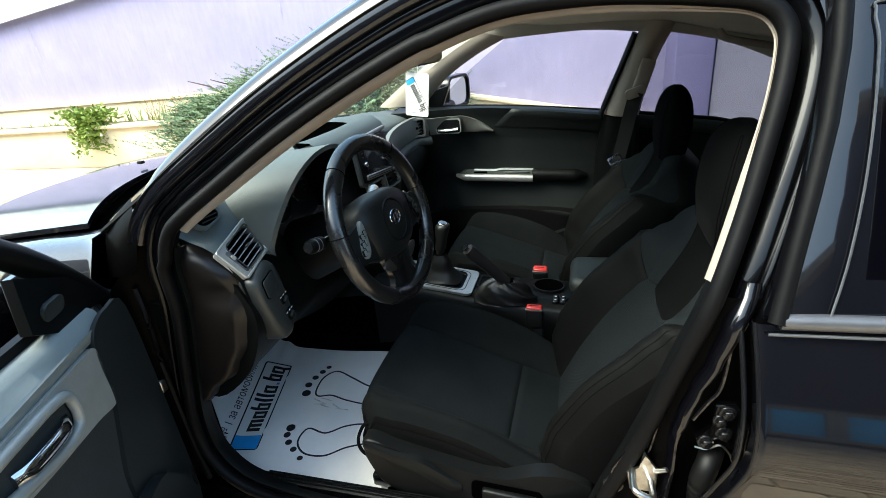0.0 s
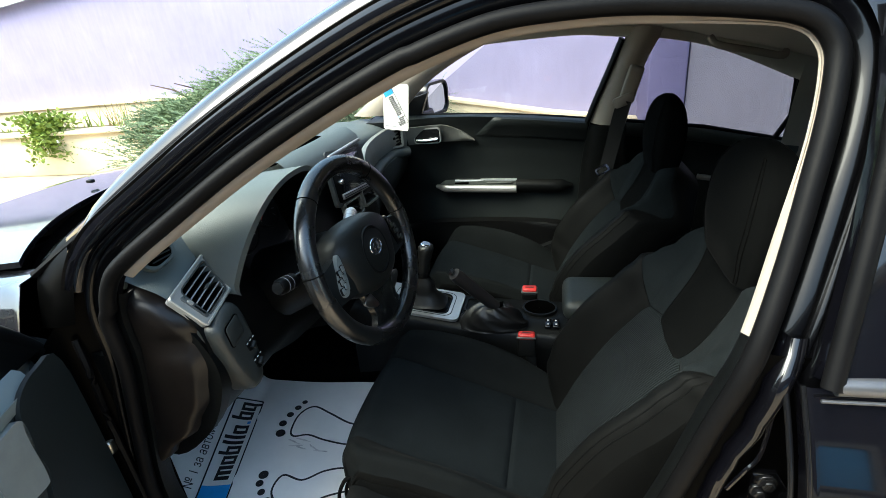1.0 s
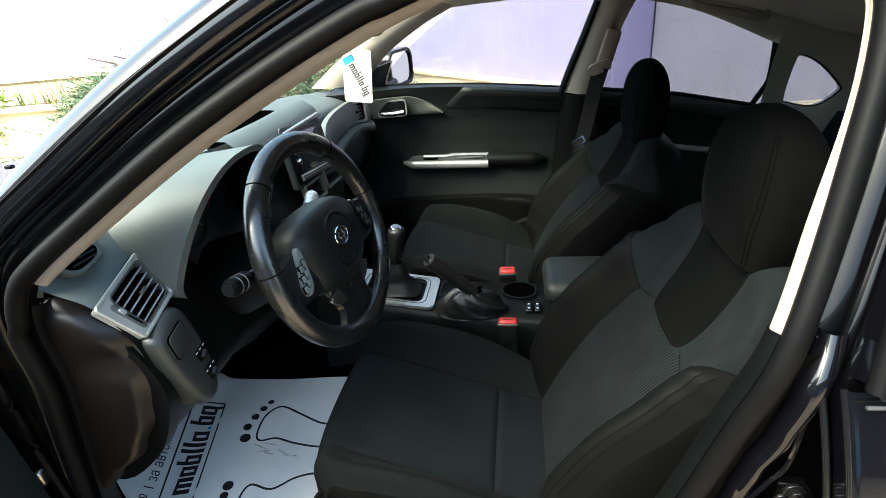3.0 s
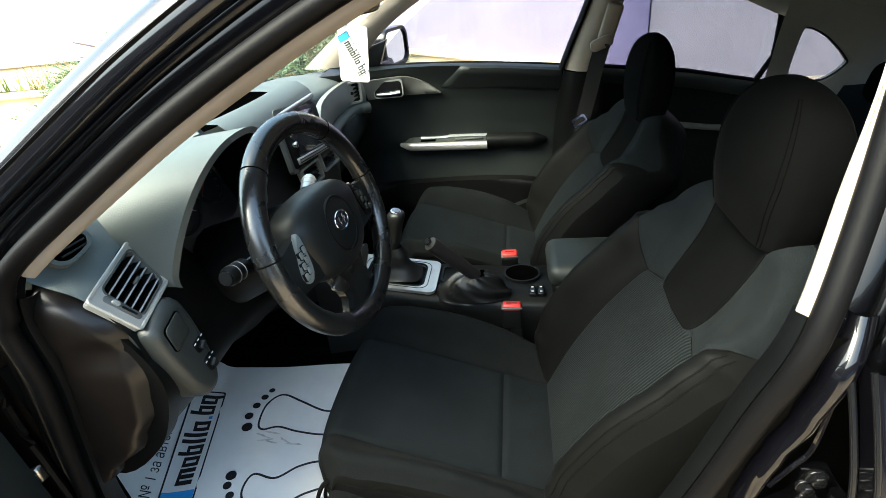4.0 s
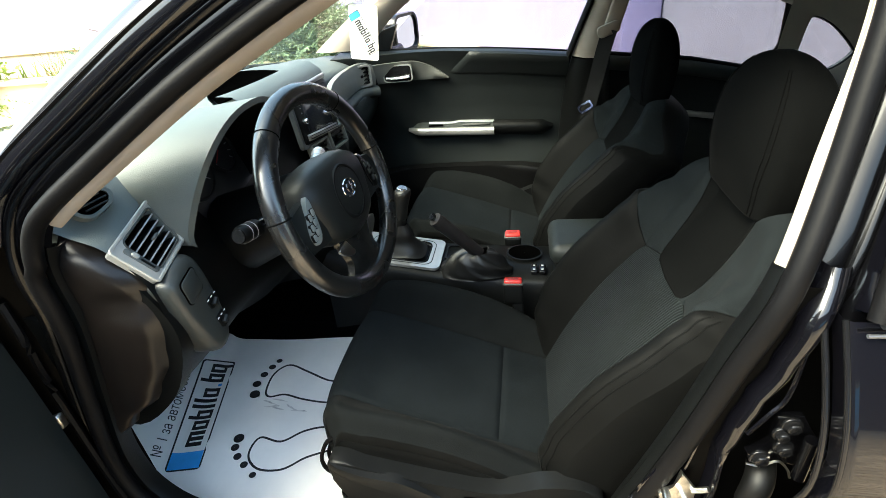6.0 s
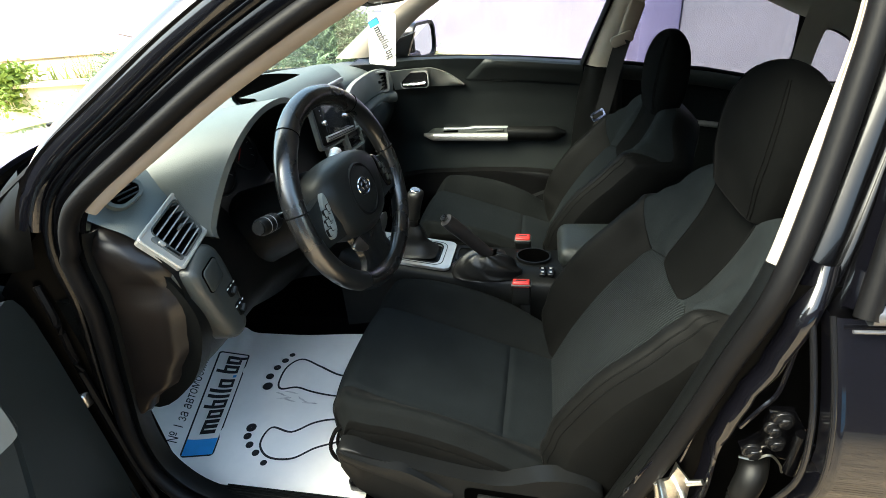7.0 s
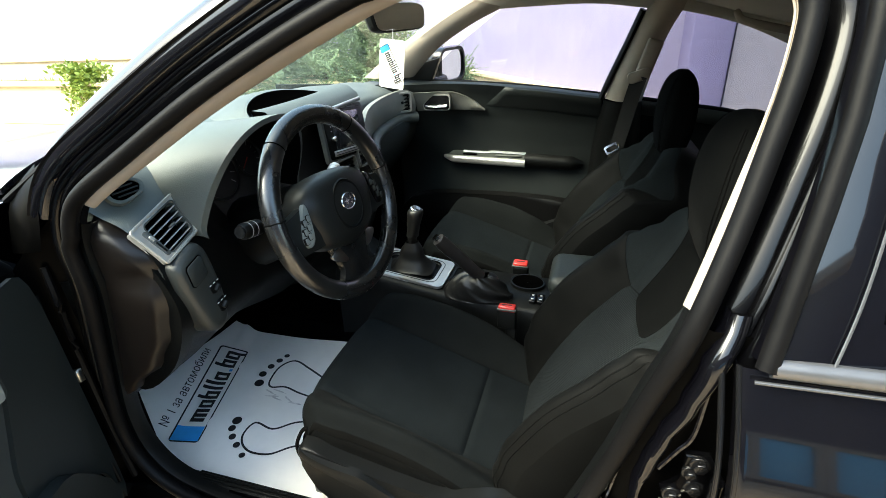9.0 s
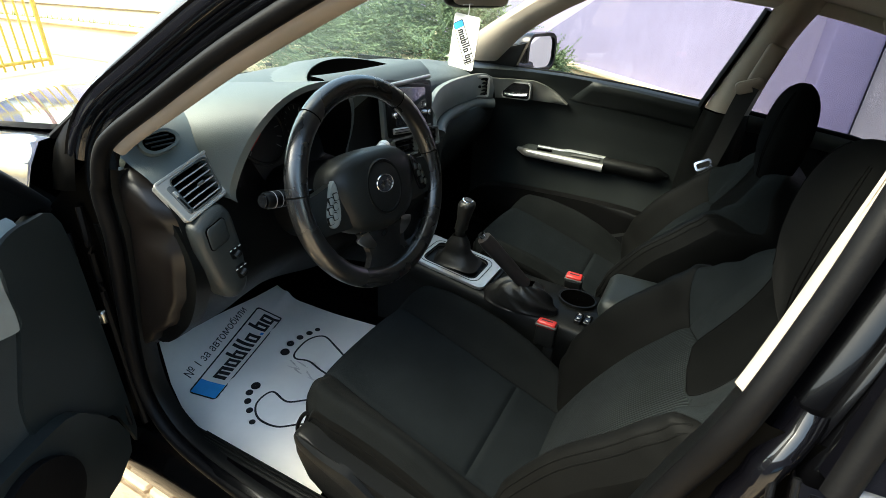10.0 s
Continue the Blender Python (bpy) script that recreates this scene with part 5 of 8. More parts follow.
def build_passenger_door():
    d = thing("passenger_door", (0.1, 0.8, 0.25), "closed passenger door with dark trim, silver bezel and pull", "car door")
    bm = bmesh.new()
    rows = []
    for i in range(29):
        x = lerp(-0.345, 0.505, i / 28)
        bz = belt_z(x)
        row = []
        for j in range(23):
            z = lerp(0.28, bz, j / 22)
            zz = lerp(0.28, 0.95, j / 22)
            y = far_y(x, zz)
            y -= 0.006 * math.exp(-((z - (bz - 0.085 + 0.02 * ss(0.0, 0.3, x))) / 0.010) ** 2) * ss(-0.05, 0.15, x)
            row.append((x, y, z))
        row.append((x, 0.745, bz + 0.006))
        row.append((x, 0.775, bz))
        rows.append(row)
    net(bm, rows)
    part("trim_panel", bm, M_DOORSKIN, d)
    # softer upper pad of the trim, cut slantwise behind the bezel
    def face(x, z):
        return far_y(x, 0.28 + (z - 0.28) * 0.67 / (belt_z(x) - 0.28))

    bm = bmesh.new()
    rows = []
    for i in range(25):
        row = []
        for drop, off in ((0.0, 0.0), (0.006, 0.010), (0.018, 0.016), (0.036, 0.018), (0.056, 0.016), (0.074, 0.011), (0.084, 0.004), (0.088, -0.003)):
            x = lerp(0.150 - 1.05 * drop, 0.502, i / 24)
            z = belt_z(x) - drop
            row.append((x, face(x, z) - off * ss(-0.02, 0.06, i / 24), z))
        rows.append(row)
    net(bm, rows)
    part("upper_pad", bm, M_DOORSKIN, d, "soft dark upper door pad")
    # silver bezel: a tapered leaf
    bm = bmesh.new()
    rows = []
    for i in range(25):
        t = i / 24
        x = lerp(-0.205, 0.060, t)
        hh = 0.5 * (0.072 * (1 - max(0.0, (t - 0.50) / 0.5) ** 1.7) + 0.004)
        zc = lerp(0.856, 0.850, t) + hh
        top = zc + hh
        rows.append([(x, far_y(x, z) - off, z) for z, off in ((zc - hh, 0.0), (zc - hh, 0.012), (lerp(zc - hh, top, 0.33), 0.017), (lerp(zc - hh, top, 0.66), 0.018), (top, 0.014), (top, 0.0))])
    net(bm, rows)
    part("handle_bezel", bm, M_SATIN, d, "satin silver leaf-shaped bezel")
    mm = basis((-0.124, far_y(-0.124, 0.89) - 0.035, 0.890), (1, 0, 0), (0, 0, 1))
    bm = bmesh.new()
    prism(bm, rounded(0.105, 0.056, 0.012), 0.010, mm)
    part("handle_recess", bm, M_GLOSSPL, d)
    bm = bmesh.new()
    ringplate(bm, rounded(0.112, 0.062, 0.014), rounded(0.104, 0.054, 0.011), 0.012, mm)
    part("recess_rim", bm, M_SILVER, d)
    bm = bmesh.new()
    x0 = -0.124
    tube(bm, spline([(x0 - 0.045, far_y(x0, 0.87) - 0.044, 0.872), (x0, far_y(x0, 0.87) - 0.054, 0.872), (x0 + 0.045, far_y(x0, 0.87) - 0.050, 0.876)], 6), 0.008, 8, up=(0, 1, 0), rb=0.006)
    part("release_lever", bm, M_CHROME, d, "chrome inner release lever")
    # pull: slim silver cap, a dark tray behind it with a slot, and a raised silver grip
    cap_rows, tray, lip = [], [], []
    for i in range(25):
        t = i / 24
        x = lerp(-0.135, 0.222, t)
        grow = ss(-0.06, 0.16, t)
        hh = 0.0105 * grow + 0.002
        y = far_y(x, 0.64) - 0.048 * grow
        zc = 0.643 - 0.012 * t
        cap_rows.append([(x, y + 0.010, zc + hh + 0.003), (x, y + 0.003, zc + hh), (x, y, zc + hh - 0.004), (x, y - 0.002, zc), (x, y + 0.001, zc - hh), (x, y + 0.006, zc - hh - 0.004), (x, y + 0.05, zc - hh - 0.006)])
        tray.append([(x, y + 0.010, zc + hh + 0.003), (x, y + 0.022, zc + hh + 0.006 * grow), (x, y + 0.034, zc + hh + 0.017 * grow), (x, y + 0.070, zc + hh + 0.019 * grow)])
        if 0.0 < t:
            up = ss(0.52, 0.60, t)
            lip.append([(x, y + 0.030, zc + hh + 0.014 * grow + 0.004 * up), (x, y + 0.032, zc + hh + 0.019 * grow + 0.006 * up), (x, y + 0.050, zc + hh + 0.021 * grow + 0.006 * up)])
    bm = bmesh.new()
    net(bm, cap_rows)
    part("pull_cap", bm, M_SILVER, d, "satin silver pull cap")
    bm = bmesh.new()
    net(bm, tray)
    part("pull_tray", bm, M_ROLL, d)
    bm = bmesh.new()
    net(bm, lip[5:])
    part("pull_lip", bm, M_SILVER, d, "thin silver edge of the grip")
    # solid bars mark the slots; the front one is black for the slot's shade
    for x0, x1, dz in ((-0.045, 0.015, 0.0), (0.095, 0.205, 0.004)):
        bm = bmesh.new()
        xc = (x0 + x1) / 2
        block(bm, (xc, far_y(xc, 0.64) - 0.026, 0.663 - 0.034 * (xc + 0.13) + dz), (x1 - x0, 0.012, 0.006), bevel=0.002)
        part("pull_opening", bm, M_VOID if x0 < 0 else M_DOORTRIM, d)
    bm = bmesh.new()
    rows = []
    for i in range(13):
        t = i / 12
        x = lerp(0.218, 0.455, t)
        k = 1 - ss(0.80, 1.0, t) * 0.6
        y = far_y(x, 0.62) - 0.042 * k
        zc = 0.640 - 0.008 * t
        rows.append([(x, y + 0.05 * k, zc + 0.034 * k), (x, y + 0.01, zc + 0.022 * k), (x, y, zc), (x, y + 0.012, zc - 0.025 * k), (x, y + 0.05 * k, zc - 0.04 * k)])
    net(bm, rows)
    part("armrest", bm, M_PLASTIC, d)
    bm = bmesh.new()
    prism(bm, [(q.x, q.y) for q in spline([(-0.30, 0.31, 0), (-0.28, 0.46, 0), (0.0, 0.49, 0), (0.40, 0.475, 0), (0.44, 0.40, 0), (0.42, 0.30, 0)], 5, True)], 0.05, basis((0, 0.80, 0), (1, 0, 0), (0, 0, 1)), bevel=0.012)
    part("door_pocket", bm, M_MATT, d)
    # outside skin, frame and glass
    bm = bmesh.new()
    plate(bm, [[(-0.45, 0.83, 0.25), (0.66, 0.83, 0.25)], [(-0.45, 0.85, 0.6), (0.66, 0.85, 0.6)], [(-0.45, 0.81, 0.93), (0.66, 0.81, 0.89)]], 0.02, (0, 1, 0))
    part("outer_skin", bm, M_PAINT, d)
    bm = bmesh.new()
    tube(bm, spline([(0.500, 0.735, 0.905), (0.530, 0.715, 0.99), (0.568, 0.690, 1.09), (0.606, 0.668, 1.195)], 6), 0.011, 8, up=(0, 1, 0), rb=0.02)
    tube(bm, [(x, 0.765, belt_z(x) + 0.002) for x in (-0.2, 0.0, 0.2, 0.4, 0.5)], 0.008, 8)
    part("window_channel", bm, M_RUBBER, d)
    bm = bmesh.new()
    plate(bm, [[(-0.22, 0.775, 0.95), (0.50, 0.775, 0.90)], [(-0.05, 0.745, 1.09), (0.56, 0.745, 1.06)], [(0.15, 0.705, 1.225), (0.62, 0.705, 1.215)]], 0.004, (0, 1, 0))
    g = part("window_glass", bm, M_GLASS, d, "clear side window glass")
    g.visible_shadow = False
    bm = bmesh.new()
    prism(bm, [(-0.40, 0.955), (-0.16, 0.952), (-0.115, 1.055), (-0.20, 1.03)], 0.03, basis((0, 0.765, 0), (1, 0, 0), (0, 0, 1)), bevel=0.004)
    part("mirror_sail", bm, M_PLASTIC, d)
    return d


def build_far_rear_door():
    d = thing("rear_passenger_door", (0.95, 0.78, 0.25), "closed rear door with plain dark trim and tinted window", "car door")
    bm = bmesh.new()
    rows = []
    for i in range(13):
        x = lerp(0.64, 1.24, i / 12)
        bz = linear1([(0.64, 0.892), (0.92, 0.855), (1.24, 0.785)], x)
        rows.append([(x, 0.80, 0.28), (x, 0.815, 0.5), (x, 0.80, 0.66), (x, 0.775, bz - 0.05), (x, 0.745, bz - 0.012), (x, 0.748, bz), (x, 0.78, bz + 0.003)])
    net(bm, rows)
    part("trim_panel", bm, M_DOORSKIN, d)
    bm = bmesh.new()
    rows = []
    for i in range(13):
        x = lerp(0.645, 1.235, i / 12)
        bz = linear1([(0.64, 0.892), (0.92, 0.855), (1.24, 0.785)], x)
        rows.append([(x, 0.766, bz - 0.050), (x, 0.748, bz - 0.040), (x, 0.738, bz - 0.022), (x, 0.737, bz - 0.008), (x, 0.745, bz + 0.003)])
    net(bm, rows)
    part("upper_pad", bm, M_ROLL, d)
    bm = bmesh.new()
    tube(bm, [(x, 0.77, linear1([(0.64, 0.898), (0.92, 0.861), (1.24, 0.790)], x)) for x in (0.64, 0.92, 1.24)], 0.008, 8)
    tube(bm, [(1.176, 0.712, 1.04), (1.182, 0.715, 1.00), (1.192, 0.738, 0.89), (1.16, 0.77, 0.80)], 0.010, 8)
    part("window_channel", bm, M_RUBBER, d)
    bm = bmesh.new()
    plate(bm, [[(0.62, 0.785, 0.885), (1.24, 0.785, 0.78)], [(0.66, 0.745, 1.03), (1.22, 0.745, 0.94)], [(0.70, 0.71, 1.245), (1.18, 0.71, 1.11)]], 0.004, (0, 1, 0))
    g = part("window_glass", bm, M_TINT, d, "tinted rear side glass")
    g.visible_shadow = False
    bm = bmesh.new()
    tube(bm, [(0.92, 0.775, 0.668), (1.02, 0.765, 0.655), (1.14, 0.772, 0.638)], 0.011, 8)
    part("door_pull", bm, M_SILVER, d, "satin silver door pull")
    bm = bmesh.new()
    plate(bm, [[(0.66, 0.84, 0.25), (1.5, 0.84, 0.25)], [(0.66, 0.85, 0.6), (1.5, 0.85, 0.6)], [(0.66, 0.82, 0.87), (1.5, 0.80, 0.75)]], 0.02, (0, 1, 0))
    part("outer_skin", bm, M_PAINT, d)
    return d


def build_side_mirror():
    s = thing("side_mirror", (-0.14, 0.92, 0.95), "black passenger side mirror showing the bright yard", "mirror")
    # the mirror's face looks back towards the rear and inward
    mm = basis((-0.145, 1.00, 1.000), (0.25, 0.96, 0), (0, 0, 1))
    outl = rounded(0.21, 0.145, 0.045, 6)
    bm = bmesh.new()
    rows = []
    for k, dz in ((1.0, 0.012), (1.03, 0.0), (1.02, -0.03), (0.9, -0.07), (0.55, -0.10), (0.05, -0.112)):
        rows.append([mm @ V((x * k, y * k, dz)) for x, y in outl])
    net(bm, rows, False, True)
    part("housing", bm, M_GLOSSPL, s)
    bm = bmesh.new()
    ringplate(bm, outl, rounded(0.188, 0.122, 0.038, 6), 0.012, mm @ Matrix.Translation((0, 0, 0.008)))
    part("rim", bm, M_PLASTIC, s)
    bm = bmesh.new()
    prism(bm, rounded(0.19, 0.124, 0.038, 6), 0.004, mm @ Matrix.Translation((0, 0, 0.004)))
    part("mirror_glass", bm, M_MIRROR, s, "silvered mirror glass")
    bm = bmesh.new()
    tube(bm, [(-0.19, 0.80, 0.965), (-0.17, 0.86, 0.95), (-0.16, 0.93, 0.95)], 0.022, 8)
    part("stalk", bm, M_GLOSSPL, s)
    return s


build_driver_door()
build_rear_door()
build_passenger_door()
build_far_rear_door()
build_side_mirror()

# ---- dashboard ----
def dash_section(y):
    """The dashboard's outline at y, from the windscreen over the brow to the underside: (x, z)."""
    key = [
        (-0.660, [(-0.40, 0.935), (-0.37, 0.955), (-0.335, 0.960), (-0.284, 0.940), (-0.233, 0.915), (-0.193, 0.856), (-0.188, 0.790), (-0.205, 0.700), (-0.30, 0.58)]),
        (-0.545, [(-0.48, 0.945), (-0.42, 0.985), (-0.340, 1.004), (-0.285, 0.990), (-0.240, 0.948), (-0.201, 0.887), (-0.190, 0.800), (-0.195, 0.690), (-0.32, 0.56)]),
        (-0.400, [(-0.64, 0.965), (-0.50, 1.005), (-0.370, 1.005), (-0.300, 0.975), (-0.270, 0.900), (-0.240, 0.840), (-0.200, 0.790), (-0.205, 0.680), (-0.34, 0.56)]),
        (-0.200, [(-0.68, 0.975), (-0.52, 1.010), (-0.380, 1.000), (-0.300, 0.980), (-0.270, 0.905), (-0.235, 0.830), (-0.190, 0.760), (-0.170, 0.670), (-0.30, 0.54)]),
        (0.000, [(-0.69, 0.980), (-0.53, 1.012), (-0.390, 1.000), (-0.300, 0.990), (-0.245, 0.975), (-0.232, 0.900), (-0.205, 0.780), (-0.165, 0.640), (-0.14, 0.48)]),
        (0.200, [(-0.68, 0.978), (-0.52, 1.008), (-0.390, 0.998), (-0.300, 0.982), (-0.255, 0.960), (-0.240, 0.880), (-0.215, 0.770), (-0.190, 0.640), (-0.25, 0.50)]),
        (0.350, [(-0.65, 0.972), (-0.50, 1.000), (-0.380, 0.990), (-0.315, 0.970), (-0.280, 0.940), (-0.275, 0.868), (-0.230, 0.835), (-0.235, 0.740), (-0.40, 0.54)]),
        (0.560, [(-0.57, 0.968), (-0.45, 0.985), (-0.370, 0.975), (-0.310, 0.958), (-0.276, 0.930), (-0.270, 0.862), (-0.222, 0.838), (-0.235, 0.740), (-0.40, 0.54)]),
        (0.720, [(-0.46, 0.960), (-0.41, 0.968), (-0.350, 0.962), (-0.305, 0.948), (-0.272, 0.920), (-0.262, 0.855), (-0.225, 0.830), (-0.245, 0.740), (-0.40, 0.54)]),
    ]
    for (y0, a), (y1, b) in zip(key, key[1:]):
        if y <= y1:
            t = ss(y0, y1, y)
            return [(lerp(p[0], q[0], t), lerp(p[1], q[1], t)) for p, q in zip(a, b)]
    return key[-1][1]


def dash_point(y, s):
    """A point of the dashboard's skin; s runs 0 to 8 over its section."""
    sec = dash_section(y)
    i = min(7, int(s))
    t = s - i
    p = [sec[max(0, min(8, k))] for k in (i - 1, i, i + 1, i + 2)]
    f = lambda k: 0.5 * (2 * p[1][k] + (p[2][k] - p[0][k]) * t + (2 * p[0][k] - 5 * p[1][k] + 4 * p[2][k] - p[3][k]) * t * t + (3 * p[1][k] - 3 * p[2][k] + p[3][k] - p[0][k]) * t ** 3)
    return V((f(0), y, f(1)))


def dash_sheet(bm, y0, y1, s0, s1, ny, ns, lift=0.0):
    rows = []
    for i in range(ny + 1):
        y = lerp(y0, y1, i / ny)
        row = []
        for j in range(ns + 1):
            s = lerp(s0, s1, j / ns)
            q = dash_point(y, s)
            t = dash_point(y, min(8, s + 0.02)) - dash_point(y, max(0, s - 0.02))
            row.append(q + V((-t.z, 0, t.x)).normalized() * -lift if lift else vent_recess(q))
        rows.append(row)
    net(bm, rows)


def vent(parent, m, w, h, slats, frame_mat, r=0.012, border=0.012, tall=False):
    bm = bmesh.new()
    ringplate(bm, rounded(w, h, r), rounded(w - 2 * border, h - 2 * border, r * 0.6), 0.016, m)
    fr = part("vent_frame", bm, frame_mat, parent)
    # deep-black plate stands for the shade inside the duct
    bm = bmesh.new()
    prism(bm, rounded(w - 2 * border + 0.002, h - 2 * border + 0.002, r * 0.6), 0.004, m @ Matrix.Translation((0, 0, -0.012)))
    part("vent_back", bm, M_VOID, fr)
    for k in range(slats):
        bm = bmesh.new()
        t = (k + 0.5) / slats - 0.5
        turn = Matrix.Rotation(radians(30), 4, "X")
        block(bm, (0, 0, 0), (w - 2 * border, 0.0035, 0.011), bevel=0.001)
        bmesh.ops.transform(bm, matrix=m @ Matrix.Translation((0, t * (h - 2 * border), -0.006)) @ turn, verts=bm.verts)
        part("slat", bm, M_PLASTIC, fr)
    bm = bmesh.new()
    block(bm, (0, 0, 0), (0.016, 0.010, 0.012), bevel=0.002)
    bmesh.ops.transform(bm, matrix=m @ Matrix.Translation((0, 0, 0.004)), verts=bm.verts)
    part("vane_tab", bm, M_PLASTIC, fr)
    return fr


VENT_M = basis((-0.2125, -0.6035, 0.9015), (-0.010, 0.111, 0.029), (-0.038, -0.008, 0.060))
VENT_I = VENT_M.inverted()


def vent_warp(x, y):
    """Draws in the lower inner corner of the near vent's outline."""
    s = max(0.0, min(1.0, y / 0.074 + 0.5))
    return (lerp(-0.0575, lerp(0.032, 0.0575, s), (x + 0.0575) / 0.115), y)


def vent_recess(q):
    """Sinks the dashboard's skin behind the near vent's opening."""
    l = VENT_I @ q
    if -0.040 < l.x < 0.046 and abs(l.y) < 0.030 and abs(l.z) < 0.03:
        return q - VENT_M.to_3x3() @ V((0, 0, 0.030))
    return q


def build_near_vent(d):
    m = VENT_M
    w, h = 0.115, 0.074
    up = tuple(m.to_3x3() @ V((0, 0, 1)))
    outer = [vent_warp(x, y) for x, y in rounded(w, h, 0.005)]
    inner = [vent_warp(x + 0.0095, y) for x, y in rounded(0.086, 0.062, 0.009)]
    bm = bmesh.new()
    ringplate(bm, outer, inner, 0.016, m @ Matrix.Translation((0, 0, 0.001)))
    pl = part("vent_frame", bm, M_VENTSILVER, d, "satin silver vent frame")
    bm = bmesh.new()
    tube(bm, [m @ V((x, y, 0.0085)) for x, y in outer], 0.0028, 6, closed=True, up=up)
    part("outer_bead", bm, M_VENTSILVER, pl)
    bm = bmesh.new()
    tube(bm, [m @ V((x, y, 0.0085)) for x, y in inner], 0.0018, 6, closed=True, up=up)
    part("inner_bead", bm, M_ROLL, pl)
    # closing plate, coloured deep black for the duct's shade
    bm = bmesh.new()
    prism(bm, [vent_warp(x + 0.0085, y) for x, y in rounded(0.088, 0.064, 0.009)], 0.003, m @ Matrix.Translation((0, 0, -0.020)))
    part("vent_back", bm, M_VOID, pl, "black plate standing for the dark inside of the duct")
    for k in range(5):
        y = -0.0225 + 0.0112 * k
        x0, x1 = vent_warp(-0.0315, y)[0], vent_warp(0.0485, y)[0]
        sm = m @ Matrix.Translation(((x0 + x1) / 2, y, 0.0)) @ Matrix.Rotation(radians(24), 4, "X")
        bm = bmesh.new()
        block(bm, (0, 0, 0), (x1 - x0, 0.0016, 0.012), bevel=0.0006)
        bmesh.ops.transform(bm, matrix=sm, verts=bm.verts)
        part("slat", bm, M_PLASTIC, pl)
        bm = bmesh.new()
        tube(bm, [sm @ V((-(x1 - x0) / 2, 0, 0.0062)), sm @ V(((x1 - x0) / 2, 0, 0.0062))], 0.0013, 6)
        part("slat_edge", bm, M_GREY, pl)
    for k in range(6):
        x = -0.024 + 0.0125 * k
        bm = bmesh.new()
        block(bm, (0, 0, 0), (0.0014, 0.054, 0.006))
        bmesh.ops.transform(bm, matrix=m @ Matrix.Translation((x, 0, -0.013)), verts=bm.verts)
        part("vane", bm, M_PLASTIC, pl)
    bm = bmesh.new()
    block(bm, (0, 0, 0), (0.013, 0.005, 0.008), bevel=0.0018)
    bmesh.ops.transform(bm, matrix=m @ Matrix.Translation((0.008, 0.0, 0.008)), verts=bm.verts)
    part("vane_tab", bm, M_DOORTRIM, pl)
    bm = bmesh.new()
    prism(bm, rounded(0.010, 0.054, 0.004), 0.004, m @ Matrix.Translation((-0.0415, -0.003, 0.0085)), bevel=0.001)
    tp = part("wheel_plate", bm, M_DOORTRIM, pl, "grey thumb wheel plate")
    bm = bmesh.new()
    prism(bm, rounded(0.0055, 0.011, 0.002), 0.008, m @ Matrix.Translation((-0.0415, 0.008, 0.010)), bevel=0.0015)
    part("thumb_wheel", bm, M_VENTSILVER, tp)
    bm = bmesh.new()
    prism(bm, rounded(0.0025, 0.022, 0.001), 0.002, m @ Matrix.Translation((-0.0415, -0.012, 0.011)))
    part("scale_mark", bm, M_PLASTIC, tp)


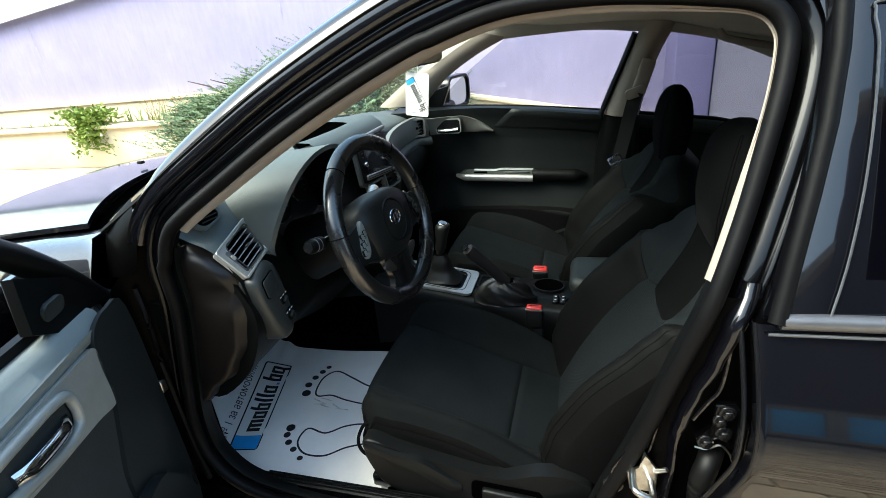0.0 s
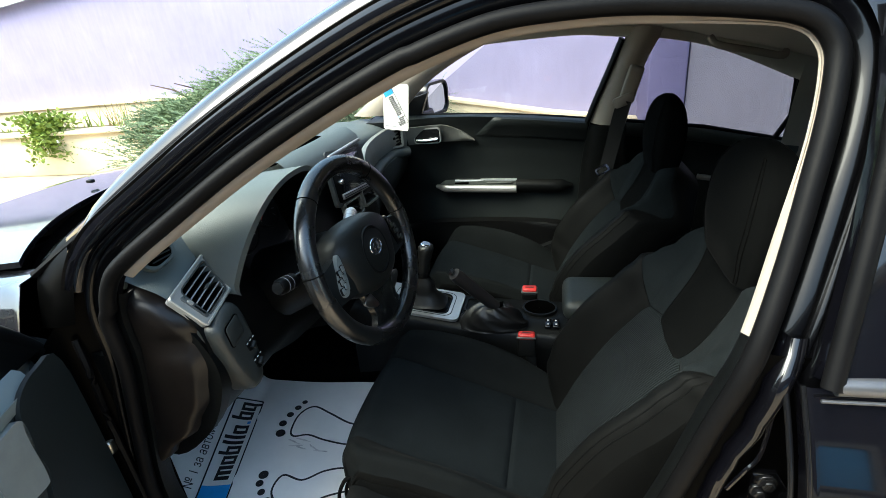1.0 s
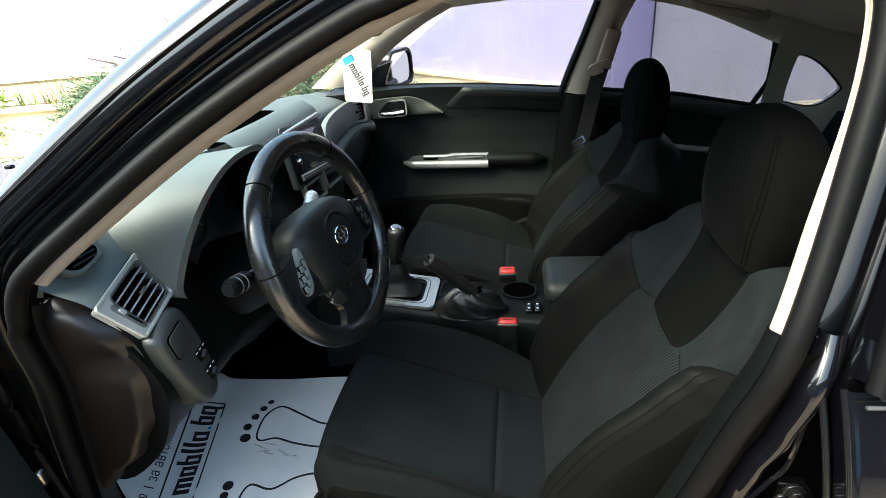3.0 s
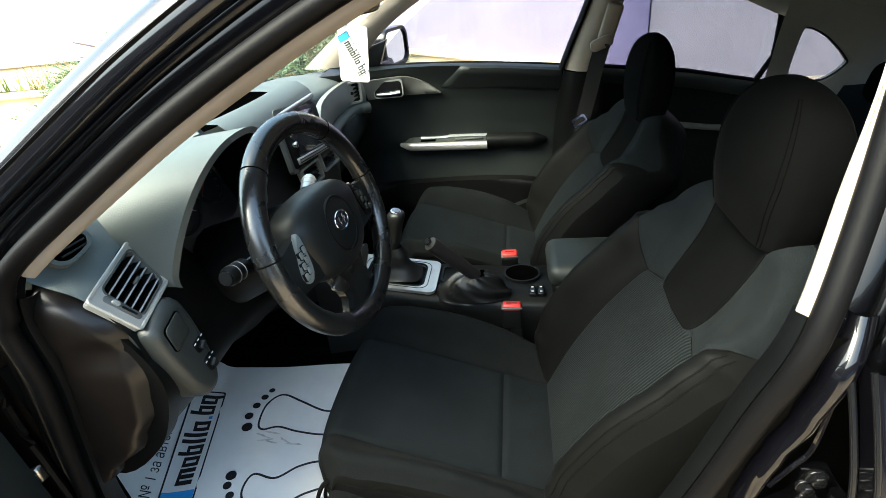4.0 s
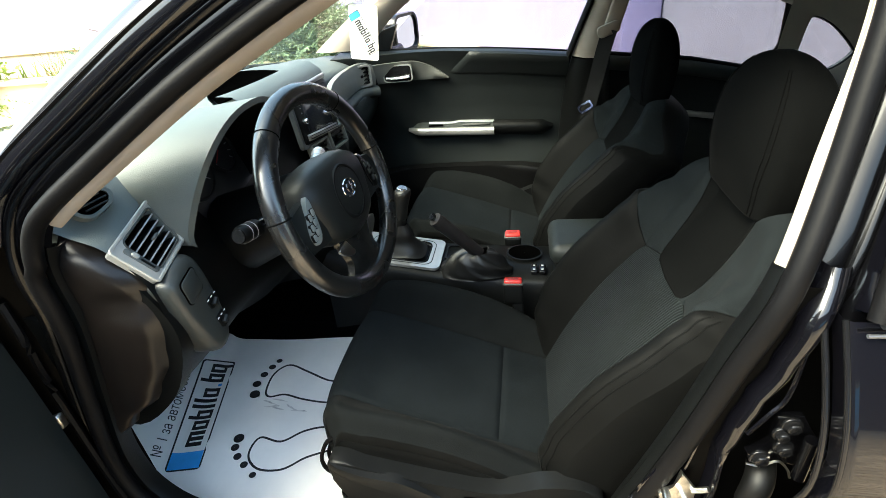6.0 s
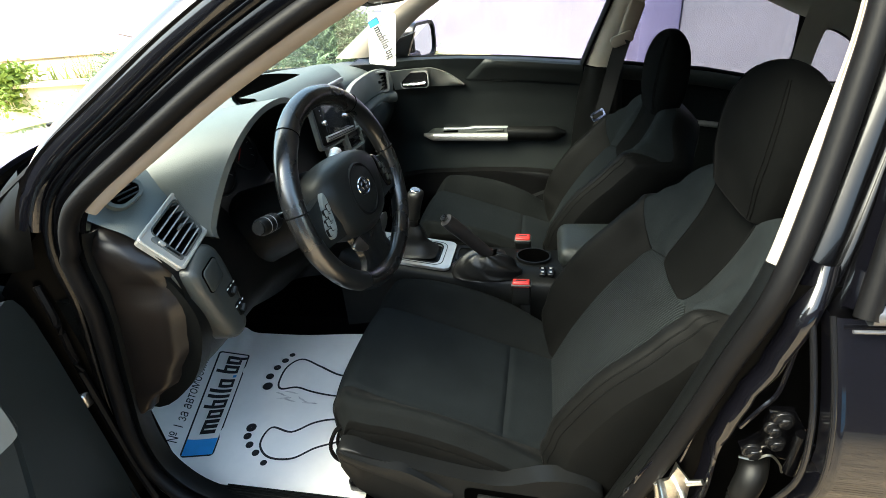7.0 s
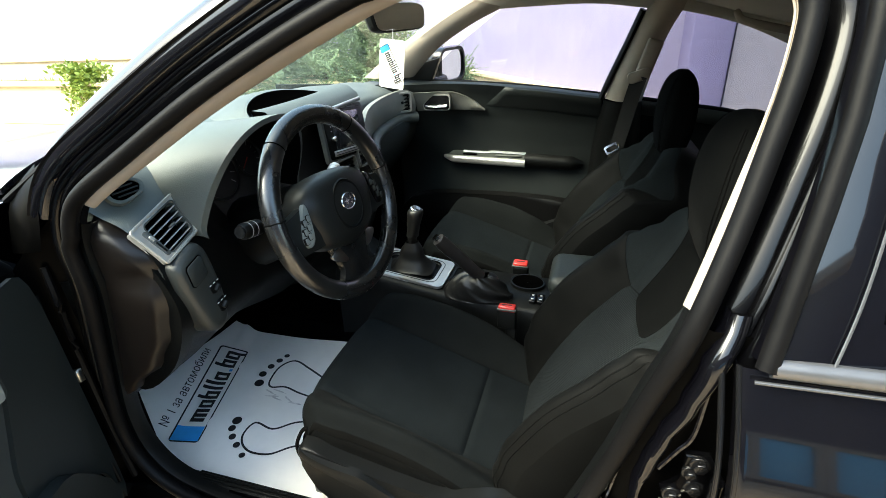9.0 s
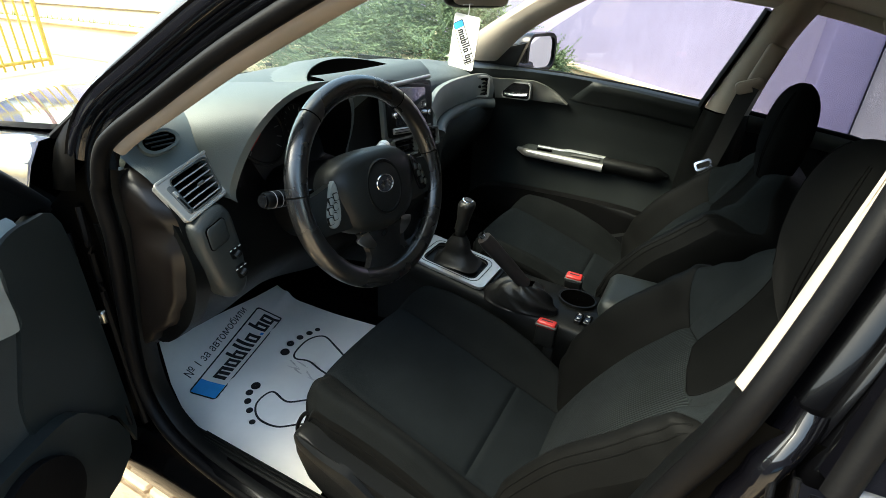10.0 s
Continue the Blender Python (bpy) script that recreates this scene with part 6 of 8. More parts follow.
def build_dashboard():
    d = thing("dashboard", (-0.4, 0.0, 0.55), "dark grey grained dashboard with silver trims and vents", "dashboard")
    bm = bmesh.new()
    dash_sheet(bm, -0.660, 0.735, 0.0, 4.0, 170, 36)
    part("top_pad", bm, M_DASH, d, "soft grey-green grained top pad")
    # lower panel takes the black plastic to carry the shadow it lies in
    bm = bmesh.new()
    dash_sheet(bm, -0.660, -0.13, 4.0, 8.0, 70, 48)
    part("lower_panel", bm, M_PLASTIC, d)
    bm = bmesh.new()
    dash_sheet(bm, -0.13, 0.27, 4.0, 8.0, 24, 24)
    part("centre_fascia", bm, M_PLASTIC, d)
    bm = bmesh.new()
    dash_sheet(bm, 0.27, 0.735, 6.0, 8.0, 26, 14)
    part("glove_box", bm, M_DOORSKIN, d, "closed dark glove box")
    bm = bmesh.new()
    dash_sheet(bm, 0.27, 0.735, 5.0, 6.02, 26, 8)
    dash_sheet(bm, 0.27, 0.735, 4.0, 5.0, 26, 8)
    part("trim_backing", bm, M_DASH, d)
    # padded roll and silver trim of the far side, both bending down at the inner end
    path = spline([(-0.204, 0.215, 0.866), (-0.220, 0.255, 0.882), (-0.238, 0.325, 0.896), (-0.250, 0.42, 0.902), (-0.255, 0.52, 0.903), (-0.253, 0.60, 0.903), (-0.239, 0.655, 0.902), (-0.210, 0.690, 0.900)], 6)
    bm = bmesh.new()
    rows, roll = [], []
    for i, q in enumerate(path):
        t = i / (len(path) - 1)
        way = path[min(i + 1, len(path) - 1)] - path[max(i - 1, 0)]
        nrm = V((way.y, -way.x, 0)).normalized()
        up = V((0, -way.z, math.hypot(way.x, way.y))).normalized()
        hh = lerp(0.036, 0.043, ss(0, 0.36, t))
        rows.append([q + nrm * f + up * hh * k for k, f in ((-1, -0.014), (-1, 0.003), (-0.4, 0.009), (0.4, 0.009), (1, 0.002), (1, -0.014))])
        c = q - up * (hh + 0.019 - 0.004 * (1 - t)) + nrm * 0.012
        roll.append([c + nrm * 0.020 * math.cos(a) + up * lerp(0.014, 0.021, t) * math.sin(a) for a in [2 * math.pi * k / 14 for k in range(14)]])
    net(bm, rows)
    part("silver_trim", bm, M_SATIN, d, "satin silver dashboard trim")
    bm = bmesh.new()
    vs = net(bm, roll, False, True)
    cap(bm, vs[0])
    cap(bm, vs[-1])
    part("padded_roll", bm, M_ROLL, d, "soft dark padded roll")
    vm = basis((-0.253, 0.642, 0.902), (0.78, 0.62, 0), (0, 0, 1))
    vent(d, vm @ Matrix.Translation((0, 0, 0.014)), 0.082, 0.076, 5, M_SILVER, border=0.006, r=0.012)
    build_near_vent(d)
    # side window demister
    sm = basis((-0.274, -0.609, 0.9705), (0.10, 1, 0.16), (-0.62, -0.1, 0.72))
    outl = [(q.x, q.y) for q in spline([(-0.034, 0.0, 0), (-0.026, 0.016, 0), (0.012, 0.019, 0), (0.028, 0.012, 0), (0.034, -0.002, 0), (0.020, -0.016, 0), (-0.014, -0.019, 0), (-0.028, -0.013, 0)], 4, True)]
    bm = bmesh.new()
    ringplate(bm, outl, [(x * 0.80, y * 0.74) for x, y in outl], 0.010, sm)
    dv = part("demister_rim", bm, M_DASH, d)
    # nearly flush black plate draws the outlet's inner shade
    bm = bmesh.new()
    prism(bm, [(x * 0.81, y * 0.75) for x, y in outl], 0.003, sm @ Matrix.Translation((0, 0, 0.001)))
    part("demister_back", bm, M_VOID, dv, "black plate standing for the dark demister outlet")
    for k in range(3):
        bm = bmesh.new()
        block(bm, (0, 0, 0), (0.046 - 0.008 * abs(k - 1), 0.0022, 0.004))
        bmesh.ops.transform(bm, matrix=sm @ Matrix.Translation((0, -0.008 + 0.008 * k, 0.0035)) @ Matrix.Rotation(radians(-9), 4, "Z"), verts=bm.verts)
        part("slat", bm, M_HUB, dv)
    # switch pod below the near vent
    pm = basis((-0.162, -0.592, 0.803), (-0.02, 1, 0.16), (-0.10, -0.05, 1))
    bm = bmesh.new()
    rows = []
    shape = [(-0.055 + (q.x + 0.055) * 0.80, q.y) for q in spline([(-0.055, 0.044, 0), (-0.03, 0.066, 0), (0.024, 0.072, 0), (0.042, 0.056, 0), (0.039, 0.0, 0), (0.028, -0.06, 0), (0.006, -0.100, 0), (-0.034, -0.100, 0), (-0.052, -0.05, 0)], 5, True)]
    for k, zz in ((1.0, -0.07), (1.0, -0.022), (0.975, -0.010), (0.92, -0.003), (0.80, 0.0005), (0.5, 0.002), (0.02, 0.002)):
        rows.append([pm @ V((x * k, (y + 0.02) * k - 0.02, zz)) for x, y in shape])
    net(bm, rows, False, True)
    pod = part("switch_pod", bm, M_PODPL, d, "dark grey switch pod")
    lid = [(x - 0.018 + 0.10 * y, y + 0.029 + 0.12 * x) for x, y in rounded(0.042, 0.042, 0.007)]
    # black sheet under the lid draws the dark of its gap
    bm = bmesh.new()
    prism(bm, lid, 0.004, pm @ Matrix.Translation((0, 0, 0.0012)))
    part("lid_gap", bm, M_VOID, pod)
    bm = bmesh.new()
    prism(bm, [(-0.018 + (x + 0.018) * 0.95, 0.029 + (y - 0.029) * 0.95) for x, y in lid], 0.004, pm @ Matrix.Translation((0, 0, 0.0022)), bevel=0.0012)
    part("coin_tray_lid", bm, M_PODPL, pod)
    for dx, dy, w, h in ((0.000, -0.020, 0.024, 0.020), (-0.003, -0.058, 0.022, 0.026)):
        bm = bmesh.new()
        prism(bm, rounded(w, h, 0.004), 0.006, pm @ Matrix.Translation((dx, dy, 0.0015)), bevel=0.0015)
        sw = part("switch", bm, M_PLASTIC, pod)
        bm = bmesh.new()
        tube(bm, [pm @ V((dx - 0.006, dy - 0.004, 0.007)), pm @ V((dx + 0.005, dy + 0.001, 0.007))], 0.0045, 10)
        part("thumb_wheel", bm, M_HUB, sw)
        for k in range(3):
            bm = bmesh.new()
            block(bm, (0, 0, 0), (0.0045, 0.0016, 0.0008))
            bmesh.ops.transform(bm, matrix=pm @ Matrix.Translation((dx - 0.010 + 0.010 * k, dy + 0.009, 0.005)), verts=bm.verts)
            part("mark", bm, M_WHITEMARK, sw)
    # end cap with its two soft bulges
    bm = bmesh.new()
    rows = []
    for i in range(23):
        t = i / 22
        z = lerp(0.535, 0.943, t)
        xf = linear1([(0.535, -0.395), (0.60, -0.385), (0.75, -0.355), (0.90, -0.325), (0.955, -0.30)], z)
        xr = curve1([(0.535, -0.375), (0.585, -0.320), (0.645, -0.245), (0.72, -0.200), (0.785, -0.184), (0.825, -0.188), (0.858, -0.193), (0.89, -0.214), (0.915, -0.236), (0.934, -0.286), (0.945, -0.30)], z)
        row = []
        for j in range(15):
            u = j / 14
            x = lerp(xf, xr, u)
            g = 0.016 * math.exp(-((z - 0.835) / 0.018) ** 2) * ss(0.1, 0.8, u)
            y = -0.668 - 0.016 * math.sin(math.pi * min(1, u * 1.05)) ** 0.6 + g + 0.028 * max(ss(0.82, 1.0, u), ss(0.915, 0.943, z))
            row.append((x, y, z))
        rows.append(row)
    net(bm, rows)
    part("end_cap", bm, M_ENDCAP, d, "brown-black glossy dashboard end cap")
    bm = bmesh.new()
    prism(bm, [(q.x, q.y) for q in spline([(-0.36, 0.56, 0), (-0.25, 0.62, 0), (-0.19, 0.72, 0), (-0.185, 0.80, 0), (-0.235, 0.885, 0), (-0.30, 0.915, 0), (-0.42, 0.89, 0), (-0.46, 0.70, 0)], 5, True)], 0.03, basis((0, -0.645, 0), (1, 0, 0), (0, 0, 1)))
    part("end_backing", bm, M_PLASTIC, d)
    return d


def build_cluster(d):
    """The instrument hood, an arched shell, with dials inside."""
    cy, lipx = -0.395, -0.105
    bm = bmesh.new()
    rows = []
    for k in range(9):
        t = k / 8
        x = lerp(lipx, -0.44, t)
        row = []
        for j in range(33):
            a = math.pi * (-0.06 + 1.12 * j / 32)
            w = lerp(0.168, 0.20, t)
            h = lerp(0.170, 0.115, t)
            zb = lerp(0.888, 0.905, t)
            sx = 0.075 * (1 - math.sin(max(0.0, min(math.pi, a)))) * (1 - t)
            row.append((x - sx, cy - w * math.copysign(abs(math.cos(a)) ** 0.85, math.cos(a)), zb + h * max(-0.2, math.sin(a)) ** 1.0 if math.sin(a) > 0 else zb + 0.09 * math.sin(a)))
        rows.append(row)
    net(bm, rows)
    rows2 = [[V(p) + V((0, (cy - p[1]) * 0.07, -0.010)) for p in r] for r in rows[:7]]
    for j in range(32):
        vs = [bm.verts.new(q) for q in (rows[0][j], rows[0][j + 1], rows2[0][j + 1], rows2[0][j])]
        bm.faces.new(vs)
    hood = part("instrument_hood", bm, M_DASH, d, "arched grey instrument hood")
    bm = bmesh.new()
    net(bm, rows2)
    part("hood_lining", bm, M_PLASTIC, hood, "black hood lining")
    bm = bmesh.new()
    m = basis((-0.275, cy, 0.925), (0, 1, 0), (-0.35, 0, 0.94))
    prism(bm, [(q.x, q.y) for q in spline([(-0.17, -0.07, 0), (-0.165, 0.04, 0), (-0.08, 0.10, 0), (0.08, 0.10, 0), (0.165, 0.04, 0), (0.17, -0.07, 0)], 5, True)], 0.01, m)
    cl = part("instrument_panel", bm, M_GAUGE, d, "dark unlit instrument panel")
    for cx, r in ((-0.115, 0.050), (0.0, 0.062), (0.110, 0.045)):
        bm = bmesh.new()
        tube(bm, [m @ V((cx + r * math.cos(a), 0.012 + r * math.sin(a), 0.012)) for a in [2 * math.pi * k / 36 for k in range(36)]], 0.0035, 6, closed=True, up=(1, 0, 0))
        part("dial_ring", bm, M_HUB, cl)
        bm = bmesh.new()
        for k in range(12):
            a = radians(-40 + 260 * k / 11)
            rm = m @ Matrix.Translation((cx, 0.012, 0.0065)) @ Matrix.Rotation(a, 4, "Z") @ Matrix.Translation((r * 0.82, 0, 0))
            block(bm, (0, 0, 0), (r * 0.2, 0.0016, 0.001), None)
            bmesh.ops.transform(bm, matrix=rm, verts=bm.verts[-8:])
        part("dial_marks", bm, M_GREY, cl)
        bm = bmesh.new()
        rm = m @ Matrix.Translation((cx, 0.012, 0.009)) @ Matrix.Rotation(radians(215), 4, "Z")
        block(bm, (r * 0.35, 0, 0), (r * 0.75, 0.002, 0.001))
        bmesh.ops.transform(bm, matrix=rm, verts=bm.verts)
        part("needle", bm, M_RED, cl)


def build_centre(d):
    """Top pocket hood, display and centre stack fittings."""
    # crescent pocket in the top pad, its inner shade put in as deep black
    bm = bmesh.new()
    rows = []
    for i in range(17):
        t = i / 16
        y = lerp(-0.205, 0.150, t)
        b = math.sin(math.pi * t) ** 0.7
        xr = -0.262 - 0.025 * (1 - b)
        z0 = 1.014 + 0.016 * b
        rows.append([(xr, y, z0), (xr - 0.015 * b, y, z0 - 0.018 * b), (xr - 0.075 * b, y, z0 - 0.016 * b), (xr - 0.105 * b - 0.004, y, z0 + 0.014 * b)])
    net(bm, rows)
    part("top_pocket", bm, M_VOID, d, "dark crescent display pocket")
    bm = bmesh.new()
    rows = []
    for i in range(17):
        t = i / 16
        y = lerp(-0.215, 0.160, t)
        b = math.sin(math.pi * t) ** 0.7
        xr = -0.262 - 0.025 * (1 - b)
        rows.append([(xr - 0.108 * b - 0.006, y, 1.012 + 0.031 * b), (xr - 0.120 * b - 0.012, y, 1.012 + 0.034 * b), (xr - 0.20 * b - 0.03, y, 1.006 + 0.022 * b), (xr - 0.28, y, 0.998)])
    net(bm, rows)
    part("pocket_hood", bm, M_DASH, d)
    bm = bmesh.new()
    rows = []
    for i in range(17):
        t = i / 16
        y = lerp(-0.215, 0.215, t)
        b = math.sin(math.pi * min(1, t * 1.1)) ** 0.6 if t < 0.9 else 0.3
        rows.append([(-0.266 - 0.02 * (1 - b), y, 1.031), (-0.250, y, 1.028), (-0.222, y, 1.006), (-0.214, y, 0.985), (-0.228, y, 0.978)])
    net(bm, rows)
    part("pocket_lip", bm, M_DASH, d)
    bm = bmesh.new()
    block(bm, (-0.213, 0.09, 0.990), (0.010, 0.23, 0.012), bevel=0.003)
    part("silver_strip", bm, M_SILVER, d, "satin silver strip over the display")
    # display
    m = basis((-0.212, 0.085, 0.915), (0.0, 1, -0.12), (-0.16, 0.1, 0.98))
    bm = bmesh.new()
    prism(bm, rounded(0.235, 0.135, 0.008), 0.02, m, bevel=0.003)
    sc = part("display_unit", bm, M_PLASTIC, d, "aftermarket touch display with side knobs")
    bm = bmesh.new()
    prism(bm, rounded(0.165, 0.100, 0.004), 0.004, m @ Matrix.Translation((0.0, 0.008, 0.011)), bevel=0.001)
    part("screen", bm, M_SCREEN, sc, "dark blank display glass")
    bm = bmesh.new()
    block(bm, (0, 0, 0), (0.20, 0.016, 0.008), bevel=0.002)
    bmesh.ops.transform(bm, matrix=m @ Matrix.Translation((0, -0.053, 0.012)), verts=bm.verts)
    bar = part("button_bar", bm, M_SILVER, sc)
    for dy in (-0.0565, -0.0495):
        bm = bmesh.new()
        block(bm, (0, 0, 0), (0.196, 0.0018, 0.002))
        bmesh.ops.transform(bm, matrix=m @ Matrix.Translation((0, dy, 0.0165)), verts=bm.verts)
        part("bar_groove", bm, M_MATT, bar)
    for k in range(4):
        bm = bmesh.new()
        block(bm, (0, 0, 0), (0.004, 0.003, 0.001))
        bmesh.ops.transform(bm, matrix=m @ Matrix.Translation((-0.092, 0.045 - 0.012 * k, 0.0105)), verts=bm.verts)
        part("mark", bm, M_GREY, sc)
    for dx in (-0.098, 0.098):
        bm = bmesh.new()
        prism(bm, disc(0.0075, 18), 0.012, m @ Matrix.Translation((dx * 0.93, -0.012, 0.014)), bevel=0.002)
        part("knob", bm, M_CHROME, sc)
    bm = bmesh.new()
    ringplate(bm, rounded(0.262, 0.155, 0.012), rounded(0.238, 0.138, 0.010), 0.012, m)
    part("display_surround", bm, M_DOORTRIM, sc)
    # centre vents and climate knobs below
    for dy in (-0.055, 0.075):
        vm = basis((-0.190, 0.085 + dy, 0.825), (0, 1, -0.06), (-0.2, 0, 0.98))
        vent(d, vm, 0.115, 0.055, 4, M_SATIN, r=0.008, border=0.005)
    for k in range(3):
        bm = bmesh.new()
        km = basis((-0.165, 0.0 + 0.07 * k, 0.725), (0, 1, 0), (-0.25, 0, 0.97))
        prism(bm, disc(0.025, 24), 0.022, km, bevel=0.004)
        part("climate_knob", bm, M_SILVER, d)


DASH = build_dashboard()
build_cluster(DASH)
build_centre(DASH)


# ---- steering wheel and column ----
def build_wheel():
    c = V((0.014, -0.397, 0.890))
    tilt, yaw = radians(15.5), radians(-7)
    nrm = V((math.cos(tilt) * math.cos(yaw), math.cos(tilt) * math.sin(yaw), math.sin(tilt)))
    right = V((-math.sin(yaw), math.cos(yaw), 0))
    up = nrm.cross(right)
    w = thing("steering_wheel", c - nrm * 0.05, "black leather three-spoke steering wheel with silver accents", "steering wheel")

    def W(a, b, n=0.0):
        return c + right * a + up * b + nrm * n

    mw = basis(c, right, up)
    R = 0.1755
    for name, a0, a1, mat in (("rim_upper", 8, 172, M_LEATHER), ("rim_lower", 172, 368, M_LEATHER)):
        bm = bmesh.new()
        pts = [W(R * math.cos(radians(a)), R * math.sin(radians(a))) for a in [lerp(a0, a1, k / 48) for k in range(49)]]
        tube(bm, pts, 0.0188, 16, up=tuple(nrm), rb=0.0185)
        part(name, bm, mat, w)
    for a in (8, 172, 128, 52):
        bm = bmesh.new()
        q = W(R * math.cos(radians(a)), R * math.sin(radians(a)))
        t = (right * -math.sin(radians(a)) + up * math.cos(radians(a)))
        o = (q - c).normalized()
        tube(bm, [q + o * 0.0190 * math.cos(b) + nrm * 0.0188 * math.sin(b) for b in [2 * math.pi * k / 16 for k in range(16)]], 0.0012, 4, closed=True, up=tuple(t))
        part("rim_seam", bm, M_THREAD, w)
    # hub pad
    bm = bmesh.new()
    out = spline([(-0.102, 0.030, 0), (-0.056, 0.060, 0), (0.056, 0.060, 0), (0.102, 0.030, 0), (0.099, -0.02, 0), (0.074, -0.070, 0), (0, -0.090, 0), (-0.074, -0.070, 0), (-0.099, -0.02, 0)], 5, True)
    rows = []
    for k, zz in ((1.0, -0.045), (1.02, -0.02), (1.0, -0.004), (0.93, 0.010), (0.75, 0.020), (0.45, 0.025), (0.02, 0.026)):
        rows.append([W(q.x * k, q.y * k, zz) for q in out])
    net(bm, rows, False, True)
    part("hub_pad", bm, M_HUB, w)
    bm = bmesh.new()
    tube(bm, [W(0.043 * math.cos(a), -0.006 + 0.048 * math.sin(a), 0.0225) for a in [2 * math.pi * k / 40 for k in range(40)]], 0.0034, 6, closed=True, up=tuple(nrm))
    part("hub_ring", bm, M_MATT, w)
    bm = bmesh.new()
    tube(bm, [W(0.021 * math.cos(a), 0.0 + 0.0155 * math.sin(a), 0.0265) for a in [2 * math.pi * k / 32 for k in range(32)]], 0.0014, 6, closed=True, up=tuple(nrm))
    em = part("emblem", bm, M_CHROME, w, "chrome oval badge")
    bm = bmesh.new()
    prism(bm, disc(0.020, 28, 0.0145), 0.002, mw @ Matrix.Translation((0, 0, 0.0262)))
    part("badge_field", bm, M_SCREEN, em)
    for bx, by, br in ((-0.006, 0.001, 0.0085), (0.007, 0.005, 0.004), (0.011, 0.0, 0.0038), (0.007, -0.005, 0.004)):
        bm = bmesh.new()
        prism(bm, [(bx + br * (1.0 if k % 2 == 0 else 0.28) * math.cos(k * math.pi / 4), by + br * 0.8 * (1.0 if k % 2 == 0 else 0.28) * math.sin(k * math.pi / 4)) for k in range(8)], 0.0015, mw @ Matrix.Translation((0, 0, 0.0275)))
        part("badge_mark", bm, M_CHROME, em)
    # spokes
    for s in (-1, 1):
        bm = bmesh.new()
        rows = []
        for t in [k / 8 for k in range(9)]:
            x = s * lerp(0.07, 0.170, t)
            yc = -0.012 - 0.010 * t
            hh = lerp(0.046, 0.036, ss(0, 0.8, t))
            n = lerp(0.008, 0.002, t)
            rows.append([W(x, yc + hh, n - 0.022), W(x, yc + hh, n - 0.004), W(x, yc + hh * 0.5, n + 0.002), W(x, yc - hh * 0.5, n + 0.002), W(x, yc - hh, n - 0.004), W(x, yc - hh, n - 0.022)])
        net(bm, rows, False, True)
        sp = part("spoke", bm, M_HUB, w)
        bm = bmesh.new()
        outl = spline([(s * 0.101, 0.030, 0), (s * 0.112, 0.022, 0), (s * 0.128, -0.006, 0), (s * 0.135, -0.030, 0), (s * 0.128, -0.044, 0), (s * 0.112, -0.040, 0), (s * 0.103, -0.012, 0)], 4, True)
        prism(bm, [(q.x, q.y) for q in (outl if s > 0 else outl[::-1])], 0.010, mw @ Matrix.Translation((0, 0, 0.006)), bevel=0.002)
        part("spoke_insert", bm, M_BELTPAD if s < 0 else M_GLOSSPL, sp, "silver switch surround" if s < 0 else "")
        for k in range(6):
            at = mw @ Matrix.Translation((s * (0.1085 + 0.0055 * (k // 2) + 0.0115 * (k % 2)), 0.006 - 0.0155 * (k // 2) - 0.005 * (k % 2), 0.0105))
            bm = bmesh.new()
            prism(bm, rounded(0.0105, 0.0135, 0.002), 0.004, at, bevel=0.0005)
            part("button_well", bm, M_MATT, sp)
            bm = bmesh.new()
            prism(bm, rounded(0.0080, 0.0110, 0.002), 0.007, at, bevel=0.001)
            part("wheel_button", bm, M_BELTPAD if s < 0 else M_ROLL, sp)
    bm = bmesh.new()
    rows = []
    for t in [k / 8 for k in range(9)]:
        y = lerp(-0.065, -0.168, t)
        hw = lerp(0.066, 0.048, ss(0, 0.6, t)) + 0.026 * ss(0.6, 1, t)
        n = lerp(0.006, 0.0, t)
        rows.append([W(-hw, y, n - 0.02), W(-hw, y, n - 0.006), W(-hw * 0.6, y, n), W(hw * 0.6, y, n), W(hw, y, n - 0.006), W(hw, y, n - 0.02)])
    net(bm, rows, False, True)
    lo = part("lower_spoke", bm, M_LEATHER, w)
    for s in (-1, 1):
        bm = bmesh.new()
        outl = spline([(s * 0.028, -0.080, 0), (s * 0.074, -0.084, 0), (s * 0.066, -0.100, 0), (s * 0.036, -0.112, 0)], 4, True)
        prism(bm, [(q.x, q.y) for q in (outl if s > 0 else outl[::-1])], 0.006, mw @ Matrix.Translation((0, 0, 0.0)), bevel=0.001)
        part("spoke_accent", bm, M_ACCENT, lo, "silver spoke accent")
    # column shroud and stalks
    col = thing("steering_column", (-0.15, -0.39, 0.80), "black column shroud with light and wiper stalks", "steering column")
    bm = bmesh.new()
    rows = []
    for t in [k / 8 for k in range(9)]:
        q = c - nrm * lerp(0.045, 0.28, t) + V((0, 0, -0.004 - 0.03 * t))
        hw, hh = lerp(0.066, 0.088, t), lerp(0.058, 0.086, t)
        rows.append([q + right * hw * math.cos(a) + up * hh * math.sin(a) for a in [2 * math.pi * k / 20 for k in range(20)]])
    vs = net(bm, rows, False, True)
    cap(bm, vs[0])
    part("shroud", bm, M_PLASTIC, col)
    for s, tip in ((-1, V((-0.078, -0.580, 0.897))), (1, V((-0.085, -0.215, 0.905)))):
        bm = bmesh.new()
        q0 = c - nrm * 0.085 + right * s * 0.045
        tube(bm, spline([q0, q0.lerp(tip, 0.5) + V((0, 0, 0.004)), tip], 6), 0.008, 8, scale=lambda t: 0.8 + 0.4 * t)
        st = part("stalk", bm, M_GLOSSPL, col)
        bm = bmesh.new()
        way = (tip - q0).normalized()
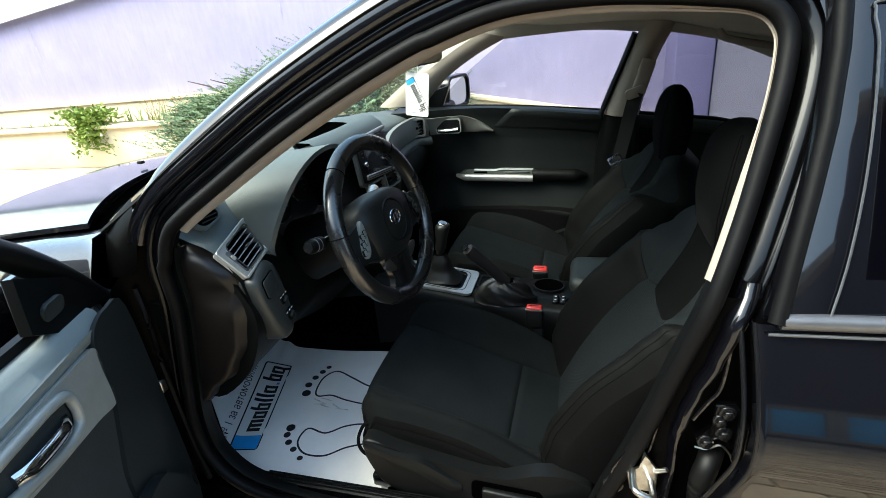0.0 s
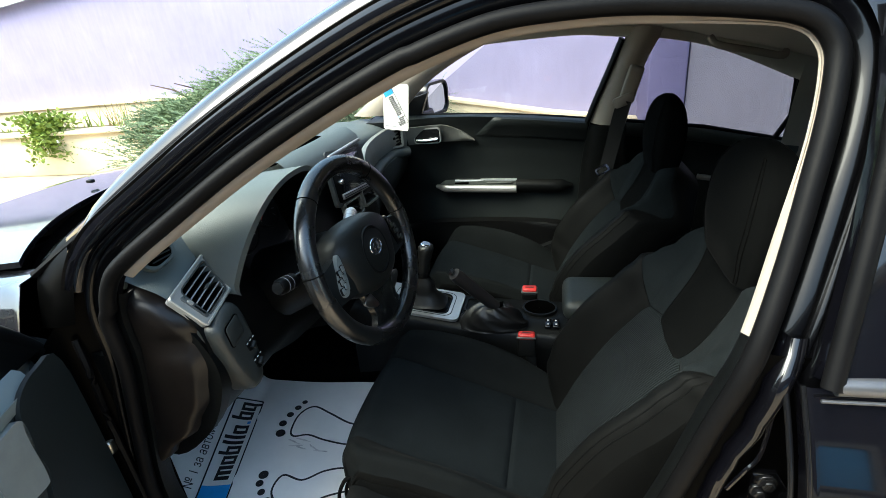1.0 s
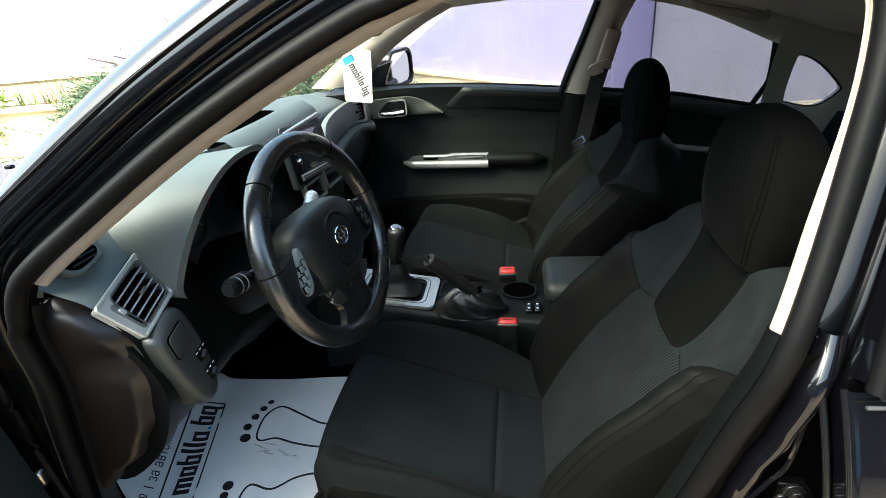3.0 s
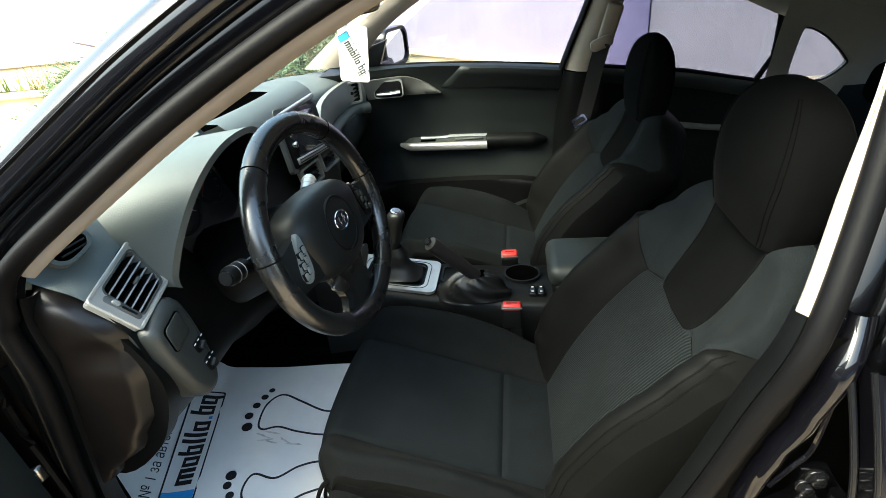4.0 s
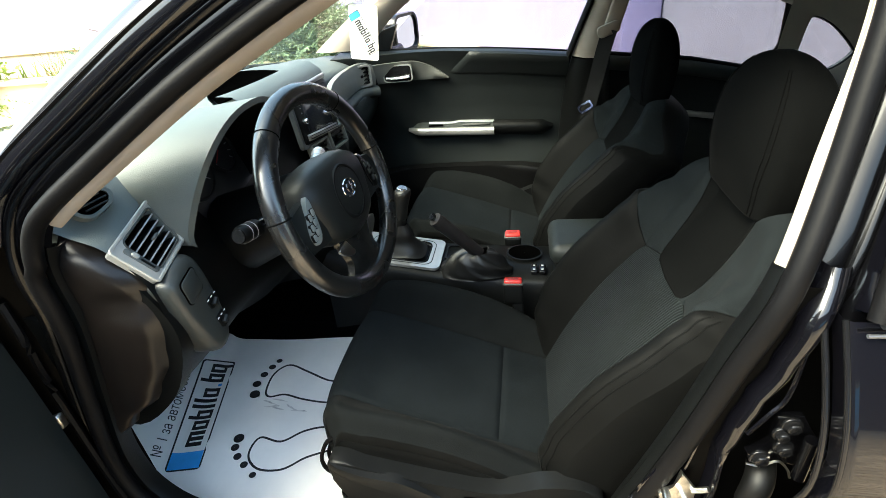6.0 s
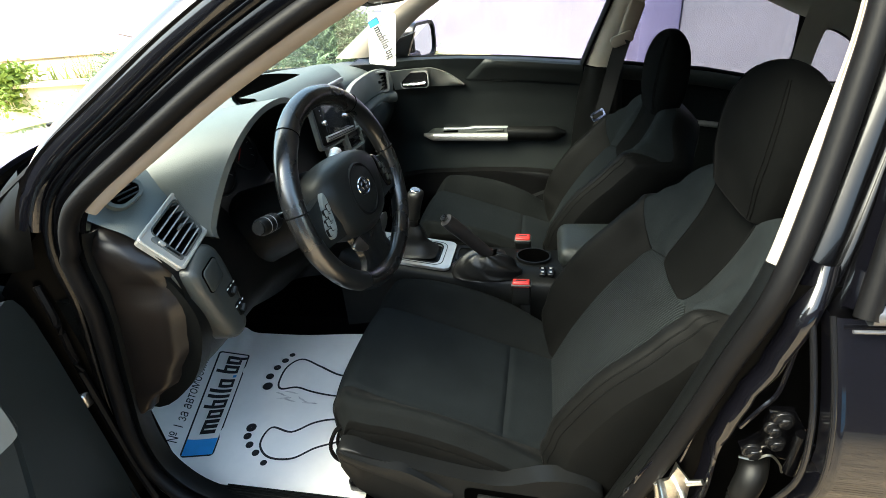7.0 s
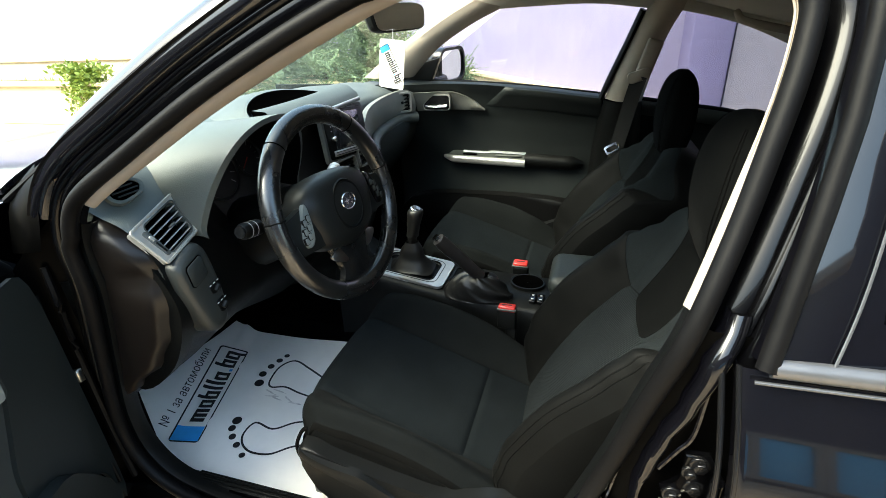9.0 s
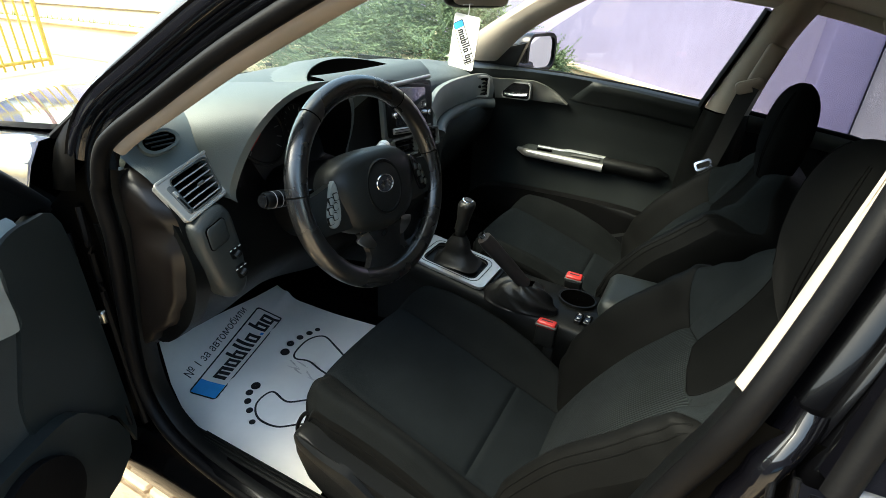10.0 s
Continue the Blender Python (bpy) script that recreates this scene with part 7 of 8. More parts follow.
        tube(bm, [tip - way * 0.045, tip - way * 0.040, tip - way * 0.012, tip - way * 0.006, tip], 0.0150, 14, scale=lambda t: 1.0 if t < 0.9 else 0.8)
        part("stalk_knob", bm, M_PLASTIC if s < 0 else M_SILVER, st, "" if s < 0 else "pale grip of the wiper stalk")
        for back in (0.016, 0.030):
            bm = bmesh.new()
            tube(bm, [tip - way * back, tip - way * (back - 0.0015)], 0.0153, 14)
            part("stalk_mark", bm, M_GREY, st)
        bm = bmesh.new()
        tube(bm, [tip, tip + way * 0.003], 0.011, 12)
        part("stalk_end", bm, M_GLOSSPL, st)
    # knee panel and pedals deep in the footwell
    bm = bmesh.new()
    plate(bm, [[(-0.22, -0.62, 0.70), (-0.20, -0.40, 0.72), (-0.20, -0.16, 0.70)], [(-0.36, -0.62, 0.58), (-0.34, -0.40, 0.60), (-0.34, -0.16, 0.58)]], 0.012, (0, 0, -1))
    part("knee_panel", bm, M_PLASTIC, col)
    for x, y, z in ((-0.55, -0.30, 0.45), (-0.57, -0.42, 0.46)):
        bm = bmesh.new()
        block(bm, (x, y, z), (0.02, 0.07, 0.055), Matrix.Rotation(radians(-35), 3, "Y"), bevel=0.006)
        tube(bm, spline([(x - 0.02, y, z + 0.01), (x - 0.10, y, z + 0.10), (x - 0.12, y, z + 0.25)], 5), 0.010, 8, up=(0, 1, 0))
        part("pedal", bm, M_RUBBER, col)


build_wheel()

# ---- seats ----
SEAT_Y = -0.388


def cushion_top(u, v):
    a = abs(v)
    x = -0.050 + 0.480 * u
    z = 0.530 - 0.172 * u
    z += (0.036 + 0.052 * math.sin(math.pi * min(1.0, u * 1.02)) ** 1.2 * (0.55 + 0.45 * u) - 0.006 * ss(0.7, 1.0, u)) * ss(0.575, 0.90, a) - 0.030 * ss(0.90, 1.0, a) ** 1.6
    z -= 0.050 * max(0.0, (0.10 - u) / 0.10) ** 2.2
    z -= 0.007 * math.exp(-((a - 0.60) / 0.016) ** 2) * ss(0.02, 0.10, u)
    z -= 0.006 * math.exp(-((u - 0.715) / 0.010) ** 2) * (1 - ss(0.55, 0.60, a))
    z += 0.007 * math.sin(math.pi * min(1.0, u / 0.715)) * (1 - min(1.0, a / 0.6) ** 2)
    z += 0.006 * math.sin(math.pi * max(0.0, u - 0.715) / 0.285) * (1 - min(1.0, a / 0.6) ** 2)
    x += 0.045 * a ** 4 * max(0.0, 1 - u / 0.40) ** 1.5
    z -= 0.016 * a ** 6 * max(0.0, 1 - u / 0.25)
    w = 0.236 - 0.012 * max(0, 0.2 - u) / 0.2
    return V((x - 0.010 * (1 - a * a) * max(0, 1 - u * 6), w * v, z))


BDIR = V((0.545, 0, 0.838)).normalized()
BNRM = V((-BDIR.z, 0, BDIR.x))
BACK_LINE = [(q.y, q.x) for q in spline([(0.392, 0.375, 0), (0.447, 0.485, 0), (0.505, 0.580, 0), (0.560, 0.650, 0), (0.607, 0.705, 0), (0.650, 0.765, 0), (0.686, 0.835, 0), (0.706, 0.910, 0)], 6)]


def back_top(v):
    return 0.900 - 0.115 * abs(v) ** 6


def back_fold(v):
    """Height of the cross seam and of the bolsters' upper ends."""
    return linear1([(0.0, 0.694), (0.24, 0.696), (0.34, 0.700), (0.60, 0.683), (0.68, 0.700), (0.78, 0.728), (0.88, 0.755), (1.0, 0.774)], abs(v))


def insert_edge(v):
    """Height of the dark insert's border: flat below, rising at its sides."""
    a = abs(v)
    return max(back_fold(v), linear1([(0.0, 0.694), (0.24, 0.697), (0.29, 0.703), (0.325, 0.716), (0.35, 0.74), (0.40, 0.80), (0.47, 0.87), (0.49, 0.902)], a))


def back_point(z, v):
    a = abs(v)
    w = linear1([(0.375, 0.232), (0.46, 0.246), (0.66, 0.252), (0.74, 0.246), (0.80, 0.226), (0.90, 0.205)], z)
    rise = curve1([(0.375, 0.028), (0.44, 0.064), (0.50, 0.077), (0.60, 0.079), (0.69, 0.072), (0.735, 0.056), (0.765, 0.030), (0.80, 0.012), (0.90, 0.008)], z)
    f = rise * ss(0.57, 0.84, a)
    f -= 0.052 * ss(0.84, 1.04, a) ** 1.5
    f -= 0.006 * math.exp(-((a - 0.60) / 0.016) ** 2) * (1 - ss(0.68, 0.76, z))
    f -= 0.005 * math.exp(-((z - back_fold(v)) / 0.006) ** 2) * ss(0.28, 0.34, a)
    f += 0.016 * ss(0.30, 0.52, a) * ss(0.68, 0.76, z)
    f -= 0.045 * max(0.0, (z - back_top(v) + 0.05) / 0.05) ** 2.2
    return V((linear1(BACK_LINE, z), w * v, z)) + BNRM * f


def split_sheet(rows, faces_of, names, parent):
    """Splits one grid of points into parts by a class for each quad."""
    nu, nv = len(rows), len(rows[0])
    for key, (name, mat, label) in names.items():
        bm = bmesh.new()
        vs = {}
        for i in range(nu - 1):
            for j in range(nv - 1):
                if faces_of(i, j) != key:
                    continue
                q = []
                for a, b in ((i, j), (i + 1, j), (i + 1, j + 1), (i, j + 1)):
                    if (a, b) not in vs:
                        vs[(a, b)] = bm.verts.new(rows[a][b])
                    q.append(vs[(a, b)])
                bm.faces.new(q)
        bmesh.ops.remove_doubles(bm, verts=bm.verts, dist=1e-5)
        bmesh.ops.dissolve_degenerate(bm, edges=bm.edges, dist=1e-5)
        part(name, bm, mat, parent, label, smooth=60)


def build_seat(cy, name, label, kz, dx, head_z):
    def F(p):
        up = max(0.0, p.z - 0.45)
        return V((p.x + dx * up / 0.4, p.y + cy, min(p.z, 0.45) + up * kz))

    s = thing(name, (0.22, cy, 0.30), label, "car seat", "front seats")
    sd = -1 if cy < 0 else 1
    nu, nv = 80, 80
    rows = [[F(cushion_top(i / nu, -1 + 2 * j / nv)) for j in range(nv + 1)] for i in range(nu + 1)]

    def cls(i, j):
        a = abs(-1 + 2 * (j + 0.5) / nv)
        if a > 0.60:
            return "b" if j < nv / 2 else "b2"
        return "c" if i < 0.715 * nu - 0.5 else "r"

    split_sheet(rows, cls, {"b": ("cushion_bolster", M_CUSHSIDE, ""), "b2": ("cushion_bolster", M_CUSHSIDE, "brown-black cloth side bolster"), "c": ("cushion_centre", M_SEAT, ""), "r": ("cushion_rear", M_SEAT, "")}, s)
    # facing below the cushion's rim, with its piped seam
    rim = [rows[0][j] for j in range(nv + 1)] + [rows[i][nv] for i in range(1, nu + 1)] + [rows[nu][j] for j in range(nv - 1, -1, -1)] + [rows[i][0] for i in range(nu - 1, 0, -1)]
    c0 = sum(rim, V()) / len(rim)
    bm = bmesh.new()
    sk = []
    for zz, grow in ((0.0, 1.0), (0.006, 1.010), (0.014, 1.016), (0.019, 1.014), (0.021, 1.008), (0.024, 1.014), (0.036, 1.018), (0.052, 1.012), (0.070, 0.985), (0.085, 0.95)):
        sk.append([V((c0.x + (p.x - c0.x) * grow, c0.y + (p.y - c0.y) * grow, p.z - zz)) for p in rim])
    net(bm, sk, False, True)
    part("cushion_skirt", bm, M_BOLSTER, s, "smooth dark lower facing with a seam")
    # backrest
    cols = [lerp(-1, -0.60, k / 22) for k in range(22)] + [lerp(-0.60, -0.22, k / 30) for k in range(30)] + [lerp(-0.22, 0.22, k / 16) for k in range(16)] + [lerp(0.22, 0.60, k / 30) for k in range(30)] + [lerp(0.60, 1.0, k / 22) for k in range(23)]
    k1, k2, k3 = 52, 74, 92

    def height(i, v):
        lo, g1, g2, hi = 0.375, back_fold(v), min(insert_edge(v), back_top(v)), back_top(v)
        if i <= k1:
            return lerp(lo, g1, i / k1)
        if i <= k2:
            return lerp(g1, g2, (i - k1) / (k2 - k1))
        return lerp(g2, hi, (i - k2) / (k3 - k2))

    rows = [[F(back_point(height(i, v), v)) for v in cols] for i in range(k3 + 1)]

    def bcls(i, j):
        v = (cols[j] + cols[j + 1]) / 2
        if i < k1:
            return "c" if abs(v) < 0.60 else ("b" if v < 0 else "b2")
        if i < k2:
            return "w" if v < 0 else "w2"
        return "i"

    split_sheet(rows, bcls, {"b": ("back_bolster", M_BOLSTER, ""), "b2": ("back_bolster", M_BOLSTER, "dark cloth back bolster"), "w2": ("back_shoulder", M_CLOTH, ""), "c": ("back_centre", M_RIB, "ribbed grey-black back panel"), "w": ("back_shoulder", M_CLOTH, "charcoal cloth shoulder"), "i": ("back_insert", M_INSERT, "darker cloth shoulder insert")}, s)
    rim = [r[0] for r in rows] + rows[-1][1:] + [r[-1] for r in rows[-2::-1]] + rows[0][-2:0:-1]
    c0 = sum(rim, V()) / len(rim)
    bm = bmesh.new()
    sk = []
    for dd, grow in ((0.0, 1.0), (0.006, 1.008), (0.02, 1.014), (0.05, 1.015), (0.09, 0.98), (0.110, 0.90)):
        sk.append([c0 + (p - c0 - BNRM * (p - c0).dot(BNRM)) * grow + BNRM * ((p - c0).dot(BNRM) * (1 - dd * 5) - dd) for p in rim])
    vs = net(bm, sk, False, True)
    cap(bm, vs[-1])
    part("back_shell", bm, M_BOLSTER, s)

    # seams
    def seam(fn, pts, mat=M_THREAD, r=0.0011, lift=0.0):
        bm2 = bmesh.new()
        tube(bm2, [F(fn(*p)) + BNRM * lift for p in pts], r, 5)
        part("seam", bm2, mat, s)

    seam(cushion_top, [(0.715, lerp(-0.60, 0.60, k / 16)) for k in range(17)])
    for sg in (-1, 1):
        seam(cushion_top, [(lerp(0.02, 0.98, k / 24), sg * 0.60) for k in range(25)])
        seam(back_point, [(lerp(0.40, 0.683, k / 24), sg * 0.60) for k in range(25)])
        seam(back_point, [(back_fold(v), sg * v) for v in [lerp(0.34, 0.60, k / 12) for k in range(13)]])
        seam(back_point, [(back_fold(v), sg * v) for v in [lerp(0.60, 0.99, k / 14) for k in range(15)]])
        for e in (0.905, 0.935):
            seam(back_point, [(lerp(0.40, 0.752, k / 28), sg * e) for k in range(29)], M_BOLSTER, 0.0013, 0.0004)
    seam(back_point, [(min(insert_edge(v), back_top(v) - 0.002), v) for v in [lerp(-0.485, 0.485, k / 70) for k in range(71)]])
    # headrest: a wide pad with a flat face, piped at its side edges
    bm = bmesh.new()
    hd = V((0.07, 0, 1.0)).normalized()
    hn = V((-hd.z, 0, hd.x))
    base = V((0.706 + dx, cy, head_z))
    high = 0.216
    rows = []
    for i in range(41):
        t = -0.03 + 1.03 * (1 - math.cos(math.pi * i / 40)) / 2
        if t > 0.42:
            w = 0.131 * max(0.0, 1 - ((t - 0.42) / 0.58) ** 2.5) ** 0.5 + 0.002
        else:
            w = 0.131 - 0.021 * ((0.42 - t) / 0.42) ** 1.6 - 0.055 * max(0.0, -t / 0.03) ** 2
        th = 0.042 * max(0.0, 1 - (max(0.0, t - 0.3) / 0.70) ** 3) ** 0.5 + 0.003
        th *= 1 - 0.14 * ss(0.3, 0.0, t) - 0.45 * max(0.0, -t / 0.03) ** 2
        row = []
        for k in range(44):
            a = 2 * math.pi * k / 44
            cx, sx = math.cos(a), math.sin(a)
            yy = math.copysign(abs(cx) ** 0.42, cx)
            nn = math.copysign(abs(sx) ** 0.50, sx)
            belly = 0.008 * (1 - yy * yy) * math.sin(math.pi * max(0, min(1, t))) if sx > 0 else 0
            row.append(base + hd * (high * t) + hn * (th * nn + belly) + V((0, w * yy, 0)))
        rows.append(row)
    net(bm, rows, False, True)
    hr = part("headrest", bm, M_INSERT, s, "deep black cloth headrest", smooth=60)
    for sg, ks in ((-1, (15, 16)), (1, (6, 7))):
        for k in ks:
            bm = bmesh.new()
            tube(bm, spline([rows[i][k] + hn * 0.0006 for i in range(5, 35, 2)], 3), 0.0011, 5)
            part("seam", bm, M_THREAD, hr)
        bm = bmesh.new()
        q = V((0.735 + dx, cy + 0.05 * sg, head_z - 0.05))
        tube(bm, [q, q + hd * 0.09], 0.006, 8)
        part("headrest_post", bm, M_CHROME, s)
    # outer side cover with a height lever and a recline handle before its painted recess
    yo = cy + sd * 0.252
    pm = basis((0, yo, 0), (1, 0, 0), (0, 0, 1))
    bm = bmesh.new()
    line = spline([(0.000, 0.482, 0), (0.10, 0.462, 0), (0.20, 0.440, 0), (0.30, 0.428, 0), (0.375, 0.452, 0), (0.44, 0.452, 0), (0.475, 0.42, 0), (0.43, 0.365, 0), (0.33, 0.330, 0), (0.20, 0.322, 0), (0.06, 0.345, 0), (0.015, 0.400, 0)], 5, True)
    prism(bm, [(q.x, q.y) for q in line], 0.034, pm, bevel=0.006)
    sc = part("side_cover", bm, M_SIDECOVER, s, "black plastic seat side cover")
    bm = bmesh.new()
    rows = []
    for k in range(15):
        t = k / 14
        x = lerp(0.004, 0.212, t)
        z = 0.470 - 0.055 * t - 0.030 * ss(0.55, 1.0, t)
        h = lerp(0.012, 0.022, ss(0.2, 0.7, t)) * (1 - 0.5 * ss(0.85, 1, t))
        y = yo + sd * (0.017 + 0.012 * math.sin(math.pi * t) ** 0.5)
        rows.append([V((x, yo + sd * 0.012, z + h)), V((x, y, z + h * 0.9)), V((x, y + sd * 0.004, z + h * 0.3)), V((x, y + sd * 0.002, z - h * 0.7)), V((x, yo + sd * 0.012, z - h))])
    net(bm, rows)
    part("height_lever", bm, M_SIDECOVER, sc, "long grey seat height lever")
    # no hollow is cut: a flat black sheet stands for its shade
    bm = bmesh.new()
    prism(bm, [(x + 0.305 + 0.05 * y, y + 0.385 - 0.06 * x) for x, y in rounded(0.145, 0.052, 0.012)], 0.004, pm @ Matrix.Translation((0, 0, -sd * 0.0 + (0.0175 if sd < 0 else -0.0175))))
    part("handle_recess", bm, M_VOID, sc, "flat black sheet standing for the shaded hollow behind the handle")
    bm = bmesh.new()
    block(bm, (0.312, yo + sd * 0.024, 0.388), (0.112, 0.016, 0.024), Matrix.Rotation(radians(4), 3, "Y"), bevel=0.005)
    part("recline_lever", bm, M_SIDECOVER, sc)
    for sg in (-1, 1):
        bm = bmesh.new()
        block(bm, (0.20, cy + sg * 0.19, 0.295), (0.46, 0.045, 0.035), bevel=0.006)
        block(bm, (0.20, cy + sg * 0.19, 0.335), (0.36, 0.03, 0.06), bevel=0.006)
        part("slide_rail", bm, M_GLOSSPL, s)
    return s


build_seat(SEAT_Y, "driver_seat", "black and charcoal cloth driver's bucket seat", 1.0, 0.0, 0.860)
build_seat(0.385, "passenger_seat", "charcoal cloth passenger bucket seat with dark bolsters", 0.93, 0.0, 0.828)


def build_cable():
    bm = bmesh.new()
    loop = [(0.03, -0.600, 0.492), (-0.012, -0.607, 0.482), (-0.031, -0.610, 0.455), (-0.039, -0.612, 0.425), (-0.031, -0.612, 0.397), (0.0, -0.612, 0.384), (0.05, -0.610, 0.380)]
    tube(bm, spline(loop, 6), 0.0042, 6)
    tube(bm, spline([V(q) + V((0.012, 0.010, 0.004)) for q in loop], 6), 0.0042, 6)
    tagged(part("seat_cable", bm, M_RUBBER), "loose black cable looping out under the seat", "cable")


def build_rear_seat():
    s = thing("rear_bench", (1.07, 0, 0.28), "dark cloth rear bench seat", "car seat")
    bm = bmesh.new()
    rows = []
    for i in range(11):
        t = i / 10
        x = lerp(0.82, 1.30, t)
        rows.append([(x, lerp(-0.66, 0.68, j / 20), 0.30 + (0.16 + 0.02 * math.cos(j * 0.6)) * (1 - 0.5 * abs(j / 10 - 1) ** 6) * (0.6 + 0.4 * ss(0, 0.2, t))) for j in range(21)])
    plate(bm, rows, 0.10, (0, 0, -1))
    part("cushion", bm, M_CLOTH, s)
    bm = bmesh.new()
    rows = []
    for i in range(11):
        t = i / 10
        rows.append([(1.24 + 0.17 * t - 0.03 * math.sin(j * 0.45), lerp(-0.66, 0.68, j / 20), lerp(0.40, 0.79, t)) for j in range(21)])
    plate(bm, rows, 0.12, (1, 0, 0))
    part("backrest", bm, M_CLOTH, s)
    for y in (-0.36, 0.0, 0.40):
        bm = bmesh.new()
        block(bm, (1.395, y, 0.838), (0.10, 0.24, 0.12), Matrix.Rotation(radians(12), 3, "Y"), bevel=0.04, seg=4)
        part("headrest", bm, M_INSERT, s)


build_cable()
build_rear_seat()

# ---- centre console ----
def build_console():
    c = thing("centre_console", (0.2, 0, 0.28), "black centre console with silver gear surround", "console")
    bm = bmesh.new()
    rows = []
    for k in range(17):
        x = lerp(-0.20, 0.42, k / 16)
        z = linear1([(-0.20, 0.60), (-0.12, 0.545), (0.12, 0.505), (0.30, 0.492), (0.42, 0.488)], x)
        hw = linear1([(-0.20, 0.10), (0.10, 0.092), (0.42, 0.098)], x)
        yc = 0.008
        rows.append([(x, yc - hw - 0.015, 0.28), (x, yc - hw - 0.006, z - 0.05), (x, yc - hw, z - 0.012), (x, yc - hw + 0.010, z), (x, yc + hw - 0.010, z), (x, yc + hw, z - 0.012), (x, yc + hw + 0.006, z - 0.05), (x, yc + hw + 0.015, 0.28)])
    net(bm, rows)
    part("console_body", bm, M_PLASTIC, c)
    # silver gear surround
    m = basis((0.005, 0.004, 0.531), (1, 0, -0.155), (0, 1, 0))
    bm = bmesh.new()
    outl = [(x - 0.012, y) for x, y in rounded(0.245, 0.158, 0.020)]
    inn = rounded(0.160, 0.112, 0.020)
    ringplate(bm, outl, [(x - 0.006, y) for x, y in inn], 0.008, m)
    gs = part("gear_surround", bm, M_SILVER, c, "satin silver gear surround")
    bm = bmesh.new()
    tube(bm, [m @ V((x - 0.006, y, 0.004)) for x, y in inn], 0.0025, 6, closed=True, up=tuple(m.to_3x3() @ V((0, 0, 1))))
    part("gaiter_ring", bm, M_PLASTIC, gs)
    bm = bmesh.new()
    tube(bm, [m @ V((x - 0.006, y, 0.0042)) for x, y in rounded(0.184, 0.130, 0.024)], 0.0012, 5, closed=True, up=tuple(m.to_3x3() @ V((0, 0, 1))))
    part("surround_groove", bm, M_HUB, gs)
    # gaiter: folds that narrow upwards
    foot = m @ V((-0.008, 0, 0.0))
    top = V((0.008, -0.002, 0.620))
    bm = bmesh.new()
    rows = []
    for k in range(13):
        t = k / 12
        q = foot.lerp(top, t)
        w = lerp(0.074, 0.020, t ** 0.55) + 0.0022 * math.sin(t * 11)
        h = lerp(0.052, 0.018, t ** 0.55) + 0.0022 * math.sin(t * 11)
        rows.append([q + V((w * math.copysign(abs(math.cos(a)) ** 0.7, math.cos(a)), h * math.copysign(abs(math.sin(a)) ** 0.7, math.sin(a)), 0.005 * math.sin(a * 3 + t * 4) * (1 - t))) for a in [2 * math.pi * j / 32 for j in range(32)]])
    net(bm, rows, False, True)
    part("gear_gaiter", bm, M_BOOT, c, "creased black leather gear gaiter")
    bm = bmesh.new()
    rows = []
    tip = V((0.026, 0.000, 0.722))
    for t, r in ((0, 0.013), (0.15, 0.014), (0.18, 0.018), (0.45, 0.0175), (0.7, 0.021), (0.85, 0.0235), (0.95, 0.022), (1.0, 0.016)):
        q = top.lerp(tip, t)
        rows.append([q + V((r * math.cos(a), r * math.sin(a), 0)) for a in [2 * math.pi * j / 20 for j in range(20)]])
    vs = net(bm, rows, False, True)
    cap(bm, vs[-1])
    kn = part("gear_knob", bm, M_BOOT, c, "black leather gear knob")
    bm = bmesh.new()
    prism(bm, disc(0.0155, 22), 0.004, basis(tip + V((0, 0, 0.001)), (1, 0, -0.25), (0, 1, 0)), bevel=0.001)
    part("knob_cap", bm, M_CHROME, kn, "chrome shift pattern cap")
    bm = bmesh.new()
    prism(bm, disc(0.0115, 20), 0.003, basis(tip + V((0, 0, 0.0035)), (1, 0, -0.25), (0, 1, 0)))
    part("pattern_field", bm, M_SCREEN, kn)
    # tray, handbrake with gaiter
    bm = bmesh.new()
    mm = basis((0.155, 0.035, 0.500), (1, 0, -0.08), (0, 1, 0))
    ringplate(bm, rounded(0.075, 0.080, 0.012), rounded(0.062, 0.068, 0.010), 0.014, mm)
    part("tray_rim", bm, M_PLASTIC, c)
    bm = bmesh.new()
    foot, top = V((0.205, -0.046, 0.494)), V((0.222, -0.060, 0.566))
    rng = random.Random(5)
    waves = [(rng.randint(1, 3), rng.uniform(1.5, 6), rng.uniform(0, 6), rng.uniform(0.004, 0.009)) for k in range(6)]
    rows = []
    for k in range(31):
        t = k / 30
        q = foot.lerp(top, ss(0, 1, t) * 0.6 + 0.4 * t)
        w = lerp(0.108, 0.026, t ** 1.7)
        h = lerp(0.054, 0.024, t ** 1.7)
        row = []
        for a in [2 * math.pi * j / 64 for j in range(64)]:
            fold = sum(am * (0.6 - abs(math.sin(f * a + g * t + ph))) for f, g, ph, am in waves) * (1 - 0.5 * t) * ss(0, 0.15, t)
            row.append(q + V(((w + fold) * math.cos(a), (h + fold) * math.sin(a), fold * 0.7)))
        rows.append(row)
    net(bm, rows, False, True)
    part("brake_gaiter", bm, M_BOOT, c, "crumpled black leather handbrake gaiter")
    bm = bmesh.new()
    tip = V((0.131, -0.128, 0.695))
    a = V((0.225, -0.060, 0.560))
    tube(bm, [a.lerp(tip, t) for t in (0, 0.2, 0.4, 0.7, 0.9, 1.0)], 0.0175, 14, rb=0.0190, scale=lambda t: 0.85 + 0.2 * t if t < 0.95 else 0.9)
    hb = part("handbrake_lever", bm, M_LEVER, c, "dark grey handbrake lever")
    bm = bmesh.new()
    way = (tip - a).normalized()
    tube(bm, [tip, tip + way * 0.004, tip + way * 0.012], 0.0095, 12)
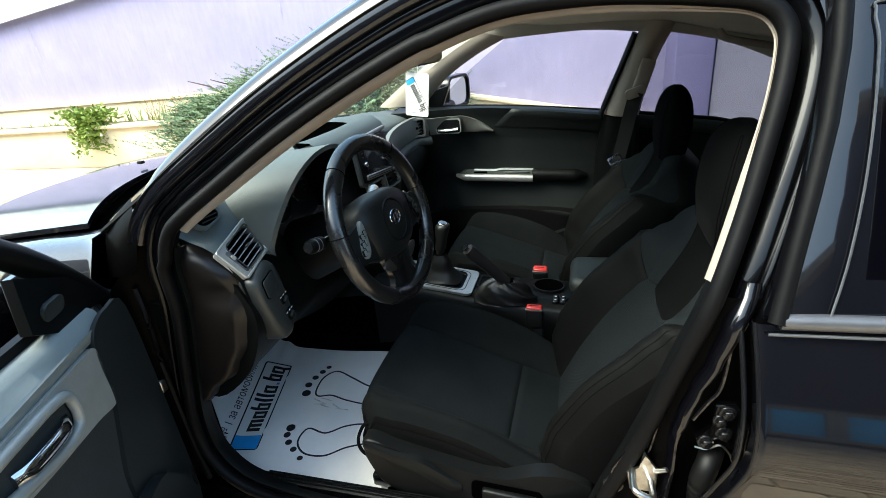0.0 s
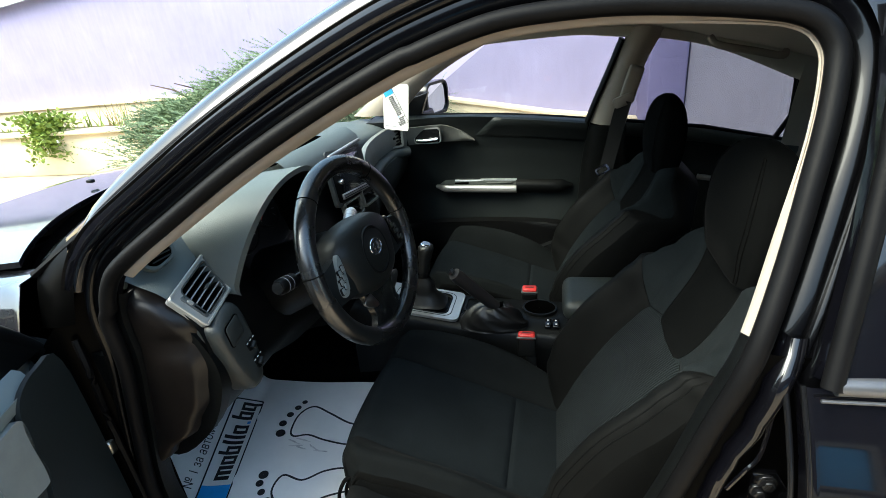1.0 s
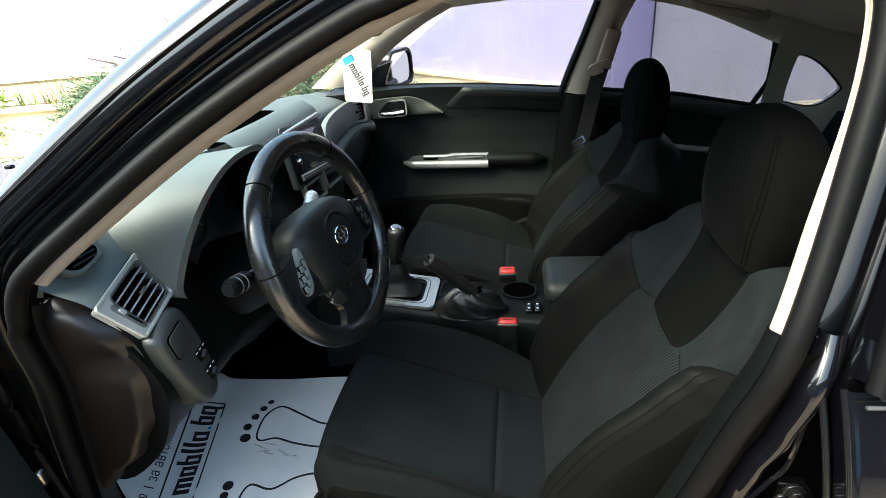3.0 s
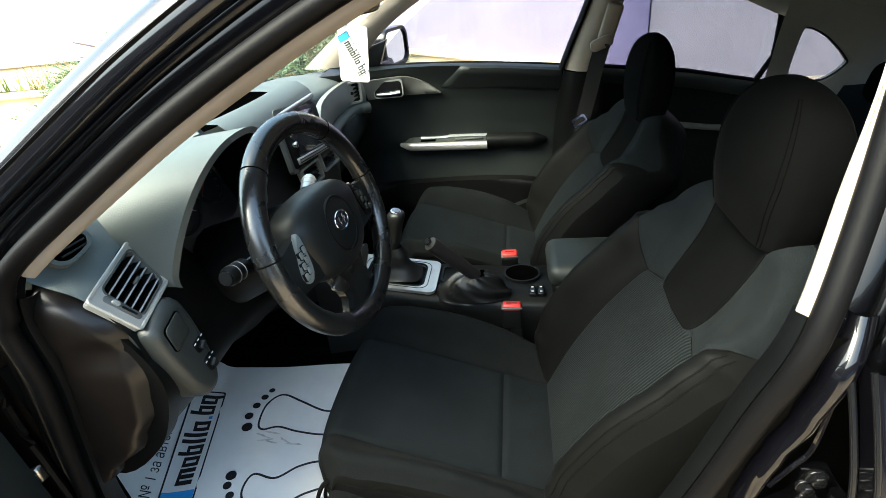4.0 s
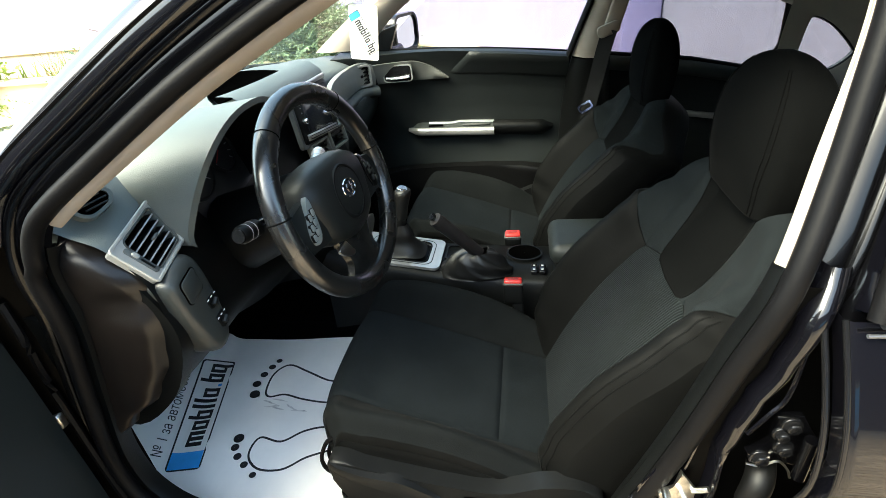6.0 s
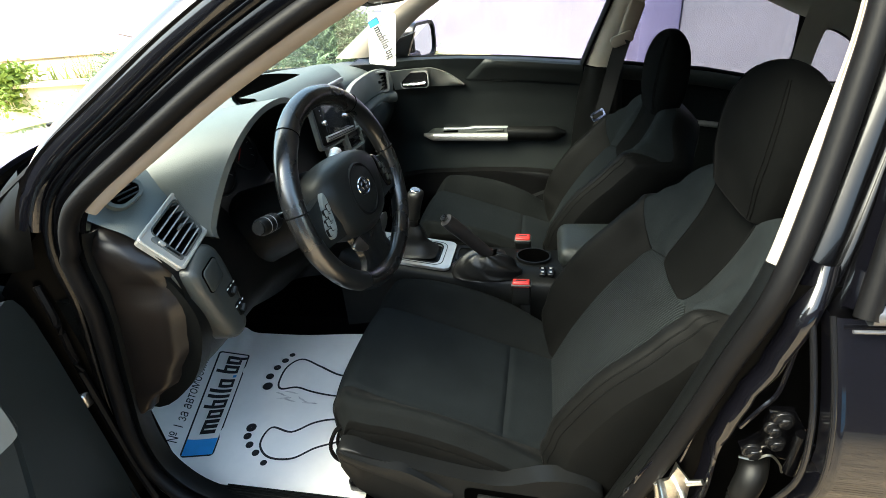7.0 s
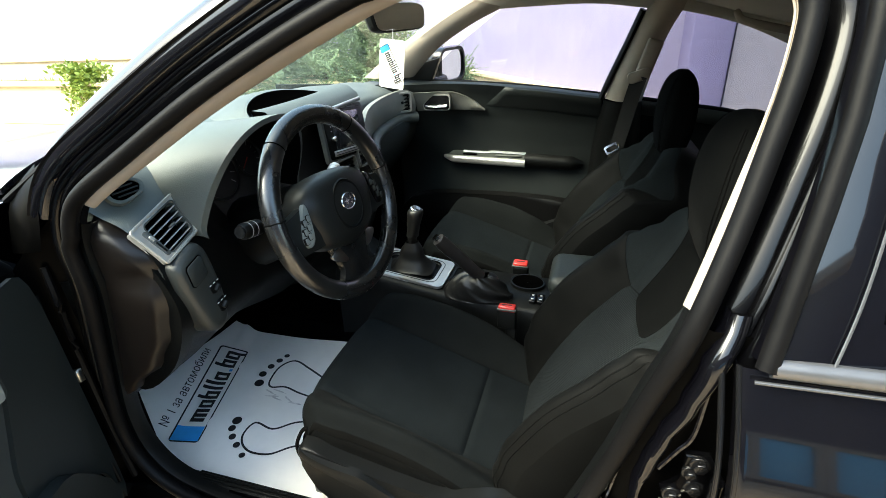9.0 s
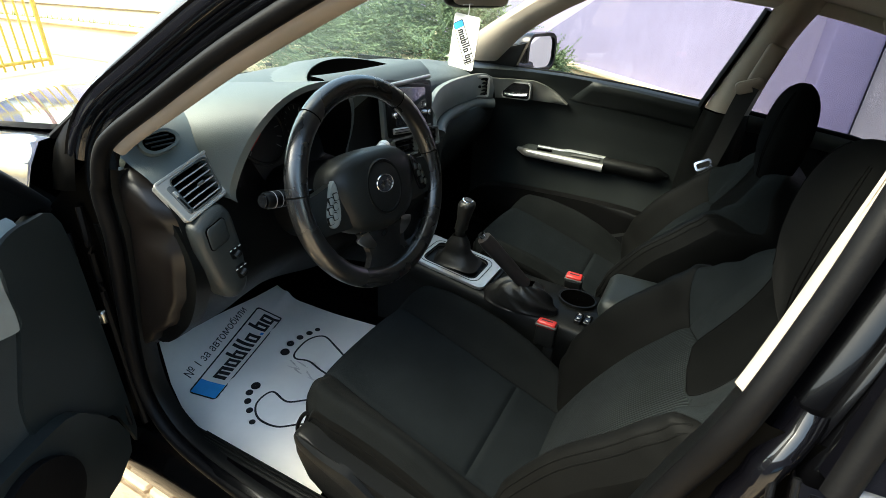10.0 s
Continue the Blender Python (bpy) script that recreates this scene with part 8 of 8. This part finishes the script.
    part("brake_button", bm, M_CHROME, hb, "chrome release button")
    # cup holder and heater switches
    cm = basis((0.342, 0.045, 0.4945), (1, 0, -0.03), (0, 1, 0))
    bm = bmesh.new()
    ringplate(bm, disc(0.050, 36, 0.044), disc(0.045, 36, 0.039), 0.010, cm)
    ch = part("cup_holder", bm, M_PLASTIC, c, "round cup holder")
    # shallow dish, coloured black for the shade down the cup hole
    bm = bmesh.new()
    rows = [[cm @ V((x * k, y * k, z)) for x, y in disc(0.045, 36, 0.039)] for k, z in ((1, 0.004), (0.96, 0.0022), (0.02, 0.002))]
    net(bm, rows, False, True)
    part("cup_well", bm, M_VOID, ch)
    for k in range(2):
        bm = bmesh.new()
        block(bm, (0.368 + 0.022 * k, -0.042, 0.496), (0.018, 0.040, 0.012), bevel=0.003)
        sw = part("heater_switch", bm, M_GLOSSPL, c, "seat heater rocker switch")
        for yy in (-0.052, -0.032):
            bm = bmesh.new()
            block(bm, (0.368 + 0.022 * k, yy, 0.5025), (0.006, 0.005, 0.001))
            part("mark", bm, M_GREY, sw)
    # armrest box
    bm = bmesh.new()
    block(bm, (0.555, 0.012, 0.41), (0.27, 0.185, 0.25), bevel=0.02, seg=3)
    part("armrest_box", bm, M_PLASTIC, c)
    bm = bmesh.new()
    block(bm, (0.547, 0.012, 0.552), (0.28, 0.180, 0.062), bevel=0.028, seg=4)
    part("armrest_lid", bm, M_DOORSKIN, c, "padded dark grey armrest lid")


def build_buckles():
    for x, y, z, sgn in ((0.315, -0.143, 0.522, -1), (0.308, 0.137, 0.505, 1)):
        b = thing("belt_buckle", (x, y, 0.30), "black seat belt buckle with red release button", "buckle", "front belt buckles")
        bm = bmesh.new()
        bm2 = Matrix.Rotation(radians(10 * sgn), 3, "X")
        block(bm, (x, y, z - 0.030), (0.048, 0.026, 0.055), bm2, bevel=0.005)
        block(bm, (x + 0.01, y + 0.005 * sgn, z - 0.12), (0.028, 0.012, 0.16), bm2, bevel=0.003)
        part("buckle_body", bm, M_PLASTIC, b)
        bm = bmesh.new()
        block(bm, (x, y - 0.003, z + 0.001), (0.050, 0.030, 0.006), bm2, bevel=0.002)
        part("buckle_rim", bm, M_ROLL, b)
        bm = bmesh.new()
        block(bm, (x, y - 0.003, z + 0.003), (0.044, 0.026, 0.016), bm2, bevel=0.004)
        btn = part("release_button", bm, M_RED, b, "red release button")
        bm = bmesh.new()
        block(bm, (x, y - 0.003, z + 0.0115), (0.026, 0.004, 0.001), bm2)
        part("mark", bm, M_INK, btn)


def build_belt():
    b = thing("seat_belt", (0.60, 0.66, 0.45), "dark passenger seat belt hanging from the pillar", "seat belt")
    bm = bmesh.new()
    block(bm, (0.640, 0.615, 1.055), (0.05, 0.02, 0.11), Matrix.Rotation(radians(16), 3, "Y"), bevel=0.008)
    part("height_slider", bm, M_BEIGE, b)
    bm = bmesh.new()
    prism(bm, rounded(0.07, 0.035, 0.012), 0.014, basis((0.612, 0.590, 1.000), (1, 0, 0.35), (-0.2, 0, 1)), bevel=0.003)
    part("belt_guide", bm, M_BEIGE, b, "beige upper belt guide")
    bm = bmesh.new()
    line = spline([(0.615, 0.585, 1.000), (0.600, 0.600, 0.93), (0.585, 0.620, 0.84), (0.565, 0.640, 0.72), (0.555, 0.660, 0.55)], 5)
    sweep(bm, line, [(-0.024, -0.001), (0.024, -0.001), (0.024, 0.001), (-0.024, 0.001)], up=(0.25, 1, 0))
    part("webbing", bm, M_BELT, b)
    bm = bmesh.new()
    ringplate(bm, rounded(0.05, 0.03, 0.008), rounded(0.038, 0.016, 0.005), 0.004, basis((0.553, 0.610, 0.752), (1, 0.2, 0.5), (0, 0.3, 1)))
    part("belt_tongue", bm, M_CHROME, b, "chrome belt tongue")


def build_rear_view_mirror():
    m = thing("rear_view_mirror", (-0.03, 0.10, 1.21), "black interior rear-view mirror", "mirror")
    mm = basis((-0.020, 0.090, 1.213), (0.26, 0.96, 0), (-0.12, 0.05, 0.99))
    bm = bmesh.new()
    outl = [(q.x, q.y) for q in spline([(-0.112, -0.012, 0), (-0.105, 0.026, 0), (0, 0.033, 0), (0.105, 0.026, 0), (0.112, -0.012, 0), (0.09, -0.032, 0), (0, -0.034, 0), (-0.09, -0.032, 0)], 5, True)]
    rows = [[mm @ V((x * k, y * k, z)) for x, y in outl] for k, z in ((0.95, 0.010), (1.0, 0.006), (1.0, -0.006), (0.9, -0.022), (0.5, -0.034), (0.02, -0.036))]
    net(bm, rows, False, True)
    part("housing", bm, M_PLASTIC, m)
    bm = bmesh.new()
    prism(bm, [(x * 0.94, y * 0.92) for x, y in outl], 0.003, mm @ Matrix.Translation((0, 0, 0.0095)))
    part("mirror_glass", bm, M_MIRROR, m, "silvered mirror glass")
    bm = bmesh.new()
    tube(bm, [(-0.05, 0.095, 1.222), (-0.075, 0.09, 1.27), (-0.085, 0.09, 1.31)], 0.011, 8)
    part("stem", bm, M_PLASTIC, m)


def letter_bars(parent, m, width, height, mat, dot_mat, thick):
    """Eight heavy dark strokes and a dot, in the proportions of the printed name."""
    cells = [(1.45, 0.62, 0), (0.9, 0.62, 0), (0.9, 0.95, 0), (0.42, 0.95, 0), (0.42, 0.95, 0), (0.9, 0.62, 0), (0.34, 0.2, 0), (0.9, 0.95, 0), (0.9, 0.62, -0.25)]
    total = sum(c[0] for c in cells) + 0.16 * (len(cells) - 1)
    k = width / total
    x = 0.0
    for i, (w, h, dn) in enumerate(cells):
        bm = bmesh.new()
        cw = w * k
        hh = (h - dn) * height
        y0 = dn * height
        if w > 0.8:
            stems = 3 if w > 1.2 else 2
            sw = cw / (stems * 1.35)
            for s in range(stems):
                xx = x + sw / 2 + (cw - sw) * s / (stems - 1)
                tall = hh if (s == 0 or h < 0.8) else 0.62 * height - y0
                prism(bm, rounded(sw, tall, sw * 0.25, 2), thick, m @ Matrix.Translation((xx, y0 + tall / 2, 0)))
            if stems == 2:
                for yy in (0.08, 0.54):
                    prism(bm, rounded(cw * 0.8, 0.12 * height, 0.02 * height, 2), thick * 0.98, m @ Matrix.Translation((x + cw / 2, yy * height, 0)))
            else:
                prism(bm, rounded(cw * 0.9, 0.12 * height, 0.02 * height, 2), thick * 0.98, m @ Matrix.Translation((x + cw / 2, 0.55 * height, 0)))
        else:
            prism(bm, rounded(cw * 0.8, hh, cw * 0.2, 2), thick, m @ Matrix.Translation((x + cw / 2, y0 + hh / 2, 0)))
        part("name_bar", bm, dot_mat if i == 6 else mat, parent)
        x += cw + 0.16 * k


def outline_strip(bm, pts, half, m, thick):
    """A flat printed line through points of the plane of m."""
    q = spline([(x, y, 0) for x, y in pts], 6, True)
    n = len(q)
    rows = [[], []]
    for i in range(n):
        t = (q[(i + 1) % n] - q[i - 1]).normalized()
        s = V((-t.y, t.x, 0)) * half
        rows[0].append(m @ (q[i] + s + V((0, 0, thick))))
        rows[1].append(m @ (q[i] - s + V((0, 0, thick))))
    net(bm, rows, False, True)


def build_tag():
    t = thing("hanging_tag", (-0.02, 0.02, 1.04), "white card tag hanging from the mirror on a string", "tag")
    m = basis((-0.018, 0.020, 1.106), (0.995, -0.10, 0.03), (0.0, 0.0, 1)) @ Matrix.Rotation(radians(-9), 4, "Z")
    bm = bmesh.new()
    prism(bm, rounded(0.070, 0.118, 0.006), 0.0016, m)
    part("card", bm, M_PAPER, t)
    bm = bmesh.new()
    top = m @ V((0.002, 0.052, 0))
    tube(bm, [top, top + V((-0.002, 0.01, 0.03)), V((-0.018, 0.075, 1.185))], 0.0009, 5)
    part("string", bm, M_WHITEMARK, t)
    lm = m @ Matrix.Rotation(radians(-60), 4, "Z") @ Matrix.Scale(0.93, 4)
    bm = bmesh.new()
    ringplate(bm, rounded(0.104, 0.030, 0.004), rounded(0.101, 0.027, 0.003), 0.0024, lm)
    part("plate_outline", bm, M_INK, t)
    bm = bmesh.new()
    prism(bm, rounded(0.015, 0.027, 0.002), 0.0024, lm @ Matrix.Translation((-0.043, 0, 0)))
    part("blue_band", bm, M_BLUE, t, "blue end band")
    letter_bars(t, lm @ Matrix.Translation((-0.032, -0.0075, 0)), 0.081, 0.0235, M_INK, M_BLUE, 0.0030)
    bm = bmesh.new()
    block(bm, (0, 0, 0), (0.034, 0.002, 0.0024))
    bmesh.ops.transform(bm, matrix=m @ Matrix.Translation((-0.014, -0.050, 0)), verts=bm.verts)
    part("fine_print", bm, M_GREY, t)


def build_mat():
    f = thing("paper_floor_mat", (-0.3, -0.35, 0.285), "white paper floor mat printed with footprints, lightly soiled", "floor mat")

    def ground(x, y):
        lift = 0.055 * ss(-0.47, -0.62, x) + 0.05 * ss(-0.58, -0.72, x) * ss(-0.25, -0.5, y)
        ripple = 0.0022 * math.sin(x * 19 + y * 11) + 0.0016 * math.sin(y * 31 - x * 9)
        fold = 0.010 * math.exp(-((x + 0.515 + 0.15 * (y + 0.17)) / 0.012) ** 2) * ss(-0.30, -0.16, y)
        return 0.268 + 0.136 * (y + 0.51) + lift + ripple + fold

    bm = bmesh.new()
    rows = []
    for i in range(57):
        t = i / 56
        row = []
        for j in range(41):
            u = j / 40
            x = lerp(lerp(-0.640, -0.560, u), lerp(0.0, -0.02, u), t)
            y = lerp(lerp(-0.545, -0.625, ss(0, 0.5, t)), lerp(-0.150, -0.122, t), u)
            row.append((x, y, ground(x, y)))
        rows.append(row)
    plate(bm, rows, 0.0012, (0, 0, -1))
    part("sheet", bm, M_PAPER, f, smooth=60)

    def drape(name, bm2, mat, label=""):
        for v in bm2.verts:
            v.co.z = ground(v.co.x, v.co.y) + 0.0012 + v.co.z
        return part(name, bm2, mat, f, label)

    # printed name plate along the outer edge
    a, b = V((-0.405, -0.538, 0)), V((-0.465, -0.230, 0))
    lm = basis(a, b - a, (-1, -0.1, 0))
    ln = (b - a).length
    bm = bmesh.new()
    o1, o2 = rounded(ln, 0.084, 0.010), rounded(ln - 0.008, 0.076, 0.008)
    rows = [[lm @ V((x + ln / 2, y + 0.042, 0.0003)) for x, y in o] for o in (o1, o2)]
    net(bm, rows, False, True)
    drape("plate_outline", bm, M_INK)
    bm = bmesh.new()
    rows = [[lm @ V((lerp(0.004, 0.046, i / 5), lerp(0.004, 0.080, j / 5), 0.0004)) for j in range(6)] for i in range(6)]
    net(bm, rows)
    drape("blue_band", bm, M_BLUE, "blue printed band")
    cells = [(1.45, 0.64, 0), (0.9, 0.64, 0), (0.9, 0.92, 0), (0.42, 0.92, 0), (0.42, 0.92, 0), (0.9, 0.64, 0), (0.34, 0.16, 0), (0.9, 0.92, 0), (0.9, 0.64, -0.22)]
    k = (ln - 0.072) / (sum(q[0] for q in cells) + 0.15 * 8)
    x = 0.060
    hgt = 0.062
    for i, (w, h, dn) in enumerate(cells):
        cw = w * k
        bm = bmesh.new()

        def bar(x0, x1, y0, y1):
            rows2 = [[lm @ V((lerp(x0, x1, p / 3), 0.017 + lerp(y0, y1, r / 5) * hgt, 0.0006)) for r in range(6)] for p in range(4)]
            net(bm, rows2)

        if w > 1.2:
            for s in range(3):
                bar(x + cw * (0.0 + 0.37 * s), x + cw * (0.26 + 0.37 * s), 0, 0.64)
            bar(x + cw * 0.26, x + cw * 0.74, 0.52, 0.64)
        elif w > 0.8:
            bar(x, x + cw * 0.36, 0, h)
            bar(x + cw * 0.64, x + cw, dn, 0.64)
            bar(x + cw * 0.36, x + cw * 0.64, 0.52, 0.64)
            bar(x + cw * 0.36, x + cw * 0.64, 0, 0.12)
        else:
            bar(x + cw * 0.1, x + cw * 0.9, 0, h)
        drape("name_bar", bm, M_BLUE if i == 6 else M_INK)
        x += cw + 0.15 * k
    # slogan beside it
    sm = basis(lm @ V((0.030, 0.100, 0)), b - a, (-1, -0.1, 0))
    ob = lettering("slogan", "№ 1 за автомобили", 0.030, Matrix.Identity(4), M_INK, f, extrude=0.0, width=0.25)
    for v in ob.data.vertices:
        q = sm @ v.co
        v.co = (q.x, q.y, ground(q.x, q.y) + 0.0018)
    # footprints: outline and toes, twice
    near = ([(-0.298, -0.500), (-0.288, -0.456), (-0.233, -0.461), (-0.186, -0.430), (-0.135, -0.416), (-0.08, -0.425), (-0.07, -0.46), (-0.111, -0.474), (-0.159, -0.494), (-0.205, -0.527), (-0.262, -0.530)],
            ((-0.341, -0.461, 0.0135), (-0.340, -0.484, 0.0105), (-0.324, -0.505, 0.0100), (-0.299, -0.523, 0.0095), (-0.267, -0.545, 0.0085)))
    far = ([(-0.333, -0.320), (-0.332, -0.267), (-0.300, -0.235), (-0.240, -0.254), (-0.171, -0.280), (-0.11, -0.285), (-0.10, -0.33), (-0.146, -0.347), (-0.222, -0.339), (-0.277, -0.328), (-0.316, -0.338)],
           ((-0.359, -0.334, 0.0140), (-0.367, -0.303, 0.0115), (-0.359, -0.272, 0.0105), (-0.347, -0.245, 0.0100), (-0.336, -0.222, 0.0085)))
    flat = Matrix.Identity(4)
    for line, toes in (near, far):
        bm = bmesh.new()
        outline_strip(bm, line, 0.0026, flat, 0.0006)
        drape("footprint", bm, M_INK, "printed foot outline")
        for tx, ty, rr in toes:
            bm = bmesh.new()
            rows = [[V((tx + rr * s * math.cos(q), ty + rr * 0.85 * s * math.sin(q), 0.0006)) for q in [2 * math.pi * j / 16 for j in range(16)]] for s in (1, 0.5, 0.02)]
            net(bm, rows, False, True)
            drape("toe", bm, M_INK)
    # shoe smears
    rng = random.Random(3)
    for k in range(6):
        bm = bmesh.new()
        cx, cy = rng.uniform(-0.31, -0.20), rng.uniform(-0.40, -0.345)
        ang = rng.uniform(-0.5, 0.3)
        rows = []
        for s in (1.0, 0.5, 0.05):
            rows.append([V((cx + s * (0.020 * math.cos(q) * math.cos(ang) - 0.0022 * math.sin(q) * math.sin(ang)) * (1 + 0.3 * math.sin(3 * q + k)), cy + s * (0.020 * math.cos(q) * math.sin(ang) + 0.0022 * math.sin(q) * math.cos(ang)), 0.0003)) for q in [2 * math.pi * j / 18 for j in range(18)]])
        net(bm, rows, False, True)
        drape("smear", bm, M_SMEAR)


build_console()
build_buckles()
build_belt()
build_rear_view_mirror()
build_tag()
build_mat()


# ---- paving near the car ----
def build_pavers():
    yard = bpy.data.objects["ground"]
    rng = random.Random(11)
    bm = bmesh.new()
    block(bm, (0, 0, 0), (0.192, 0.092, 0.05), bevel=0.008, seg=1)
    me = bpy.data.meshes.new("paver")
    bm.to_mesh(me)
    bm.free()
    me.materials.append(M_PAVER)
    count = 0
    for r in range(16):
        for k in range(18):
            if count >= 288:
                break
            x = -1.55 + k * 0.2 + (0.1 if r % 2 else 0)
            y = -0.55 - r * 0.1
            ob = new("paver", me)
            ob.location = (x, y, -0.024 + rng.uniform(0.0, 0.006))
            ob.rotation_euler = (rng.uniform(-0.012, 0.012), rng.uniform(-0.012, 0.012), rng.uniform(-0.015, 0.015))
            ob.parent = yard
            count += 1
    verts, faces = [], []
    for r in range(62):
        for k in range(45):
            x = -1.95 + k * 0.2 + (0.1 if r % 2 else 0)
            y = -0.55 - r * 0.1
            if r < 16 and x < 2.0 and x > -1.6:
                continue
            z = -0.001 + rng.uniform(0.0, 0.005)
            b = len(verts)
            for g, h in ((0.0, -0.015), (0.006, 0.0)):
                verts += [(x - 0.096 + g, y - 0.046 + g, z + h), (x + 0.096 - g, y - 0.046 + g, z + h), (x + 0.096 - g, y + 0.046 - g, z + h), (x - 0.096 + g, y + 0.046 - g, z + h)]
            faces += [(b + 4, b + 5, b + 6, b + 7)] + [(b + i, b + (i + 1) % 4, b + 4 + (i + 1) % 4, b + 4 + i) for i in range(4)]
    me = bpy.data.meshes.new("paving")
    me.from_pydata(verts, [], faces)
    me.materials.append(M_PAVING)
    ob = new("paving", me)
    ob.parent = yard
    tagged(ob, "tan block paving of the yard", kind="stuff")


build_pavers()
